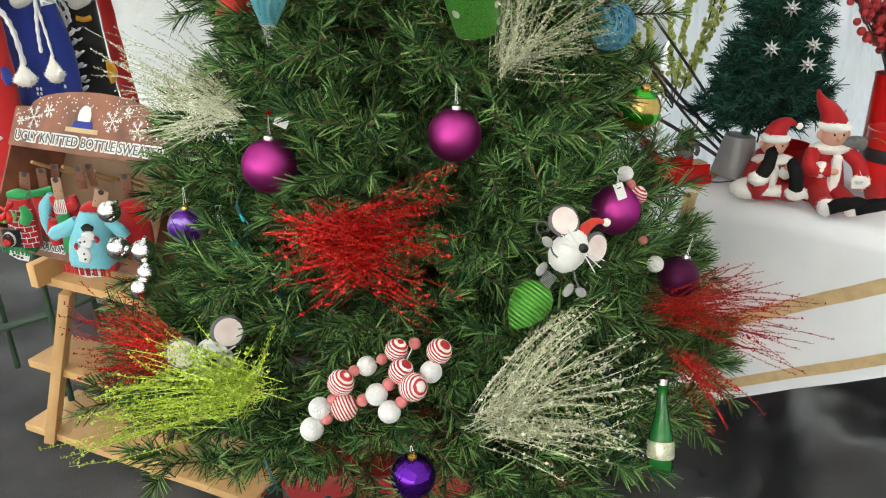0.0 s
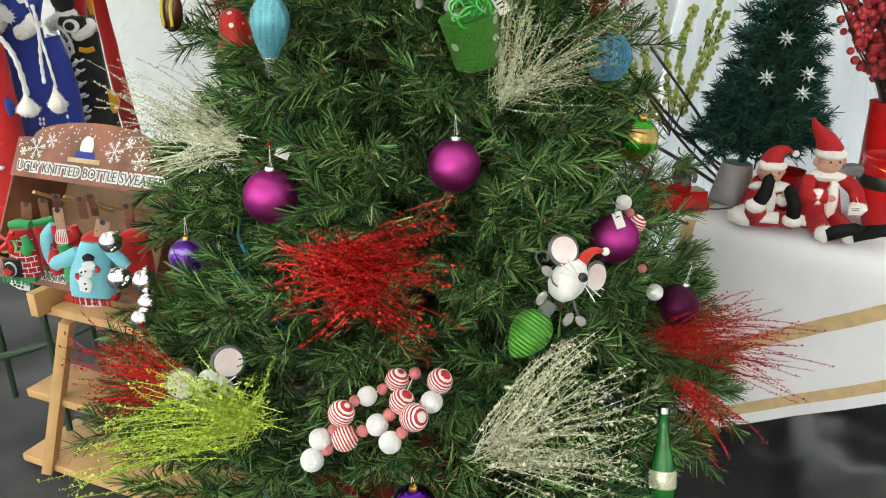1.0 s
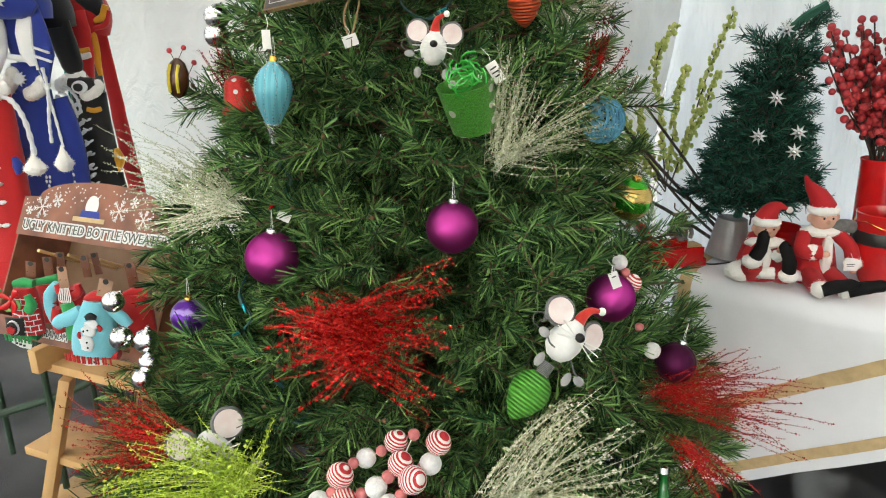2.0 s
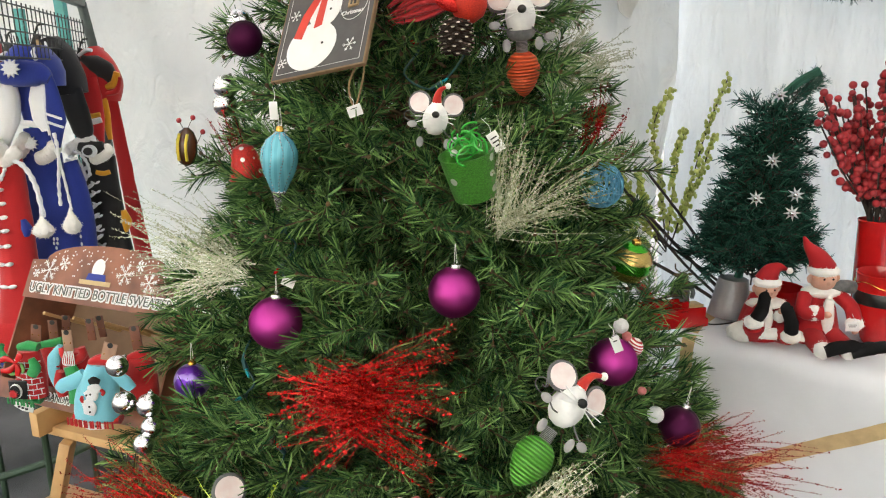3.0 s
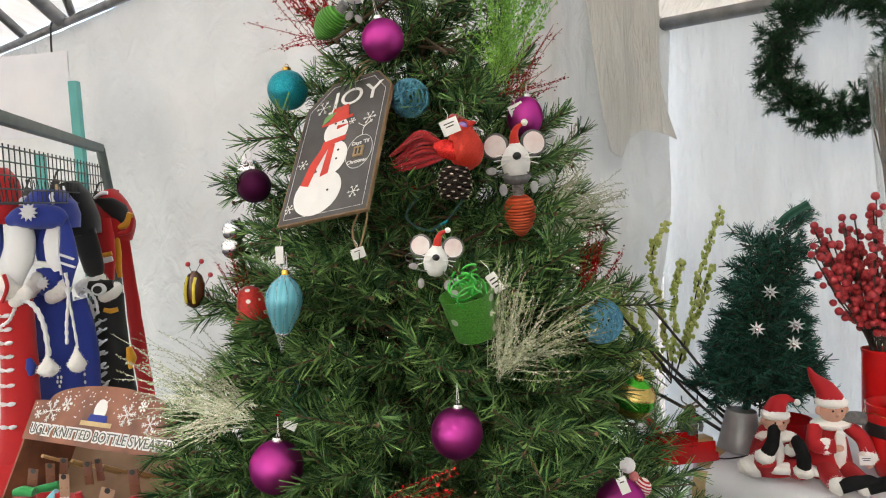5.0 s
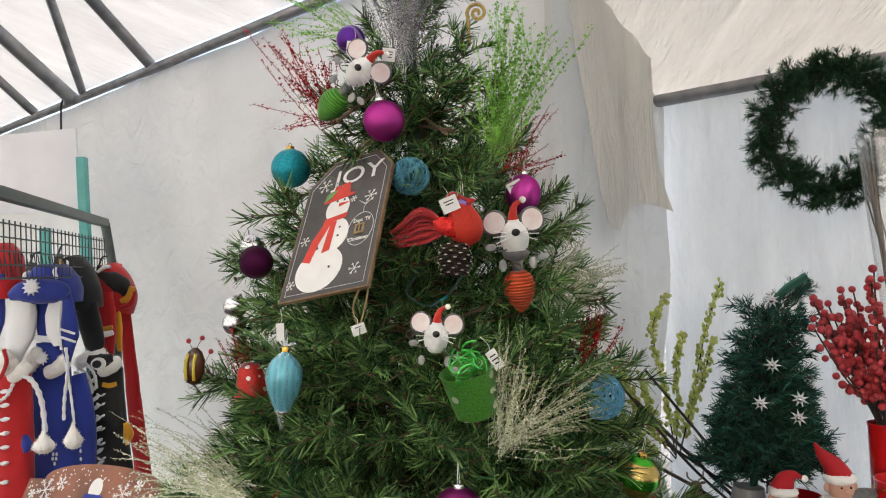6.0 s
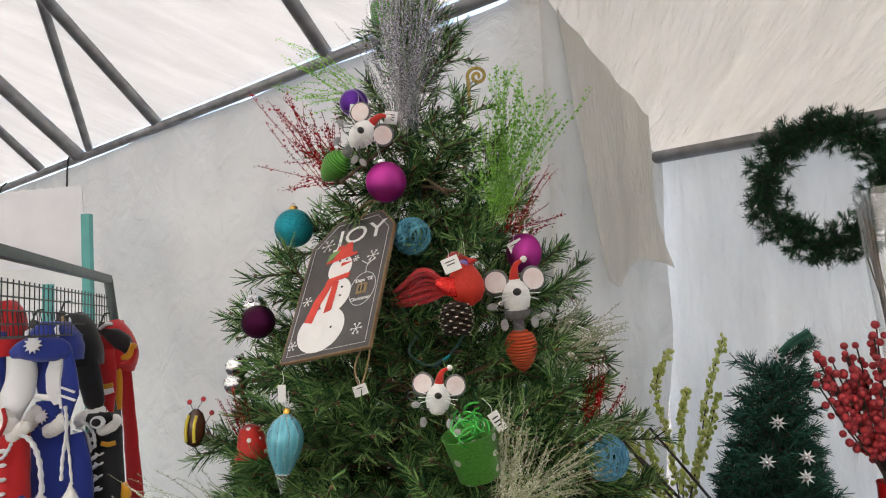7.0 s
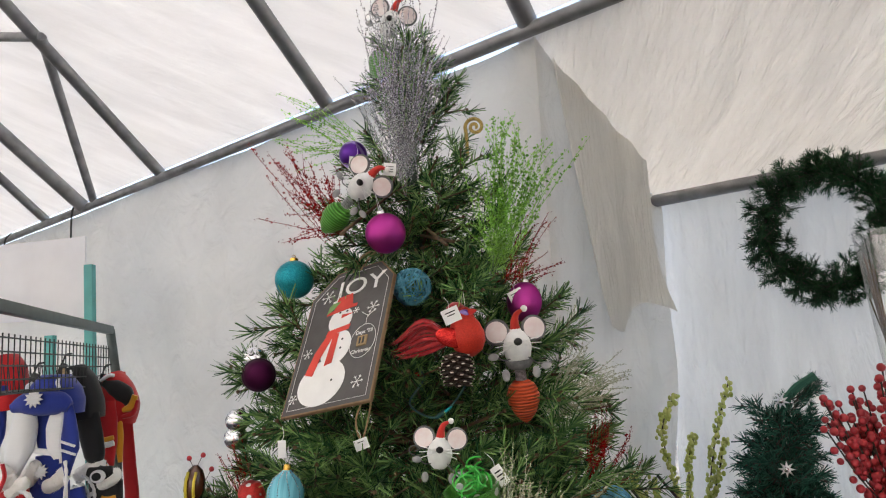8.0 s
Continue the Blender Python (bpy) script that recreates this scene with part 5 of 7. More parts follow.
# ---- light string ----
g = G()
runs = [
    [(-0.27, 1.3, 1.24), (-0.285, 1.28, 1.2), (-0.27, 1.29, 1.17), (-0.29, 1.27, 1.14), (-0.3, 1.3, 1.1)],
    [(-0.36, 1.26, 1.0), (-0.37, 1.24, 0.97), (-0.35, 1.23, 0.93), (-0.37, 1.24, 0.9), (-0.36, 1.26, 0.86)],
    [(-0.3, 1.2, 0.86), (-0.29, 1.17, 0.82), (-0.3, 1.14, 0.79), (-0.27, 1.15, 0.76), (-0.24, 1.16, 0.78)],
    [(-0.08, 1.46, 1.56), (-0.04, 1.43, 1.52), (-0.07, 1.42, 1.47), (-0.02, 1.42, 1.44), (0.02, 1.43, 1.47), (0.05, 1.44, 1.51)],
    [(-0.3, 0.98, 0.62), (-0.28, 0.95, 0.59), (-0.27, 0.96, 0.57), (-0.25, 0.95, 0.55), (-0.2, 0.99, 0.53)],
    [(0.25, 1.12, 0.63), (0.3, 1.07, 0.6), (0.34, 1.06, 0.57), (0.36, 1.1, 0.53)],
]
ls = thing("light_string", (0, 0, 0), "dark teal green wire string of unlit mini lights", "light string")
for run in runs:
    part("wire", G().tube(curve3(run, 6), 0.0022, 6), M["wire"], ls)
    for p in run[1:4:2]:
        d = Vector((rnd.uniform(-1, 1), rnd.uniform(-1, 0), rnd.uniform(-0.6, 0.6))).normalized()
        so = part("socket", G().tube([Vector(p), Vector(p) + d * 0.022], [0.004, 0.0055], 8), M["wire"], ls)
        part("bulb", G().tube([Vector(p) + d * 0.022, Vector(p) + d * 0.034, Vector(p) + d * 0.04], [0.0035, 0.003, 0.0006], 8), M[rnd.choice(["vase_red", "violet", "teal", "brown"])], so)

# ---- what the tree stands on ----
stand = thing("tree_box", (AX, AY - 0.05, 0), "red cloth covered box under the tree", "box")
part("box", G().box((0.62, 0.62, 0.36), pose(0, 0, 0.182), 0.03), M["red_box"], stand)


def hem(u):
    """The cloth hangs askew: its lower edge climbs along the table."""
    return min(0.1 + 0.63 * (u + 0.7), 0.6)


def cloth_n(u, z):
    drop = max(TABLE_Z - z, 0)
    return 1.842 - 0.02 * min(drop / 0.05, 1) - 0.012 * drop + 0.016 * drop * 1.8 * noise.noise((u * 5.0, z * 1.2, 2.0)) + 0.004 * noise.noise((u * 16, z * 5, 7.0))


def cloth_at(u, q, proud=0.0):
    """q from 0 at the table's back to 1 at its front edge, then down to 2 at the hem."""
    if q <= 1:
        return W(u, 2.465 + (1.842 - 2.465) * q, TABLE_Z + 0.003 * noise.noise((u * 7, q * 6, 1.0)) - 0.012 * max(q - 0.93, 0) / 0.07 + proud)
    z = TABLE_Z - 0.012 + (hem(u) - TABLE_Z + 0.012) * (q - 1)
    return W(u, cloth_n(u, z) - proud, z)


cloth = thing("tablecloth", (0, 0, 0), "white tablecloth with tan bands draped askew over the table", "tablecloth")
cl = G().grid(lambda s, t: cloth_at(-0.735 + s * 1.95, 2 * t), 90, 70)
cl.grid(lambda s, t: W(-0.735 - 0.012 * math.sin(t * 3.1) - 0.03 * t * noise.noise((s * 6, t * 2, 9.0)), 1.842 + 0.623 * s - (0.02 + 0.012 * t) * (1 - s), TABLE_Z - 0.003 + t * (hem(-0.735) - TABLE_Z) * (1 - 0.45 * s)), 24, 30)
part("sheet", cl, M["cloth"], cloth)
for off, w in ((0.235, 0.042), (0.035, 0.034)):
    g = G()

    def band(s, t, off=off, w=w):
        u = -0.728 + s * (0.9 if off < 0.1 else 0.62)
        z = min(hem(u) + off + w * t, TABLE_Z - 0.02)
        return W(u, cloth_n(u, z) - 0.002, z)
    part("band", g.grid(band, 60, 3), M["gold_band"], cloth, "tan woven band along the hem")
part("band", G().grid(lambda s, t: cloth_at(-0.728 + 0.035 * s, 0.3 + 1.55 * t, 0.002), 3, 50), M["gold_band"], cloth)


def crumple(u, z):
    return 0.05 * noise.noise((u * 3.2, z * 3.0, 3.0)) + 0.03 * noise.noise((u * 7 + z * 4, z * 6, 11.0)) + 0.012 * noise.noise((u * 19, z * 15, 4.0))


g = G().grid(lambda s, t: W(-0.72 + 1.95 * s, 1.9 - 0.2 * max(1 - t * 3.2, 0) ** 2 + crumple(s * 1.95, t * 0.75), 0.012 + 0.75 * t + 0.01 * noise.noise((s * 9, t * 8, 0))), 80, 44)
g.grid(lambda s, t: W(-0.72 - 0.1 * max(1 - t * 3.2, 0) ** 2 + 0.7 * crumple(s + 5, t), 1.9 + 0.55 * s - 0.1 * max(1 - t * 3.2, 0) ** 2, 0.012 + 0.75 * t), 30, 30)
sk = tagged(part("table_skirt", g, M["black_plastic"]), "crumpled black plastic sheet hanging under the table", "plastic sheet")

tub = thing("tin_tub", (0.56, 1.12, 0), "round galvanised tin tub on the floor", "tub")
part("tub", G().lathe([(0.01, 0.004), (0.11, 0.004), (0.13, 0.27), (0.135, 0.275), (0.135, 0.283), (0.128, 0.28), (0.108, 0.02), (0.01, 0.018)], 36), M["tin"], tub)
part("contents", G().lathe([(0.12, 0.235), (0.11, 0.25), (0.05, 0.262), (0.002, 0.265)], 28), M["pot_grey"], tub)
lid = tagged(part("blue_strap", G().tube(curve3([(0.53, 1.36, 0.012), (0.58, 1.33, 0.016), (0.63, 1.29, 0.014), (0.66, 1.22, 0.012)], 6), 0.008, 8), M["blue_plastic"]), "blue plastic strap lying on the floor", "strap")

# ---- small dark tree on the table ----
dt = thing("tabletop_tree", (0.84, 1.985, TABLE_Z), "small dark green artificial tree with a bent tip", "Christmas tree")
part("trunk", G().tube(curve3([(-0.02, 0, 0.09), (0.0, 0, 0.2), (0.04, 0.01, 0.42), (0.05, 0.01, 0.56), (0.09, 0, 0.63), (0.15, -0.01, 0.67)], 5), 0.012, 8), M["dark_needle"], dt)
DK = [spray_mesh("branch", 0.1, 2, 0.031, 0.0028, 560, 0.0018, [M["dark_needle"], M["stick"]], stem=0.08) for _ in range(5)]
for i in range(170):
    q = (i + 0.5) / 170
    z = 0.58 - 0.44 * math.sqrt(q)
    r = 0.035 + 0.31 * (0.58 - z)
    r = min(r, 0.19) * rnd.uniform(0.75, 1.05)
    phi, rise = i * 2.4, radians(rnd.uniform(-10, 40))
    b = new("branch", rnd.choice(DK))
    b.parent = dt
    d = Vector((math.cos(phi), math.sin(phi) * 0.75, 0))
    c = Vector((0.01 + 0.1 * (z - 0.1), 0, 0))
    b.location = c + d * max(r - 0.09, 0.0) + Vector((0, 0, z))
    b.rotation_euler = (rnd.uniform(-0.6, 0.6), -rise, phi)
for i in range(14):
    b = new("branch", rnd.choice(DK))
    b.parent = dt
    s = i / 13
    b.location = Vector((0.05 + 0.07 * s, 0, 0.53 + 0.1 * s))
    b.scale = (0.55,) * 3
    b.rotation_euler = (i * 1.3, -radians(35 + 20 * math.sin(i)), i * 2.4 if s < 0.5 else rnd.uniform(-0.6, 0.6))
part("pot", G().lathe([(0.05, 0.001), (0.058, 0.004), (0.04, 0.11), (0.036, 0.112), (0.005, 0.105)], 24, pose(-0.045, -0.02, 0, 0, 4, 0)), M["pot_grey"], dt, "grey foil wrapped pot")
for x, y, z in ((0.837, 1.86, 1.234), (0.79, 1.83, 1.144), (0.885, 1.82, 1.153), (0.875, 1.81, 1.108), (0.873, 1.93, 1.396)):
    s_ = thing("star_ornament", pose(x, y, z, 90, rnd.uniform(-20, 20), -30), "silver foil eight pointed star on the small tree", "ornament", "stars on the small tree")
    v = [(0, 0, 0.008)] + [((0.022 if k % 2 == 0 else 0.009) * math.cos(k * math.pi / 8), (0.022 if k % 2 == 0 else 0.009) * math.sin(k * math.pi / 8), 0) for k in range(16)] + [(0, 0, -0.004)]
    part("star", G().add(v, [(0, 1 + k, 1 + (k + 1) % 16) for k in range(16)] + [(17, 1 + (k + 1) % 16, 1 + k) for k in range(16)]), M["star_silver"], s_, "", False)
    part("center", G().ball((0, 0, 0.008), 0.0065, 10, 8), M["silver"], s_)

# ---- dolls ----
EM = [M["red_velvet"], M["fur"], M["skin"], M["boot"], M["grey"]]
SEAT = Matrix.Translation((0.87, 1.80, TABLE_Z)) @ Matrix.Scale(0.92, 4) @ Matrix.Translation((-0.87, -1.80, -TABLE_Z))


def elf_one():
    g = G()
    g.lathe([(0.06, -0.05), (0.058, -0.02), (0.045, 0.03), (0.028, 0.07), (0.01, 0.08)], 20, pose(0.8, 1.79, 0.842, 0, 0, 0), 0)
    tuft(g, (0.745, 1.76, 0.815), (0.045, 0.035, 0.028))
    tuft(g, (0.805, 1.765, 0.895), (0.056, 0.034, 0.016), 40)
    tuft(g, (0.8, 1.735, 0.86), (0.014, 0.012, 0.035))
    tuft(g, (0.82, 1.725, 0.82), (0.07, 0.02, 0.016), 40)
    for a, b, c in (((0.77, 1.75, 0.815), (0.752, 1.71, 0.86), (0.772, 1.7, 0.935)), ((0.84, 1.75, 0.815), (0.845, 1.69, 0.825), (0.822, 1.68, 0.91))):
        g.tube([a, Vector(a).lerp(Vector(b), 0.8)], [0.03, 0.027], 12, 0)
        tuft(g, b, (0.027, 0.024, 0.02))
        g.tube(curve3([b, Vector(b).lerp(Vector(c), 0.5) + Vector((0.004, -0.006, 0)), c, Vector(c) + Vector((0.006, 0, 0.012))], 4), [0.018] * 5 + [0.016] * 4 + [0.012, 0.009, 0.007, 0.003], 12, 3)
    for a, b, c in (((0.775, 1.77, 0.885), (0.748, 1.735, 0.862), (0.785, 1.725, 0.905)), ((0.835, 1.77, 0.885), (0.862, 1.735, 0.862), (0.826, 1.722, 0.87))):
        g.tube(curve3([a, b, c], 5), 0.016, 10, 0)
        tuft(g, c, 0.017, 14)
        g.ball(Vector(c) + Vector((0.0, -0.006, 0.014)), (0.009, 0.008, 0.013), 10, 8, 2)
    g.ball((0.807, 1.775, 0.93), (0.031, 0.029, 0.03), 18, 14, 2)
    g.ball((0.807, 1.745, 0.925), 0.006, 8, 6, 2)
    for sx in (-1, 1):
        g.ball((0.807 + sx * 0.031, 1.775, 0.935), (0.009, 0.004, 0.012), 8, 6, 2)
        g.ball((0.807 + sx * 0.011, 1.748, 0.936), 0.0028, 6, 5, 3)
    tuft(g, (0.807, 1.775, 0.952), (0.038, 0.036, 0.016), 40)
    g.tube(curve3([(0.807, 1.78, 0.955), (0.818, 1.78, 0.98), (0.84, 1.78, 0.992), (0.862, 1.775, 0.985)], 4), [0.032, 0.03, 0.028, 0.026, 0.024, 0.022, 0.019, 0.016, 0.013, 0.01, 0.007, 0.005, 0.003], 14, 0)
    tuft(g, (0.866, 1.774, 0.983), 0.009, 8)
    return g


def elf_two():
    g = G()
    g.lathe([(0.062, -0.06), (0.06, -0.02), (0.048, 0.035), (0.03, 0.08), (0.012, 0.095)], 20, pose(0.945, 1.765, 0.848), 0)
    g.box((0.022, 0.014, 0.12), pose(0.947, 1.712, 0.865, 14, 4, -25), 0.006, 1)
    tuft(g, (0.93, 1.735, 0.808), (0.06, 0.045, 0.018))
    tuft(g, (0.945, 1.75, 0.93), (0.056, 0.036, 0.016), 40)
    tuft(g, (0.95, 1.712, 0.87), (0.016, 0.014, 0.06), 40)
    g.tube(curve3([(0.9, 1.745, 0.925), (0.885, 1.715, 0.885), (0.93, 1.7, 0.885)], 5), 0.019, 10, 0)
    tuft(g, (0.908, 1.705, 0.884), (0.02, 0.018, 0.022))
    g.ball((0.937, 1.692, 0.882), (0.013, 0.009, 0.009), 10, 8, 2)
    g.tube(curve3([(0.985, 1.745, 0.925), (1.02, 1.73, 0.89), (1.02, 1.7, 0.85)], 5), 0.019, 10, 0)
    tuft(g, (1.018, 1.702, 0.852), (0.024, 0.02, 0.02))
    g.ball((1.012, 1.685, 0.842), (0.01, 0.008, 0.014), 10, 8, 2)
    for a, b, c in (((0.92, 1.73, 0.812), (0.905, 1.635, 0.806), (0.965, 1.6, 0.83)), ((0.97, 1.72, 0.812), (0.965, 1.62, 0.808), (1.03, 1.575, 0.835))):
        g.tube([a, b], [0.028, 0.024], 12, 0)
        tuft(g, b, (0.024, 0.022, 0.024))
        g.tube(curve3([Vector(b) + Vector((0, -0.01, 0)), Vector(b).lerp(Vector(c), 0.5), c, Vector(c) + Vector((0.02, -0.008, 0.004))], 4), [0.018] * 6 + [0.016] * 3 + [0.013, 0.01, 0.007, 0.003], 12, 3)
    g.ball((0.945, 1.745, 0.967), (0.034, 0.031, 0.033), 18, 14, 2)
    g.ball((0.945, 1.713, 0.962), 0.0065, 8, 6, 2)
    for sx in (-1, 1):
        g.ball((0.945 + sx * 0.034, 1.745, 0.968), (0.011, 0.004, 0.013), 8, 6, 2)
        g.ball((0.945 + sx * 0.012, 1.716, 0.973), 0.003, 6, 5, 3)
    tuft(g, (0.943, 1.745, 0.991), (0.042, 0.038, 0.018), 40)
    g.tube(curve3([(0.943, 1.75, 0.995), (0.928, 1.75, 1.025), (0.9, 1.748, 1.055), (0.882, 1.745, 1.085)], 4), [0.035, 0.033, 0.031, 0.028, 0.026, 0.023, 0.02, 0.017, 0.014, 0.011, 0.008, 0.006, 0.003], 14, 0)
    g.tube(curve3([(0.968, 1.75, 0.938), (1.0, 1.745, 0.945), (1.03, 1.75, 0.94)], 4), 0.018, 10, 4)
    return g


e1 = part("elf_doll", elf_one(), EM)
e1.matrix_world = SEAT
tagged(e1, "seated elf doll in red velvet suit with black boots raised", "doll", "elf dolls on the table")
e2 = part("elf_doll", elf_two(), EM)
e2.matrix_world = SEAT
tagged(e2, "seated elf doll in red velvet suit and tall pointed hat", "doll", "elf dolls on the table")
price_tag((0.985, 1.68, 0.85), (0.03, 0.024), 5, -4, -15, "white price tag hanging on the elf doll", 2)

# ---- pots, berries, sleigh, twigs ----
vs_ = thing("red_vase", (1.112, 1.85, TABLE_Z), "tall glossy red cylinder vase", "vase")
part("vase", G().lathe([(0.004, 0.002), (0.034, 0.002), (0.037, 0.01), (0.041, 0.285), (0.043, 0.293), (0.041, 0.295), (0.037, 0.28), (0.033, 0.02), (0.004, 0.018)], 30), M["vase_red"], vs_)
bb = thing("berry_branches", (1.112, 1.85, 1.05), "bunch of red berry branches standing in the red vase", "berry branches")
for i in range(34):
    a = rnd.uniform(0, 6.28)
    sp = rnd.uniform(0.02, 0.2)
    tip = Vector((sp * math.cos(a) * 1.1, sp * math.sin(a) * 0.7, rnd.uniform(0.3, 0.42) - 0.45 * sp))
    if i < 3:
        tip = Vector(((-0.17, 0.0, 0.35), (-0.01, 0, 0.42), (-0.13, 0.01, 0.28))[i])
    run = curve3([(0.01 * math.cos(a), 0.01 * math.sin(a), -0.2), (0.018 * math.cos(a), 0.018 * math.sin(a), 0.02), tip * 0.6 + Vector((0, 0, -0.01)), tip], 6)
    st_ = part("stem", G().tube(run, 0.0022, 5), M["stick"], bb)
    k = rnd.randint(13, 18)
    for j in range(k):
        s = 0.5 + 0.5 * j / (k - 1)
        p = run[min(int(s * (len(run) - 1)), len(run) - 1)]
        o = Vector([rnd.gauss(0, 1) for _ in range(3)]).normalized() * (0.016 if j < k - 1 else 0.004)
        part("berry", G().ball(p + o, rnd.uniform(0.0085, 0.0112), 10, 8), M["berry"], st_)
sp_ = thing("santa_pot", (1.085, 1.74, TABLE_Z), "round red pot painted with a black belt", "pot")
part("pot", G().lathe([(0.004, 0.002), (0.035, 0.002), (0.04, 0.012), (0.055, 0.06), (0.063, 0.12), (0.062, 0.17), (0.064, 0.182), (0.06, 0.184), (0.056, 0.16), (0.03, 0.02), (0.004, 0.018)], 32), M["vase_red"], sp_)
part("belt", G().lathe([(0.0636, 0.108), (0.0652, 0.112), (0.0648, 0.136), (0.0632, 0.14)], 32), M["black"], sp_, "black painted belt")
part("gold_line", G().tube([(0.0642 * math.cos(a), 0.0642 * math.sin(a), 0.16 + 0.006 * math.sin(4 * a)) for a in (2 * math.pi * i / 48 for i in range(49))], 0.0012, 5), M["goldcap"], sp_)
bw = thing("red_bucket", (0.9, 1.9, TABLE_Z), "red tin bucket behind the elf dolls", "bucket")
part("bucket", G().lathe([(0.004, 0.002), (0.045, 0.002), (0.06, 0.1), (0.062, 0.104), (0.059, 0.102), (0.043, 0.012), (0.004, 0.01)], 28), M["vase_red"], bw)

sl = thing("red_sleigh", pose(0.615, 1.9, TABLE_Z + 0.002, 0, 0, 12), "red toy sleigh filled with glitter twigs", "sleigh")
part("deck", G().box((0.17, 0.09, 0.022), pose(0, 0, 0.012), 0.004), M["vase_red"], sl)
part("side_panel", G().box((0.16, 0.006, 0.04), pose(-0.005, -0.043, 0.036), 0.002), M["vase_red"], sl)
part("side_panel", G().box((0.16, 0.006, 0.04), pose(-0.005, 0.043, 0.036), 0.002), M["vase_red"], sl)
part("back_panel", G().box((0.012, 0.09, 0.13), pose(-0.07, 0, 0.072, 0, -32, 0), 0.003), M["vase_red"], sl)
glitter_spray("red_glit", (0.62, 1.88, 0.82), ((0.56, 1.84, 0.85), (0.66, 1.86, 0.84), (0.55, 1.87, 0.88), (0.6, 1.84, 0.83)), 30, 0.0014, "red and silver glitter twigs lying in the sleigh")
g = G()
g.lathe([(0.012, 0.045), (0.02, 0.05), (0.022, 0.075), (0.016, 0.098), (0.006, 0.102)], 14, pose(0.66, 1.965, TABLE_Z), 0)
for sx in (-1, 1):
    g.tube([(0.66 + sx * 0.009, 1.965, TABLE_Z + 0.002), (0.66 + sx * 0.009, 1.965, TABLE_Z + 0.05)], 0.0075, 8, 1)
    g.ball((0.66 + sx * 0.009, 1.958, TABLE_Z + 0.006), (0.008, 0.013, 0.006), 8, 6, 3)
    g.tube(curve3([(0.66 + sx * 0.018, 1.965, TABLE_Z + 0.092), (0.66 + sx * 0.03, 1.96, TABLE_Z + 0.075), (0.66 + sx * 0.024, 1.95, TABLE_Z + 0.06)], 4), 0.006, 8, 0)
    g.tube(curve3([(0.66 + sx * 0.007, 1.965, TABLE_Z + 0.13), (0.66 + sx * 0.02, 1.965, TABLE_Z + 0.14), (0.66 + sx * 0.022, 1.965, TABLE_Z + 0.155)], 4), 0.002, 6, 2)
    g.ball((0.66 + sx * 0.019, 1.962, TABLE_Z + 0.125), (0.008, 0.003, 0.004), 8, 6, 2)
g.ball((0.66, 1.96, TABLE_Z + 0.116), (0.015, 0.017, 0.016), 14, 10, 2)
g.ball((0.66, 1.943, TABLE_Z + 0.111), (0.009, 0.008, 0.007), 10, 8, 2)
g.lathe([(0.014, 0.096), (0.017, 0.1), (0.014, 0.105)], 12, pose(0.66, 1.965, TABLE_Z), 1)
tagged(part("reindeer_doll", g, [M["grey"], M["red_velvet"], M["twig"], M["black"]]), "small reindeer figure in grey coat and red trousers", "figurine")
blk = tagged(part("wood_block", G().box((0.05, 0.04, 0.03), pose(0.7, 1.99, TABLE_Z + 0.016, 0, 0, 20), 0.003), M["pine"]), "small light wooden block on the table", "block")
cd = tagged(part("power_cord", G().tube(curve3([(0.69, 1.91, TABLE_Z + 0.004), (0.72, 1.885, TABLE_Z + 0.004), (0.76, 1.89, TABLE_Z + 0.004), (0.8, 1.9, TABLE_Z + 0.006)], 5), 0.0022, 6), M["black"]), "thin black power cord lying on the tablecloth", "cord")

tb = thing("budding_twigs", (0.8, 1.99, 0.84), "bunch of dark sticks with yellow green buds leaning on the table", "twigs")
o = Vector((0.8, 1.99, 0.84))
for a, b, c, r in (((0.81, 1.97, 0.8), (0.67, 2.07, 0.94), (0.5, 2.2, 1.17), 0.0045), ((0.8, 1.98, 0.83), (0.66, 2.09, 0.98), (0.56, 2.2, 1.1), 0.005), ((0.8, 1.97, 0.86), (0.72, 2.06, 1.0), (0.6, 2.2, 1.18), 0.004),
                   ((0.79, 1.96, 0.81), (0.66, 2.03, 0.89), (0.5, 2.12, 0.97), 0.0055), ((0.81, 1.99, 0.85), (0.7, 2.1, 0.93), (0.56, 2.2, 1.02), 0.004)):
    part("stick", G().tube([p - o for p in curve3([a, b, c], 6)], r, 6), M["stick"], tb)


def bud_stem(n, *run):
    """A thin stem through the points, covered with buds."""
    pts = curve3(run, 8)
    st_ = part("stem", G().tube([p - o for p in pts], 0.0022, 5), M["stick"], tb)
    g = G()
    for j in range(int(n * 1.9)):
        f = (0.15 + 0.85 * j / int(n * 1.9)) * (len(pts) - 1)
        k = min(int(f), len(pts) - 2)
        p = pts[k].lerp(pts[k + 1], f - k) - o + Vector([rnd.gauss(0, 0.006) for _ in range(3)])
        g.ball(p, (rnd.uniform(0.004, 0.007), rnd.uniform(0.004, 0.007), rnd.uniform(0.005, 0.009)), 6, 5)
    tagged(part("bud_cover", g, M["moss"], st_), kind="stuff")


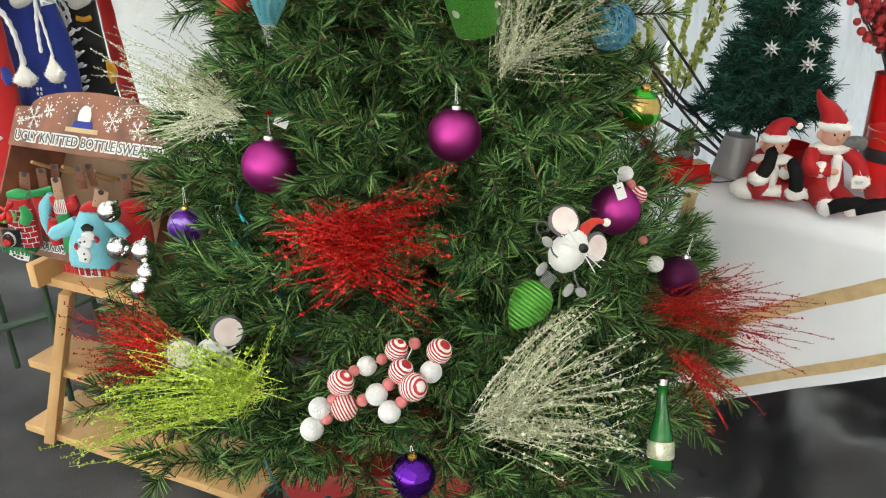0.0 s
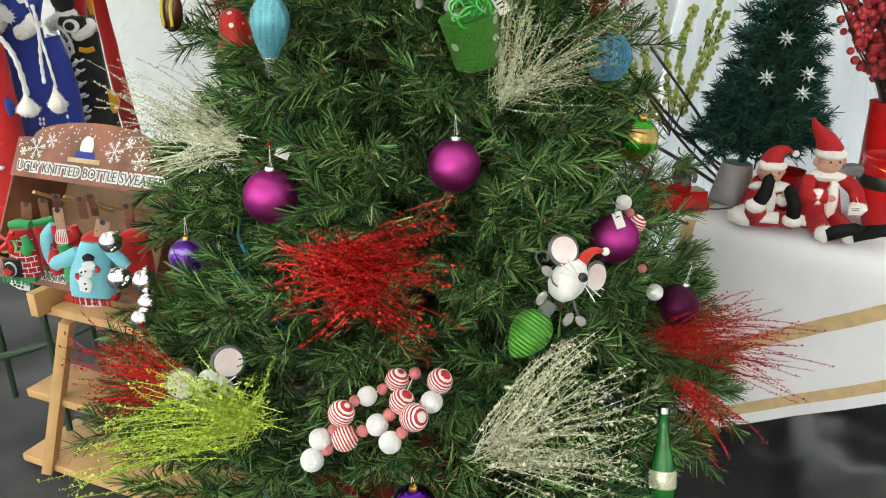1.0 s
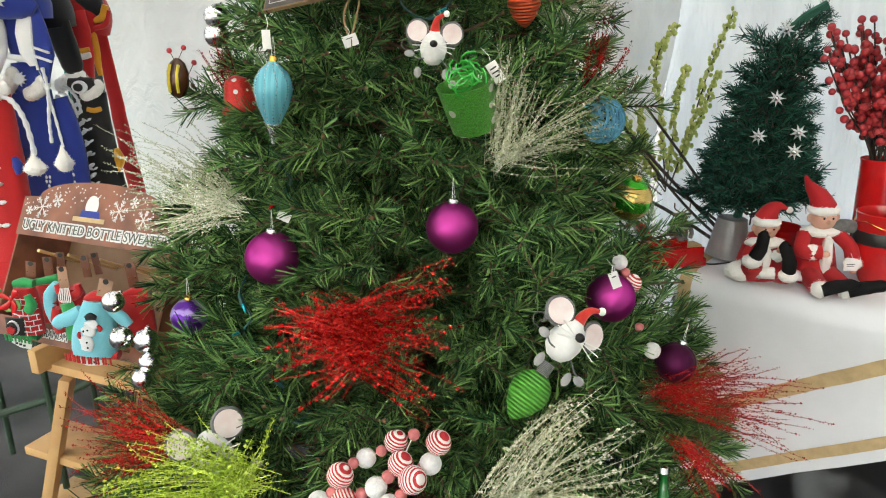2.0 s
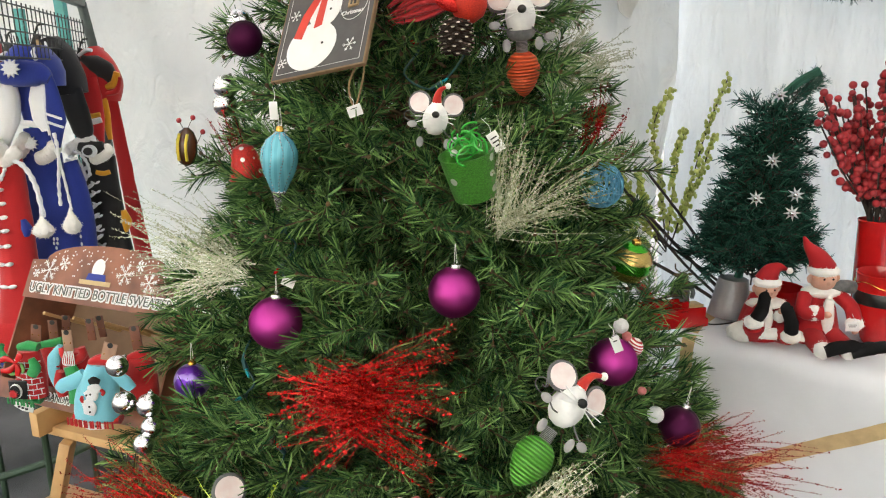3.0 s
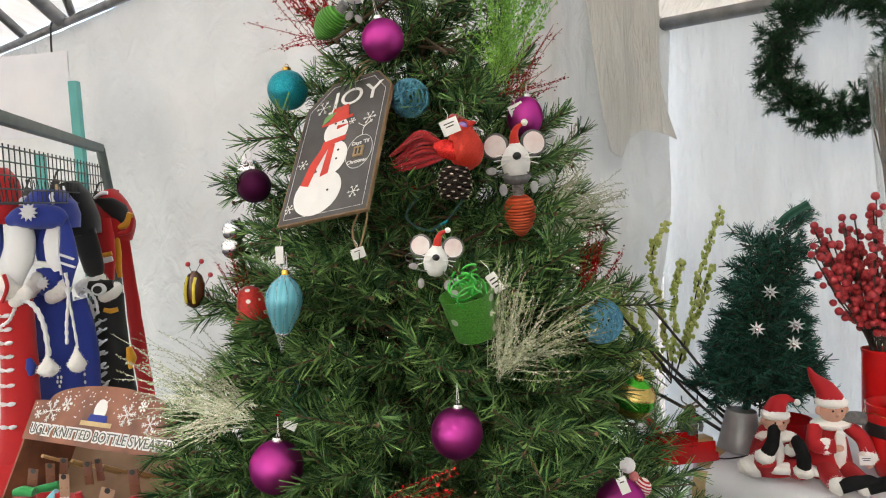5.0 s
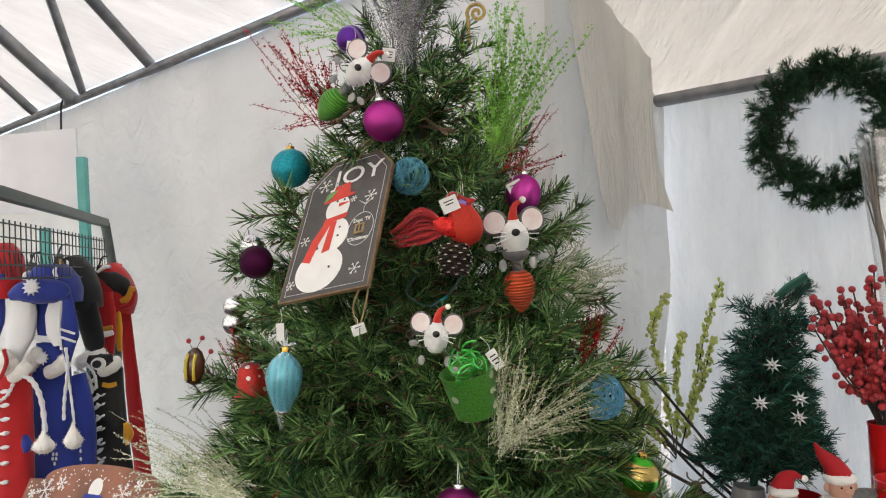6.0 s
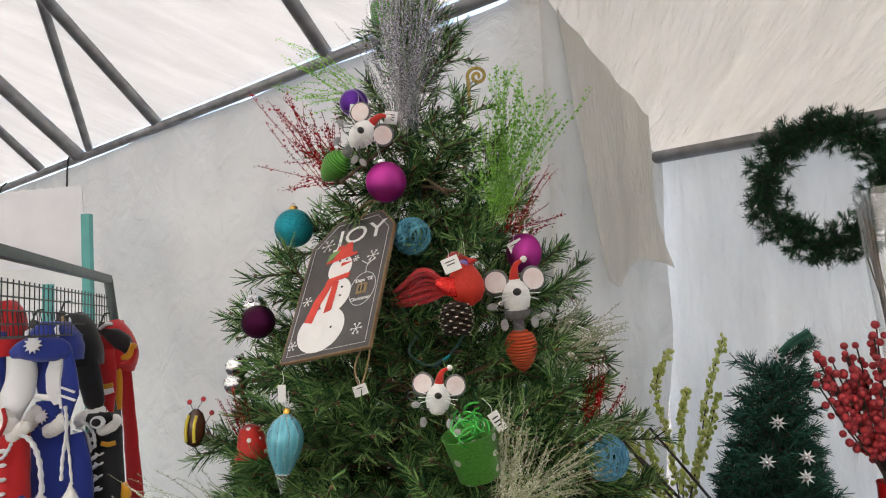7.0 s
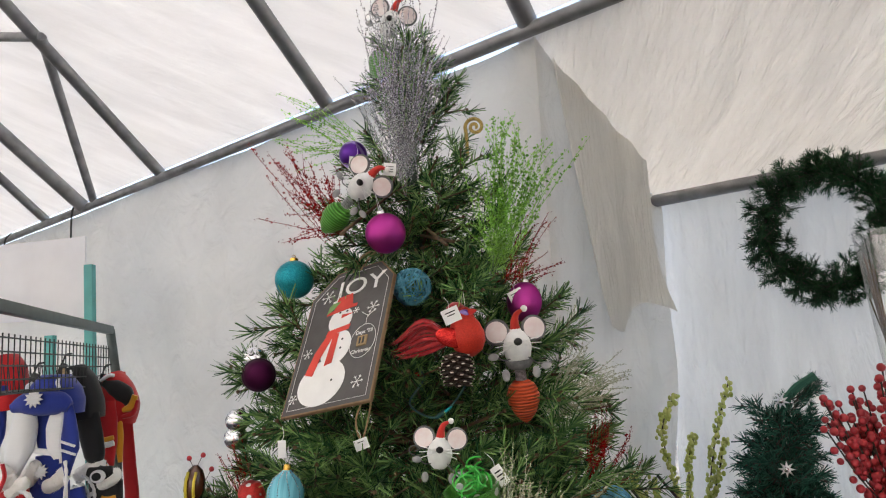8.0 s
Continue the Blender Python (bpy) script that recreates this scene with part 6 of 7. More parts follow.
bud_stem(75, (0.65, 2.1, 0.95), (0.655, 2.2, 1.12), (0.64, 2.25, 1.3), (0.69, 2.25, 1.41))
bud_stem(85, (0.66, 2.1, 0.95), (0.74, 2.2, 1.1), (0.8, 2.25, 1.28), (0.857, 2.25, 1.44))
bud_stem(70, (0.66, 2.1, 0.95), (0.73, 2.2, 1.05), (0.78, 2.22, 1.15), (0.825, 2.25, 1.27))
bud_stem(70, (0.65, 2.1, 0.94), (0.69, 2.2, 1.06), (0.71, 2.25, 1.2), (0.735, 2.25, 1.285))
bud_stem(70, (0.65, 2.1, 0.94), (0.58, 2.18, 1.04), (0.55, 2.2, 1.12), (0.52, 2.2, 1.2))
bud_stem(70, (0.64, 2.1, 0.93), (0.56, 2.15, 1.0), (0.48, 2.2, 1.1), (0.46, 2.2, 1.22))
bud_stem(60, (0.65, 2.1, 0.95), (0.62, 2.18, 1.02), (0.6, 2.2, 1.1), (0.585, 2.2, 1.17))
bud_stem(60, (0.62, 2.1, 0.93), (0.56, 2.15, 0.97), (0.5, 2.18, 1.04), (0.45, 2.2, 1.12))

# ---- wreath and wrapped twigs on the annex wall ----
wr = thing("wreath", W(0, 0, 0), "dark green artificial pine wreath hanging on the tube", "wreath")
wc = Vector((1.145, 2.13, 1.875))
wr.matrix_world = Matrix.Translation(wc) @ Matrix(((0.84, 0, -0.54, 0), (-0.54, 0, -0.84, 0), (0, 1, 0, 0), (0, 0, 0, 1)))
part("hoop", G().tube([(0.158 * math.cos(a), 0.17 * math.sin(a), 0) for a in (2 * math.pi * i / 40 for i in range(41))], 0.012, 8), M["wreath_needle"], wr)
WR = [spray_mesh("branch", 0.09, 2, 0.027, 0.0024, 700, 0.0018, [M["wreath_needle"], M["stick"]]) for _ in range(5)]
for i in range(190):
    a = i * 2.399963
    k = rnd.uniform(-1, 1)
    b = new("branch", rnd.choice(WR))
    b.parent = wr
    b.location = Vector((0.158 * math.cos(a), 0.17 * math.sin(a), rnd.uniform(-0.015, 0.025)))
    b.scale = (0.72,) * 3
    b.rotation_euler = (rnd.uniform(-1, 1), rnd.uniform(-1.0, 0.25), a + rnd.choice((0.5, -0.5, 1.2, 2.2, 2.7)) + k * 0.4)
part("hook", G().tube(curve3([(0, 0.2, -0.01), (0.0, 0.23, -0.03), (0.01, 0.2, -0.2)], 5), 0.002, 5), M["grid_wire"], wr)
M["film"] = bpy.data.materials.new("clear_film")
M["film"].use_nodes = True
ft = M["film"].node_tree
ft.nodes.remove(ft.nodes["Principled BSDF"])
fa, fb_, fm = (ft.nodes.new("ShaderNode" + k) for k in ("BsdfTransparent", "BsdfGlossy", "MixShader"))
fb_.inputs["Roughness"].default_value, fm.inputs[0].default_value = 0.15, 0.22
ft.links.new(fa.outputs[0], fm.inputs[1])
ft.links.new(fb_.outputs[0], fm.inputs[2])
ft.links.new(fm.outputs[0], ft.nodes["Material Output"].inputs[0])
wt = thing("wrapped_twigs", (1.2, 1.88, TABLE_Z), "tall brown curly twigs wrapped in clear film", "twigs")
for i in range(22):
    a = rnd.uniform(0, 6.28)
    part("twig", G().tube(curve3([(0.012 * math.cos(a), 0.012 * math.sin(a), 0.003), (0.02 * math.cos(a) - 0.01, 0.02 * math.sin(a), 0.35), (0.03 * math.cos(a + 0.5) - 0.01, 0.03 * math.sin(a), 0.65), (0.05 * math.cos(a + 1) - 0.02, 0.045 * math.sin(a), rnd.uniform(0.85, 1.0))], 6), 0.0022, 5), M["twig"], wt)
part("film", G().grid(lambda s, t: Vector(((0.03 + 0.05 * t + 0.006 * math.sin(9 * s * 6.28)) * math.cos(s * 6.28) - 0.02 * t, (0.03 + 0.05 * t) * math.sin(s * 6.28), 0.3 + 0.74 * t)), 48, 10), M["film"], wt, "clear crinkled plastic film")

# ---- hat rack ----
rk = thing("hat_rack", (0, 0, 0), "dark steel rack with wire basket hung with knitted hats", "rack")
A, B = Vector((-1.27, 2.72, 1.73)), Vector((-0.84, 0.857, 1.73))
AB = (B - A).normalized()
SIDE = Vector((AB.y, -AB.x, 0))
part("top_bar", G().box(((B - A).length, 0.03, 0.03), Matrix.Translation((A + B) / 2) @ AB.to_track_quat("X", "Z").to_matrix().to_4x4(), 0.004), M["rack"], rk)
part("post", G().tube([A, A + Vector((0.025, 0, -0.17)), A + Vector((0.06, 0, -1.728))], 0.017, 10), M["rack"], rk)
part("post", G().tube([B, B + Vector((0, 0, -1.728))], 0.017, 10), M["rack"], rk)
for dx in (-0.25, 0.25):
    part("foot_bar", G().tube([A + Vector((0.06, 0, -1.71)), A + Vector((0.06 + dx, 0, -1.71))], 0.014, 8), M["rack"], rk)
L = (B - A).length
for k in range(5):
    z = 1.66 - 0.033 * k
    part("wire", G().tube([A + AB * 0.02 + Vector((0, 0, z - 1.73)), B + Vector((0, 0, z - 1.73))], 0.0022, 5), M["grid_wire"], rk)
for k in range(4):
    off = SIDE * (0.04 * (k + 1))
    part("wire", G().tube([A + AB * 0.02 + off + Vector((0, 0, -0.2)), B + off + Vector((0, 0, -0.2))], 0.0022, 5), M["grid_wire"], rk)
for k in range(48):
    p = A + AB * (0.02 + (L - 0.03) * k / 47)
    part("wire", G().tube([p + Vector((0, 0, -0.06)), p + Vector((0, 0, -0.2)), p + SIDE * 0.16 + Vector((0, 0, -0.2)), p + SIDE * 0.17 + Vector((0, 0, -0.12))], 0.0018, 4), M["grid_wire"], rk)
gp = thing("grid_panel", (0, 0, 0), "black wire grid panel behind the stockings", "grid panel")
for k in range(9):
    p = A + AB * (0.03 + 0.035 * k)
    part("wire", G().tube([p + Vector((0, 0, -0.2)), p + Vector((0, 0, -0.72))], 0.002, 4), M["grid_wire"], gp)
for k in range(13):
    part("wire", G().tube([A + Vector((0, 0, -0.23 - 0.04 * k)), A + AB * 0.32 + Vector((0, 0, -0.23 - 0.04 * k))], 0.002, 4), M["grid_wire"], gp)

fr = thing("framed_board", (0, 0, 0), "white panel in a teal painted wooden frame", "board")
for p, q in (((-1.66, 3.02, 0.0), (-1.66, 3.02, 1.74)), ((-1.42, 2.96, 0.0), (-1.47, 2.96, 2.02))):
    part("frame_post", G().tube([p, q], 0.024, 4), M["teal_board"], fr)
part("frame_rail", G().tube([(-1.66, 3.02, 0.3), (-1.42, 2.96, 0.3)], 0.02, 4), M["teal_board"], fr)
part("panel", G().box((0.5, 0.008, 0.34), pose(-1.75, 3.06, 1.98, 0, 0, -14), 0.002), M["cloth"], fr)
for uu, zz in ((-3.95, 0.44), (-4.93, 0.2)):
    p = W(uu, EAVE_N - 0.09, EAVE_Z)
    tagged(part("hanging_cord", G().tube(curve3([p + Vector((0.04, 0, 0.02)), p + Vector((0.0, 0, -0.03)), p + Vector((0, 0, -zz))], 5), 0.005, 5), M["grid_wire"]), "thin dark cord hanging from the eave tube", "cord")


def blob_leaf(r):
    pts = []
    for k in range(22):
        a = 2 * math.pi * k / 22 + math.pi / 2
        rr = r * (1.0 if k % 2 == 0 else 0.62)
        pts.append((rr * math.cos(a), rr * math.sin(a)))
    return pts


def plate(name, outline, m, material, parent, thick=0.004):
    n = len(outline)
    g = G()
    g.add([m @ Vector((x, 0, y)) for x, y in outline] + [m @ Vector((x * 0.94, -thick, y * 0.94)) for x, y in outline],
          [tuple(range(n)), tuple(range(2 * n - 1, n - 1, -1))] + [((i + 1) % n, i, n + i, n + (i + 1) % n) for i in range(n)])
    return part(name, g, M[material], parent)


def pad(name, path, widths, material, parent, thick=0.03, y=0.0, label=""):
    return part(name, G().padded(path, widths, thick, y), M[material], parent, label)


def braid(parent, path, r, y):
    run = curve3([(x, y, z) for x, z in path], 10)
    b = part("braid", G().tube(run, [r * (1 + 0.22 * math.sin(i * 1.6)) for i in range(len(run))], 7), M["knit_white"], parent)
    return b


def pompom(parent, at, r, h):
    g = G()
    tuft(g, at, (r, r * 0.8, h), 60, 0, 0.7)
    return part("pompom", g, M["fur"], parent)


def fur_cuff(parent, path, r, y, label="white fluffy fur cuff"):
    """A roll of white fur along a path."""
    g = G()
    for i, p in enumerate(curve3([(x, y, z) for x, z in path], 3)):
        tuft(g, p, (r * (0.95 + 0.1 * math.sin(i * 2.1)), r * 0.8, r), 22, 0)
    return tagged(part("cuff", g, M["fur"], parent, label), kind="stuff")


def laces(parent, path, y, n, w, lean=0.5):
    """Pairs of leaf shaped knitted lace stitches down a path."""
    run = curve3([(x, y, z) for x, z in path], 12)
    for i in range(n):
        p = run[int(i / (n - 1) * (len(run) - 1))]
        for sx in (-1, 1):
            part("lace", G().tube([p + Vector((sx * w * q, -0.004 * math.sin(3.1 * q), w * lean * q)) for q in (0, 0.3, 0.6, 0.85, 1.0)], [w * 0.13, w * 0.24, w * 0.27, w * 0.2, w * 0.05], 7), M["knit_white"], parent)


def hat(at, label):
    return thing("knit_hat", at, label, "hat", "knitted hats on the rack")


def skate_stocking(at, label):
    return thing("stocking", at, label, "stocking", "stockings on the rack")


def clip_hook(parent, x, z):
    part("hook", G().box((0.022, 0.012, 0.05), pose(x, 0.0, z, 0, 22, 0), 0.004).tube(curve3([(x, 0, z + 0.02), (x + 0.012, 0.002, z + 0.05), (x + 0.022, 0.02, z + 0.055)], 4), 0.003, 6), M["black"], parent)


h = hat((-1.227, 2.25, 1.5), "blue knitted trapper hat with white fleece lining and braids")
pad("crown", [(0.000, 0.072), (-0.002, 0.035), (-0.004, -0.004), (-0.004, -0.049)], [0.063, 0.148, 0.176, 0.169], "knit_blue", h, 0.15, 0.02)
for x0, x1 in ((-0.053, 0.000, 0.026), (-0.056, 0.000, 0.049)), ((0.046, 0.000, 0.026), (0.028, 0.000, 0.060)):
    part("crown_stripe", G().tube(curve3([Vector(x0) + Vector((0, -0.05, 0)), (Vector(x0) + Vector(x1)) / 2 + Vector((0, -0.045, 0.004)), Vector(x1) + Vector((0, -0.02, 0))], 4), 0.006, 6), M["knit_white"], h)
pad("visor", [(-0.095, -0.023), (-0.056, -0.011), (0.000, -0.011), (0.053, -0.014), (0.081, -0.028)], [0.028, 0.063, 0.078, 0.067, 0.032], "knit_blue", h, 0.05, -0.055)
plate("badge", blob_leaf(0.030), pose(-0.014, -0.082,  0.004, -6, 0, 0), "knit_white", h)
pad("inner_panel", [(0.004, -0.042), (0.007, -0.092), (0.011, -0.159)], [0.106, 0.109, 0.092], "knit_blue", h, 0.02, -0.012)
pad("lining", [(-0.067, -0.014), (-0.063, -0.070), (-0.078, -0.141), (-0.095, -0.222)], [0.049, 0.081, 0.092, 0.039], "knit_white", h, 0.04, -0.04, "white fleece lining of the ear flap")
pad("lining", [(0.046, -0.042), (0.039, -0.092), (0.035, -0.141), (0.039, -0.180)], [0.063, 0.078, 0.063, 0.025], "knit_white", h, 0.034, -0.036, "white fleece lining of the ear flap")
pad("lining", [(-0.039, -0.152), (0.000, -0.159), (0.046, -0.166)], [0.016, 0.019, 0.016], "knit_white", h, 0.026, -0.03)
f = pad("ear_flap", [(0.072, -0.018), (0.081, -0.079), (0.079, -0.150), (0.074, -0.229)], [0.025, 0.042, 0.063, 0.014], "knit_blue", h, 0.034, -0.05)
for x, z in [(0.081, -0.134), (0.083, -0.159)]:
    part("stripe", G().box((0.053, 0.008, 0.007), pose(x, -0.068, z, 0, 20, 0), 0.002), M["knit_white"], f)
part("piping", G().tube(curve3([(0.063, -0.066, -0.053), (0.060, -0.070, -0.123), (0.063, -0.066, -0.190)], 6), 0.004, 6), M["knit_white"], f)
b = braid(h, [(0.076, -0.183), (0.081, -0.247), (0.069, -0.335), (0.065, -0.402)], 0.005, -0.066)
b = braid(h, [(-0.063, -0.250), (-0.018, -0.278), (0.009, -0.338), (0.019, -0.433)], 0.0075, -0.085)
pompom(b, (0.016, -0.090, -0.469), 0.033, 0.026)
b = braid(h, [(0.072, -0.229), (0.085, -0.317), (0.095, -0.416)], 0.004, -0.062)
pompom(b, (0.097, -0.075, -0.458), 0.028, 0.030)
clip_hook(h, -0.063,  0.056)
t = skate_stocking((-1.247, 2.3, 1.267), "blue knitted stocking with white fur cuff and leaf badge")
pad("leg", [(-0.016, -0.018), (-0.023, -0.126), (-0.016, -0.252), (-0.002, -0.378), (0.013, -0.486)], [0.133, 0.148, 0.166, 0.166, 0.151], "knit_blue", t, 0.07, 0.0)
pad("leg", [(0.045, -0.054), (0.067, -0.162), (0.070, -0.270), (0.067, -0.378)], [0.072, 0.079, 0.083, 0.079], "knit_blue", t, 0.05, 0.03)
pad("tongue", [(-0.005, 0.061), (-0.002, 0.022), (0.002, -0.025)], [0.072, 0.086, 0.061], "knit_blue", t, 0.03, -0.03)
plate("badge", blob_leaf(0.025), pose(-0.013, -0.052,  0.014, -6, 0, 0), "knit_white", t)
fur_cuff(t, [(-0.070, -0.018), (-0.052, 0.000), (-0.034, 0.025)], 0.025, -0.04)
fur_cuff(t, [(0.005, -0.032), (0.027, -0.022), (0.049, 0.000)], 0.023, -0.035)
for x, z in [(0.009, -0.288), (0.020, -0.288), (0.007, -0.302), (0.018, -0.302), (0.013, -0.317), (0.095, -0.281), (0.095, -0.306)]:
    part("stitch", G().ball((x, -0.04, z), (0.004, 0.003, 0.006), 8, 6), M["knit_white"], t)
t = skate_stocking((-1.326, 2.2, 1.283), "red skate stocking with white laces and fur cuff")
pad("leg", [(0.003, -0.045), (0.007, -0.172), (0.003, -0.310), (-0.007, -0.465), (-0.045, -0.586)], [0.110, 0.107, 0.114, 0.124, 0.103], "knit_red", t, 0.07, 0.0)
pad("foot", [(-0.103, -0.620), (-0.034, -0.603), (0.034, -0.586)], [0.121, 0.134, 0.114], "knit_red", t, 0.07, -0.01)
pad("toe_band", [(-0.086, -0.686), (-0.024, -0.672), (0.038, -0.655)], [0.045, 0.055, 0.045], "knit_blue", t, 0.075, -0.012)
pad("sole", [(-0.052, -0.700), (-0.017, -0.758), (-0.007, -0.810)], [0.086, 0.076, 0.062], "knit_yellow", t, 0.05, -0.005)
pad("patch", [(0.045, -0.224), (0.052, -0.252), (0.052, -0.276)], [0.014, 0.034, 0.014], "knit_blue", t, 0.05, -0.02)
fur_cuff(t, [(-0.034, 0.017), (-0.007, 0.010), (0.017, -0.017)], 0.028, -0.03)
fur_cuff(t, [(0.024, -0.045), (0.045, -0.031), (0.059, -0.024)], 0.021, -0.03)
part("cuff_edge", G().tube(curve3([(0.014, -0.060, 0.038), (0.024, -0.065, 0.000), (0.003, -0.060, -0.045)], 5), 0.006, 6), M["knit_red"], t)
laces(t, [(-0.010, -0.090), (-0.010, -0.190), (-0.014, -0.293), (-0.017, -0.431)], -0.042, 8, 0.026, 0.15)
braid(t, [(0.034, -0.065), (0.014, -0.100), (-0.017, -0.121)], 0.005, -0.05)
h = hat((-1.227, 2.4, 1.476), "black knitted hat with tan and white stripes")
pad("crown", [(-0.024, 0.116), (-0.006, 0.066), (0.013, -0.004), (0.021, -0.056)], [0.064, 0.113, 0.124, 0.113], "knit_black", h, 0.12, 0.02)
for dx, m, w in ((0.0, "jute", 0.009), (0.022, "knit_white", 0.006)):
    part("crown_stripe", G().tube(curve3([Vector((-0.036, -0.020, 0.109)) + Vector((dx, 0, 0)), Vector((-0.021, -0.042, 0.086)) + Vector((dx, 0, 0)), Vector((-0.013, -0.050, 0.045)) + Vector((dx, 0, 0))], 5), w, 7), M[m], h)
plate("badge", disc(0, 0, 0.017, 0.024, 12), pose(0.015, -0.05,  0.008, -6, 0, 20), "knit_white", h)
plate("badge", disc(0, 0, 0.009, 0.015, 10), pose(0.015, -0.056,  0.008, -6, 0, 20), "knit_black", h)
pad("ear_flap", [(0.039, -0.038), (0.051, -0.103), (0.066, -0.169), (0.069, -0.199)], [0.075, 0.079, 0.068, 0.034], "knit_black", h, 0.04, -0.01)
clip_hook(h, -0.054,  0.109)
t = skate_stocking((-1.145, 2.42, 1.229), "black skate stocking with white laces and fur cuff")
pad("leg", [(0.006, -0.008), (0.006, -0.113), (0.013, -0.246), (0.025, -0.378), (0.040, -0.492)], [0.110, 0.117, 0.125, 0.129, 0.132], "knit_black", t, 0.06, 0.0)
fur_cuff(t, [(-0.066, 0.019), (-0.036, 0.034), (-0.002, 0.045)], 0.023, -0.03)
fur_cuff(t, [(0.013, -0.011), (0.040, 0.000), (0.055, 0.015)], 0.021, -0.036)
pad("tongue", [(-0.032, 0.030), (0.009, 0.019), (0.051, 0.030)], [0.026, 0.057, 0.030], "knit_black", t, 0.03, -0.045)
plate("badge", disc(0, 0, 0.026, 0.021, 14), pose(0.011, -0.066,  0.015, -6, 0, 0), "knit_white", t)
plate("badge", disc(0, 0, 0.015, 0.013, 12), pose(0.009, -0.072,  0.015, -6, 0, 0), "knit_black", t)
pad("strap", [(0.006, -0.057), (0.028, -0.062), (0.051, -0.057)], [0.015, 0.017, 0.015], "knit_yellow", t, 0.02, -0.03)
laces(t, [(-0.036, -0.053), (-0.025, -0.132), (-0.021, -0.227), (-0.017, -0.322)], -0.036, 9, 0.025, 0.75)
laces(t, [(0.002, -0.095), (-0.002, -0.189), (-0.002, -0.303)], -0.034, 6, 0.015, 0.6)
for dx in (-0.012, 0.0, 0.016):
    braid(t, [(x + dx, z + dx) for x, z in [(-0.066, 0.000), (-0.044, -0.011), (-0.025, -0.042), (-0.021, -0.083)]], 0.005, -0.05)
pad("yellow_patch", [(0.070, -0.189), (0.074, -0.227), (0.066, -0.265)], [0.015, 0.038, 0.015], "knit_yellow", t, 0.05, -0.004)
h = hat((-1.15, 2.52, 1.469), "red and black knitted hat with white and yellow trim")
pad("crown", [(-0.026, 0.098), (-0.010, 0.049), (0.002, -0.010), (-0.010, -0.059)], [0.055, 0.106, 0.130, 0.126], "knit_red", h, 0.11, 0.02)
pad("crown_band", [(-0.037, 0.067), (0.000, 0.049), (0.033, 0.024), (0.053, -0.008)], [0.024, 0.059, 0.067, 0.031], "knit_black", h, 0.06, -0.02)
pad("crown_band", [(-0.045, 0.075), (-0.018, 0.091), (0.002, 0.091)], [0.010, 0.014, 0.012], "knit_white", h, 0.03, -0.03)
pad("brim", [(0.033, -0.028), (0.061, -0.016), (0.077, 0.020)], [0.018, 0.028, 0.020], "knit_yellow", h, 0.04, -0.03)
pad("brim", [(0.030, -0.051), (0.065, -0.039), (0.083, 0.004)], [0.014, 0.020, 0.012], "knit_red", h, 0.045, -0.026)
pad("ear_flap", [(-0.030, 0.004), (-0.026, -0.059), (-0.010, -0.138), (0.006, -0.209)], [0.091, 0.098, 0.067, 0.012], "knit_red", h, 0.04, -0.045)
pad("flap_stripe", [(-0.041, -0.114), (-0.014, -0.120), (0.018, -0.114)], [0.014, 0.016, 0.014], "knit_yellow", h, 0.02, -0.062)
pad("flap_stripe", [(-0.041, -0.132), (-0.012, -0.138), (0.020, -0.132)], [0.018, 0.020, 0.018], "knit_white", h, 0.02, -0.063)
pad("flap_edge", [(-0.030, -0.153), (-0.018, -0.185), (0.002, -0.220)], [0.008, 0.008, 0.008], "knit_yellow", h, 0.016, -0.06)
pad("ear_flap", [(0.014, -0.047), (0.018, -0.118), (0.022, -0.201)], [0.028, 0.030, 0.016], "knit_yellow", h, 0.03, -0.02)
clip_hook(h, -0.053,  0.075)
sc_ = thing("scarf", (-1.152, 2.6, 1.405), "long red knitted scarf hanging from the rack", "scarf")
pad("strip", [(-0.016, 0.166), (0.000, 0.000), (0.016, -0.203), (0.032, -0.406), (0.049, -0.568), (0.061, -0.730)], [0.018, 0.041, 0.049, 0.057, 0.061, 0.061], "knit_red", sc_, 0.03)
h = hat((-1.368, 2.3, 1.54), "red knitted hat with blue band")
pad("crown", [(-0.049, 0.097), (-0.038, 0.054), (-0.031, -0.009), (-0.027, -0.072)], [0.072, 0.119, 0.130, 0.108], "knit_red", h, 0.12, 0.0)
pad("band", [(-0.085, -0.014), (-0.041, -0.004), (0.002, 0.000)], [0.032, 0.040, 0.029], "knit_blue", h, 0.1, -0.03)
pad("ear_flap", [(-0.052, -0.072), (-0.049, -0.144), (-0.059, -0.216)], [0.072, 0.061, 0.025], "knit_blue", h, 0.04, -0.03)

# ---- bottle sweater display ----
XD = Vector((0.915, -0.404, 0)).normalized()
BK = Vector((0.404, 0.915, 0)).normalized()
UPV = (BK * math.sin(radians(28)) + Vector((0, 0, math.cos(radians(28))))).normalized()
OUTV = XD.cross(UPV)
BOX = Matrix.Translation((-1.116, 1.665, 0.718)) @ Matrix((XD, UPV, OUTV)).transposed().to_4x4() @ Matrix.Scale(0.93, 4)
bx = thing("display_carton", BOX, "printed cardboard display carton of knitted bottle sweaters", "display box")
BWID = 0.55
part("back_panel", G().box((BWID, 0.30, 0.006), pose(BWID / 2, 0.15, -0.17), 0.001), M["carton_in"], bx)
part("side_panel", G().box((0.006, 0.3, 0.17), pose(0.003, 0.15, -0.083), 0.001), M["carton"], bx)
part("side_panel", G().box((0.006, 0.3, 0.17), pose(BWID - 0.003, 0.15, -0.083), 0.001), M["carton"], bx)
part("bottom_panel", G().box((BWID, 0.006, 0.17), pose(BWID / 2, 0.003, -0.083), 0.001), M["carton_in"], bx)
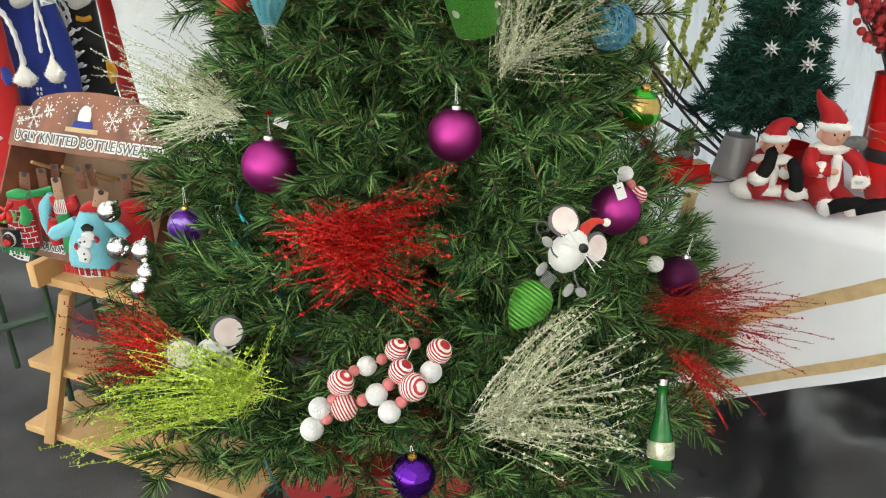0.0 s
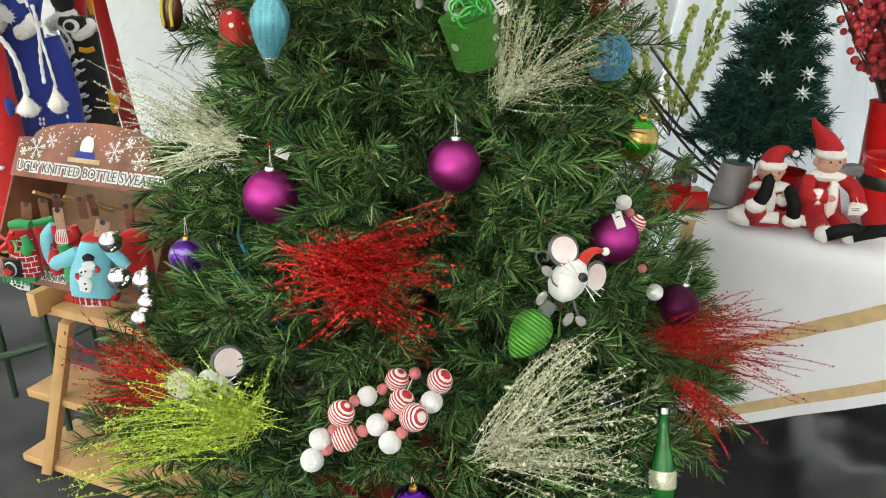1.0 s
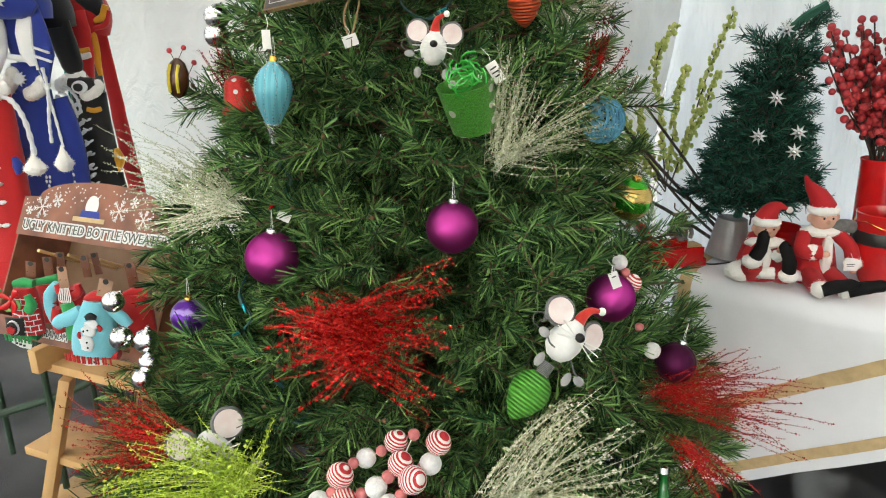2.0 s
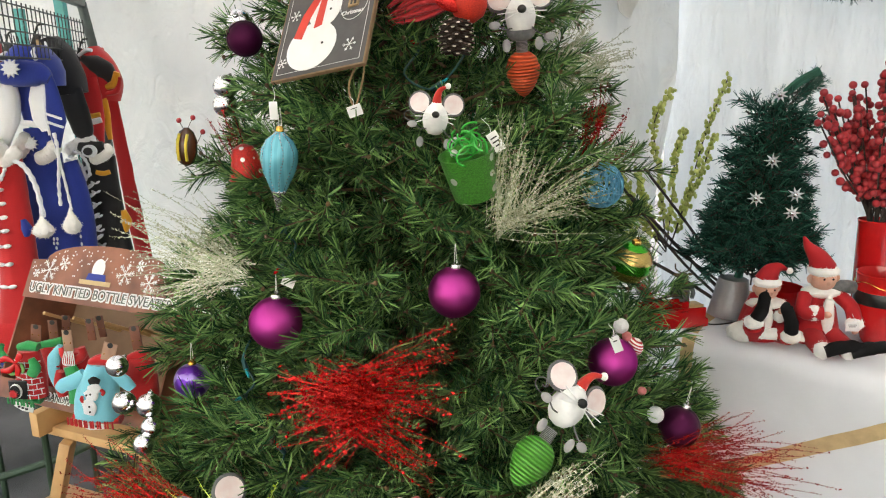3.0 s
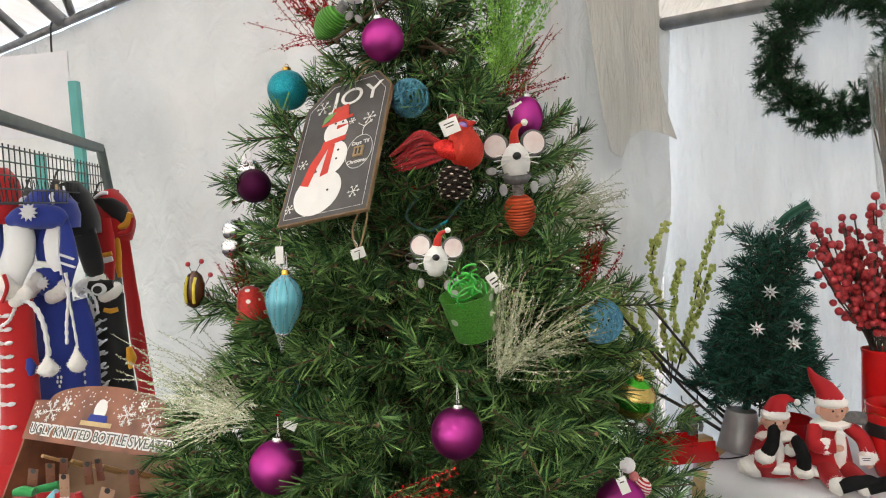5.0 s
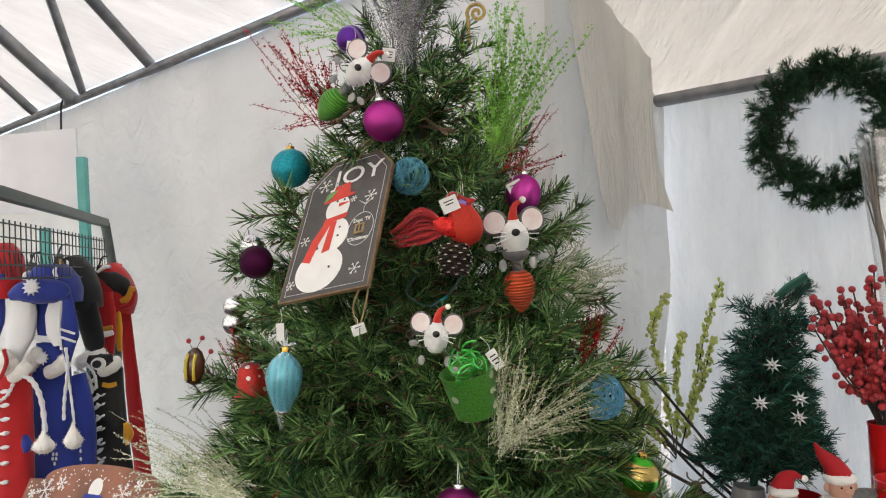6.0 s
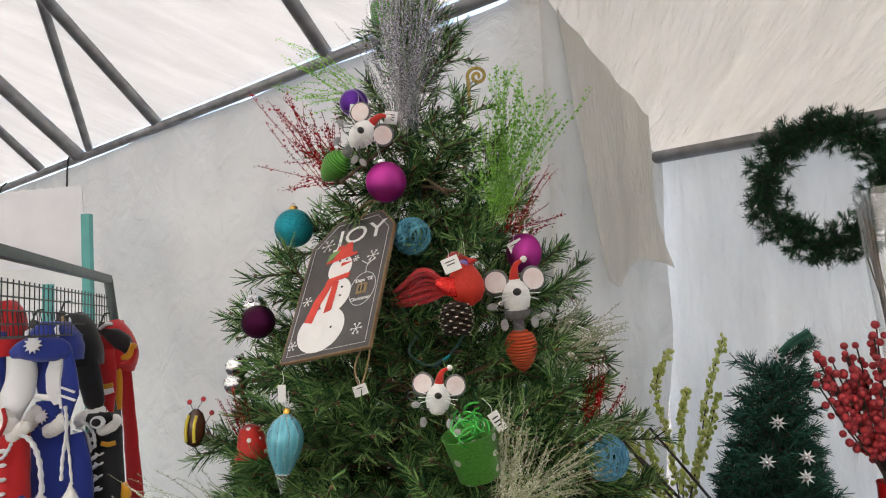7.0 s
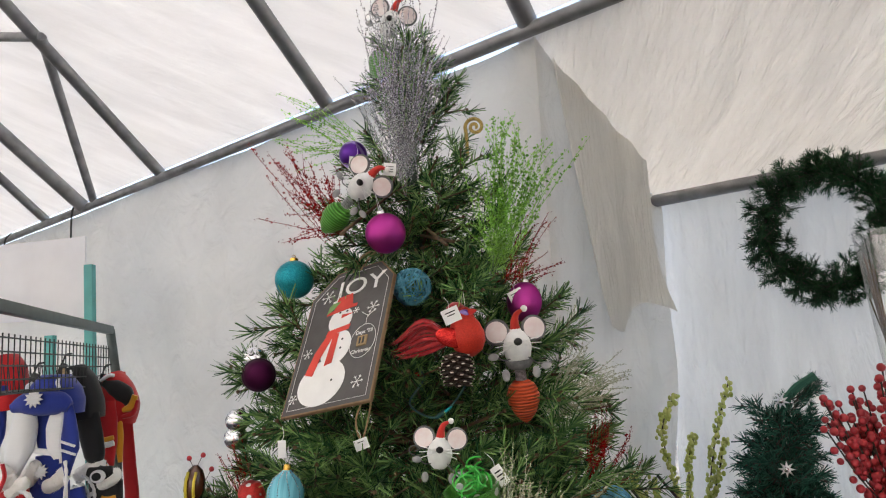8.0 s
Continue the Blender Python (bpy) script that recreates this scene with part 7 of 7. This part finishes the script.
part("front_lip", G().box((BWID, 0.05, 0.006), pose(BWID / 2, 0.026, 0.004), 0.001), M["carton"], bx)
hd = [(0, 0.268), (BWID, 0.268), (BWID, 0.372), (0.49, 0.376)] + [(0.27 + 0.215 * math.cos(a), 0.376 + 0.052 * math.sin(a)) for a in (math.pi * k / 14 for k in range(15))] + [(0.05, 0.376), (0, 0.372)]
head = flat("header", hd, 0.002, "carton", bx, "brown wood printed header with snowflakes", 0.005)
write("UGLY KNITTED BOTTLE SWEATERS", 0.036, pose(BWID / 2 + 0.004, 0.296, 0.0078), "paint_white", bx, "lettering_edge", 0.9, 0.0042)
write("UGLY KNITTED BOTTLE SWEATERS", 0.036, pose(BWID / 2 + 0.004, 0.296, 0.0095), "title_grey", bx, stretch=0.9)
write("HAN GRANDM", 0.026, pose(0.2, 0.026, 0.0082), "paint_white", bx, "lettering_edge", 0.9, 0.003)
write("HAN GRANDM", 0.026, pose(0.2, 0.026, 0.0096), "title_grey", bx, stretch=0.9)
flat("portrait_shape", disc(0.25, 0.365, 0.022, 0.028), 0.0074, "tag", bx)
flat("portrait_shape", [(0.215, 0.333), (0.285, 0.333), (0.28, 0.352), (0.22, 0.352)], 0.0082, "knit_blue", bx)
flat("name_bar", [(0.195, 0.322), (0.305, 0.322), (0.305, 0.334), (0.195, 0.334)], 0.009, "gold_band", bx)
for x, y, r in ((0.075, 0.348, 0.032), (0.125, 0.37, 0.018), (0.345, 0.36, 0.03), (0.43, 0.345, 0.026), (0.39, 0.385, 0.014), (0.03, 0.335, 0.012)):
    g = G()
    for k in range(6):
        a = k * math.pi / 3 + 0.2
        dv = Vector((math.cos(a), math.sin(a), 0))
        oo = Vector((x, y, 0.0078))
        g.tube([oo, oo + dv * r], 0.0013, 4)
        for q in (-0.7, 0.7):
            for w in (0.45, 0.72):
                g.tube([oo + dv * r * w, oo + dv * r * w + Vector((math.cos(a + q), math.sin(a + q), 0)) * r * 0.3], 0.0011, 4)
    part("snowflake", g, M["paint_white"], bx)
for k in range(150):
    x, y = rnd.uniform(0.01, BWID - 0.01), rnd.triangular(0.318, 0.42, 0.41)
    if y < 0.37 or ((x - 0.27) / 0.2) ** 2 + ((y - 0.376) / 0.047) ** 2 < 1:
        part("snow_dot", G().ball((x, y, 0.007), (0.0022, 0.0022, 0.0008), 6, 4), M["paint_white"], bx)
for x in (0.09, 0.2, 0.31, 0.42):
    part("peg", G().tube([(x, 0.225, -0.165), (x, 0.232, 0.0)], 0.0045, 8), M["pine"], bx)


def sweater(at, label):
    return thing("bottle_sweater", at, label, "bottle sweater", "bottle sweaters in the carton")


def hang_card(parent, path, width, y, material="brown_card"):
    """A card hanger with a hole, as long as its path."""
    (x0, z0), (x1, z1) = path
    d = Vector((x1 - x0, 0, z1 - z0))
    m = Matrix.Translation(((x0 + x1) / 2, y, (z0 + z1) / 2)) @ Matrix.Rotation(math.atan2(d.x, d.z), 4, "Y")
    c = part("hang_card", G().box((width, 0.003, d.length), m, 0.004), M[material], parent, "card hanger with a punched hole")
    part("hole", G().lathe([(0.003, 0), (0.006, 0), (0.006, 0.001), (0.003, 0.001)], 12, m @ pose(0, -0.002, 0.4 * d.length, 90)), M["ink"], c)
    for k in (-0.3, 0.3):
        part("stud", G().ball(m @ Vector((width * k, -0.002, -0.1 * d.length)), 0.0016, 6, 5), M["goldcap"], c)
    return c


def rib(parent, path, widths, material, y, thick, ribs):
    """A ribbed knit band: rows of short upright ridges on a soft band."""
    b = pad("hem", path, widths, material, parent, thick, y)
    run = curve3([(x, y - 0.5 * thick, z) for x, z in path], 12)
    for i in range(ribs):
        p = run[int((i + 0.5) / ribs * (len(run) - 1))]
        part("rib", G().tube([p + Vector((0, 0, 0.4 * widths[1])), p - Vector((0, 0, 0.4 * widths[1]))], 0.0022, 5), M[material], b)
    return b


def torn_label(parent, path, widths, y):
    c = pad("label_card", path, widths, "tag", parent, 0.006, y, "white torn paper label below the hem")
    (x0, z0), (x1, z1) = path[0], path[-1]
    for k in (0.3, 0.5, 0.7):
        part("print_bar", G().box((0.006, 0.001, 0.005), pose(x0 + (x1 - x0) * k, y - 0.006, z0 + (z1 - z0) * k), 0), M["ink"], c)


w = sweater((-0.963, 1.66, 0.842), "green bottle sweater hanging behind the brick pattern one")
pad("body", [(0.009, 0.005), (0.011, -0.038), (0.011, -0.115)], [0.056, 0.071, 0.074], "knit_red", w, 0.04)
pad("collar", [(-0.017, 0.008), (0.011, 0.010), (0.039, 0.018)], [0.018, 0.025, 0.020], "knit_green", w, 0.045, -0.004)
hang_card(w, [(0.017, 0.018), (0.019, 0.069)], 0.023, 0.0)
hang_card(w, [(0.037, 0.023), (0.042, 0.074)], 0.020, 0.02)
w = sweater((-0.96, 1.575, 0.804), "green and red brick pattern bottle sweater with bow")
body = pad("body", [(0.000, 0.065), (-0.001, 0.024), (-0.005, -0.012), (-0.007, -0.048)], [0.048, 0.063, 0.070, 0.070], "knit_red", w, 0.05)
for r in range(7):
    z = 0.046 - r * 0.0133
    part("mortar_line", G().tube([(-0.030 - 0.0005 * r, -0.012, z), (-0.01, -0.0265, z - 0.002), (0.012, -0.0265, z - 0.003), (0.029, -0.012, z - 0.004)], 0.0011, 4), M["knit_white"], body)
    for c in range(3):
        x = -0.02 + 0.02 * c + 0.01 * (r % 2)
        part("mortar_line", G().tube([(x, -0.0255, z), (x, -0.0255, z - 0.0133)], 0.001, 4), M["knit_white"], body)
pad("collar", [(-0.022, 0.072), (0.000, 0.075), (0.024, 0.072)], [0.017, 0.024, 0.019], "knit_green", w, 0.05)
rib(w, [(-0.051, -0.046), (-0.019, -0.052), (0.013, -0.059)], [0.017, 0.019, 0.017], "knit_green", -0.002, 0.055, 9)
pad("sleeve", [(-0.053, 0.082), (-0.063, 0.068), (-0.056, 0.051), (-0.046, 0.048)], [0.010, 0.022, 0.024, 0.017], "knit_green", w, 0.03, -0.01)
pad("sleeve", [(0.024, 0.058), (0.029, 0.036), (0.017, 0.017)], [0.014, 0.027, 0.024], "knit_green", w, 0.03, -0.035)
pad("fire_patch", [(-0.022, 0.000), (-0.023, -0.022), (-0.025, -0.043)], [0.043, 0.043, 0.041], "knit_black", w, 0.014, -0.024)
plate("fire_arch", disc(0, 0, 0.014, 0.018, 16), pose(-0.024, -0.033,  -0.022), "knit_white", w)
plate("fire_arch", disc(0, 0, 0.012, 0.016, 16), pose(-0.024, -0.038,  -0.022), "knit_black", w)
plate("flame", blob_leaf(0.011), pose(-0.024, -0.043,  -0.024), "knit_red", w)
for path in ([(-0.014, 0.048), (-0.034, 0.058), (-0.048, 0.053)], [(-0.014, 0.048), (-0.002, 0.063), (0.005, 0.065)], [(-0.014, 0.046), (-0.029, 0.031), (-0.048, 0.029)], [(-0.012, 0.046), (-0.010, 0.031), (-0.014, 0.017)]):
    pad("bow", path, [0.006, 0.016, 0.010], "vase_red", w, 0.014, -0.036, "shiny red ribbon bow")
for path in ([(-0.039, 0.029), (-0.027, 0.022), (-0.014, 0.022)], [(-0.002, 0.046), (0.000, 0.034), (-0.002, 0.022)]):
    pad("sprig", path, [0.005, 0.010, 0.005], "paint_green", w, 0.012, -0.034)
torn_label(w, [(-0.053, -0.068), (-0.034, -0.077), (-0.012, -0.085)], [0.012, 0.022, 0.017], 0.0)
hang_card(w, [(0.012, 0.082), (0.019, 0.121)], 0.024, 0.012)
w = sweater((-0.851, 1.565, 0.834), "red bottle sweater with green front and sky blue sleeve")
pad("body", [(0.004, 0.034), (0.001, 0.000), (-0.001, -0.072)], [0.043, 0.065, 0.067], "knit_red", w, 0.045, 0.004)
pad("front_panel", [(-0.004, 0.005), (0.006, -0.036), (0.004, -0.084)], [0.029, 0.041, 0.041], "knit_green", w, 0.03, -0.02)
pad("collar", [(-0.020, 0.048), (-0.016, 0.029), (0.006, 0.017), (0.025, 0.029), (0.025, 0.048)], [0.014, 0.019, 0.022, 0.019, 0.014], "knit_red", w, 0.04, -0.012)
s_ = pad("sleeve", [(-0.025, 0.050), (-0.042, 0.022), (-0.047, -0.012), (-0.044, -0.043)], [0.014, 0.029, 0.026, 0.019], "knit_sky", w, 0.035, -0.008)
pad("cuff", [(-0.052, 0.000), (-0.042, 0.005), (-0.032, 0.002)], [0.005, 0.005, 0.005], "knit_red", s_, 0.04, -0.008)
pad("sleeve", [(-0.025, -0.005), (-0.032, -0.036), (-0.030, -0.067)], [0.019, 0.026, 0.022], "knit_red", w, 0.035, -0.02)
c = hang_card(w, [(-0.002, 0.041), (-0.001, 0.091)], 0.022, -0.018, "tan_card")
for i in range(7):
    part("label_string", G().tube(curve3([(-0.011 + 0.003 * i, -0.02,  0.041), (-0.011 + 0.0045 * i - 0.003, -0.03,  0.019), (-0.011 + 0.003 * i + 0.004, -0.03,  0.010)], 4), 0.0011, 4), M["tag"], c)
hang_card(w, [(0.030, 0.048), (0.028, 0.101)], 0.019, 0.03)
hang_card(w, [(0.047, 0.048), (0.042, 0.101)], 0.017, 0.05)
w = sweater((-0.75, 1.45, 0.826), "sky blue bottle sweater with a snowman and red hem")
pad("body", [(0.014, 0.058), (0.008, 0.022), (-0.003, -0.022), (-0.008, -0.065)], [0.049, 0.080, 0.093, 0.100], "knit_sky", w, 0.06)
pad("collar", [(-0.006, 0.060), (0.014, 0.067), (0.046, 0.062)], [0.016, 0.024, 0.018], "knit_red", w, 0.055, -0.002)
rib(w, [(-0.055, -0.058), (-0.017, -0.067), (0.043, -0.071)], [0.018, 0.020, 0.018], "knit_red", -0.002, 0.065, 16)
s_ = pad("sleeve", [(-0.021, 0.038), (-0.046, 0.020), (-0.068, 0.011), (-0.079, 0.002)], [0.022, 0.033, 0.031, 0.024], "knit_sky", w, 0.04, -0.006)
pad("sleeve_stripe", [(-0.066, 0.024), (-0.061, 0.013), (-0.059, -0.002)], [0.004, 0.004, 0.004], "knit_red", s_, 0.045, -0.006)
pad("sleeve", [(0.043, 0.038), (0.063, 0.018), (0.077, 0.000)], [0.020, 0.029, 0.022], "knit_sky", w, 0.04, -0.006)
for path in ([(-0.006, 0.011), (0.001, 0.000), (-0.001, -0.011)], [(-0.012, -0.011), (-0.006, -0.028), (-0.010, -0.045)], [(0.006, 0.022), (0.008, 0.013), (0.006, 0.007)]):
    pad("snowman_patch", path, [0.022, 0.031, 0.022], "knit_white", w, 0.014, -0.032)
pad("hat_patch", [(0.001, 0.029), (0.012, 0.033), (0.023, 0.029)], [0.011, 0.018, 0.011], "knit_black", w, 0.014, -0.034)
for path in ([(-0.017, -0.002), (-0.019, -0.009), (-0.017, -0.016)], [(0.021, 0.011), (0.026, 0.004), (0.023, -0.002)]):
    pad("mitten_patch", path, [0.006, 0.009, 0.006], "knit_red", w, 0.014, -0.033)
for x, z in [(-0.006, 0.002), (0.003, 0.004), (-0.003, -0.024), (-0.003, -0.036)]:
    part("button", G().ball((x, -0.04, z), 0.0022, 8, 6), M["ink"], w)
torn_label(w, [(-0.050, -0.080), (-0.028, -0.089), (0.006, -0.089)], [0.009, 0.018, 0.013], 0.0)
hang_card(w, [(0.034, 0.065), (0.048, 0.107)], 0.029, -0.014, "tan_card")
w = sweater((-0.679, 1.51, 0.853), "red bottle sweater at the carton's edge")
pad("body", [(0.000, 0.021), (0.000, -0.023), (-0.002, -0.093)], [0.058, 0.070, 0.072], "knit_red", w, 0.05)
pad("collar", [(-0.025, 0.016), (0.000, 0.023), (0.030, 0.021)], [0.019, 0.025, 0.019], "knit_red", w, 0.05, -0.004)
hang_card(w, [(-0.005, 0.032), (-0.009, 0.088)], 0.023, 0.01)

# ---- wooden stand and cart ----
ws = thing("wooden_stand", (0, 0, 0), "light pine stepped A-frame display stand", "display stand")
for p, ln, dp in (((-1.17, 1.88, 0.525), 0.62, 0.14), ((-1.235, 1.87, 0.25), 0.75, 0.16), ((-1.29, 1.86, 0.03), 0.85, 0.2)):
    c = Vector(p) + XD * (ln / 2) + BK * (dp / 2)
    part("shelf", G().box((ln, dp, 0.026), Matrix.Translation(c) @ XD.to_track_quat("X", "Z").to_matrix().to_4x4(), 0.004), M["pine"], ws)
for k in (0.09, 0.5):
    a, b = Vector((-1.17, 1.88, 0.51)) + XD * (k + 0.05), Vector((-1.29, 1.86, 0.016)) + XD * (k + 0.02)
    m = Matrix.Translation((a + b) / 2) @ (a - b).to_track_quat("Z", "Y").to_matrix().to_4x4()
    part("leg", G().box((0.05, 0.03, (a - b).length), m, 0.004), M["pine"], ws)
for s in ((-1.1, 1.87, 0.56), (-0.75, 1.72, 0.56)):
    part("ledge_block", G().box((0.03, 0.12, 0.07), Matrix.Translation(s) @ XD.to_track_quat("X", "Z").to_matrix().to_4x4(), 0.003), M["pine"], ws)
part("back_brace", G().box((0.6, 0.02, 0.12), Matrix.Translation(Vector((-0.9, 1.92, 0.6))) @ XD.to_track_quat("X", "Z").to_matrix().to_4x4() @ pose(0, 0, 0, -28, 0, 0), 0.003), M["pine"], ws)
ct = thing("wire_cart", (0, 0, 0), "dark green steel cart with a wire basket", "cart")
part("handle", G().tube(curve3([(-1.9, 1.9, 0.2), (-1.5, 2.0, 0.26), (-1.2, 2.06, 0.33), (-1.05, 2.05, 0.42), (-1.1, 1.98, 0.5)], 6), 0.013, 8), M["bark"], ct)
part("tray", G().box((0.3, 0.2, 0.05), pose(-1.06, 2.02, 0.5, 0, 0, -24), 0.02), M["bark"], ct)
for k in range(9):
    part("wire", G().tube([(-1.55 + 0.045 * k, 1.95, 0.6), (-1.6 + 0.045 * k, 2.25, 0.56)], 0.0022, 4), M["grid_wire"], ct)
    part("wire", G().tube([(-1.56, 1.95 + 0.036 * k, 0.6 - 0.004 * k), (-1.17, 1.95 + 0.036 * k, 0.6 - 0.004 * k)], 0.0022, 4), M["grid_wire"], ct)
for x, y in ((-1.52, 1.98), (-1.2, 1.98), (-1.52, 2.24), (-1.2, 2.24)):
    part("leg", G().tube([(x, y, 0.002), (x, y, 0.59)], 0.01, 8), M["bark"], ct)
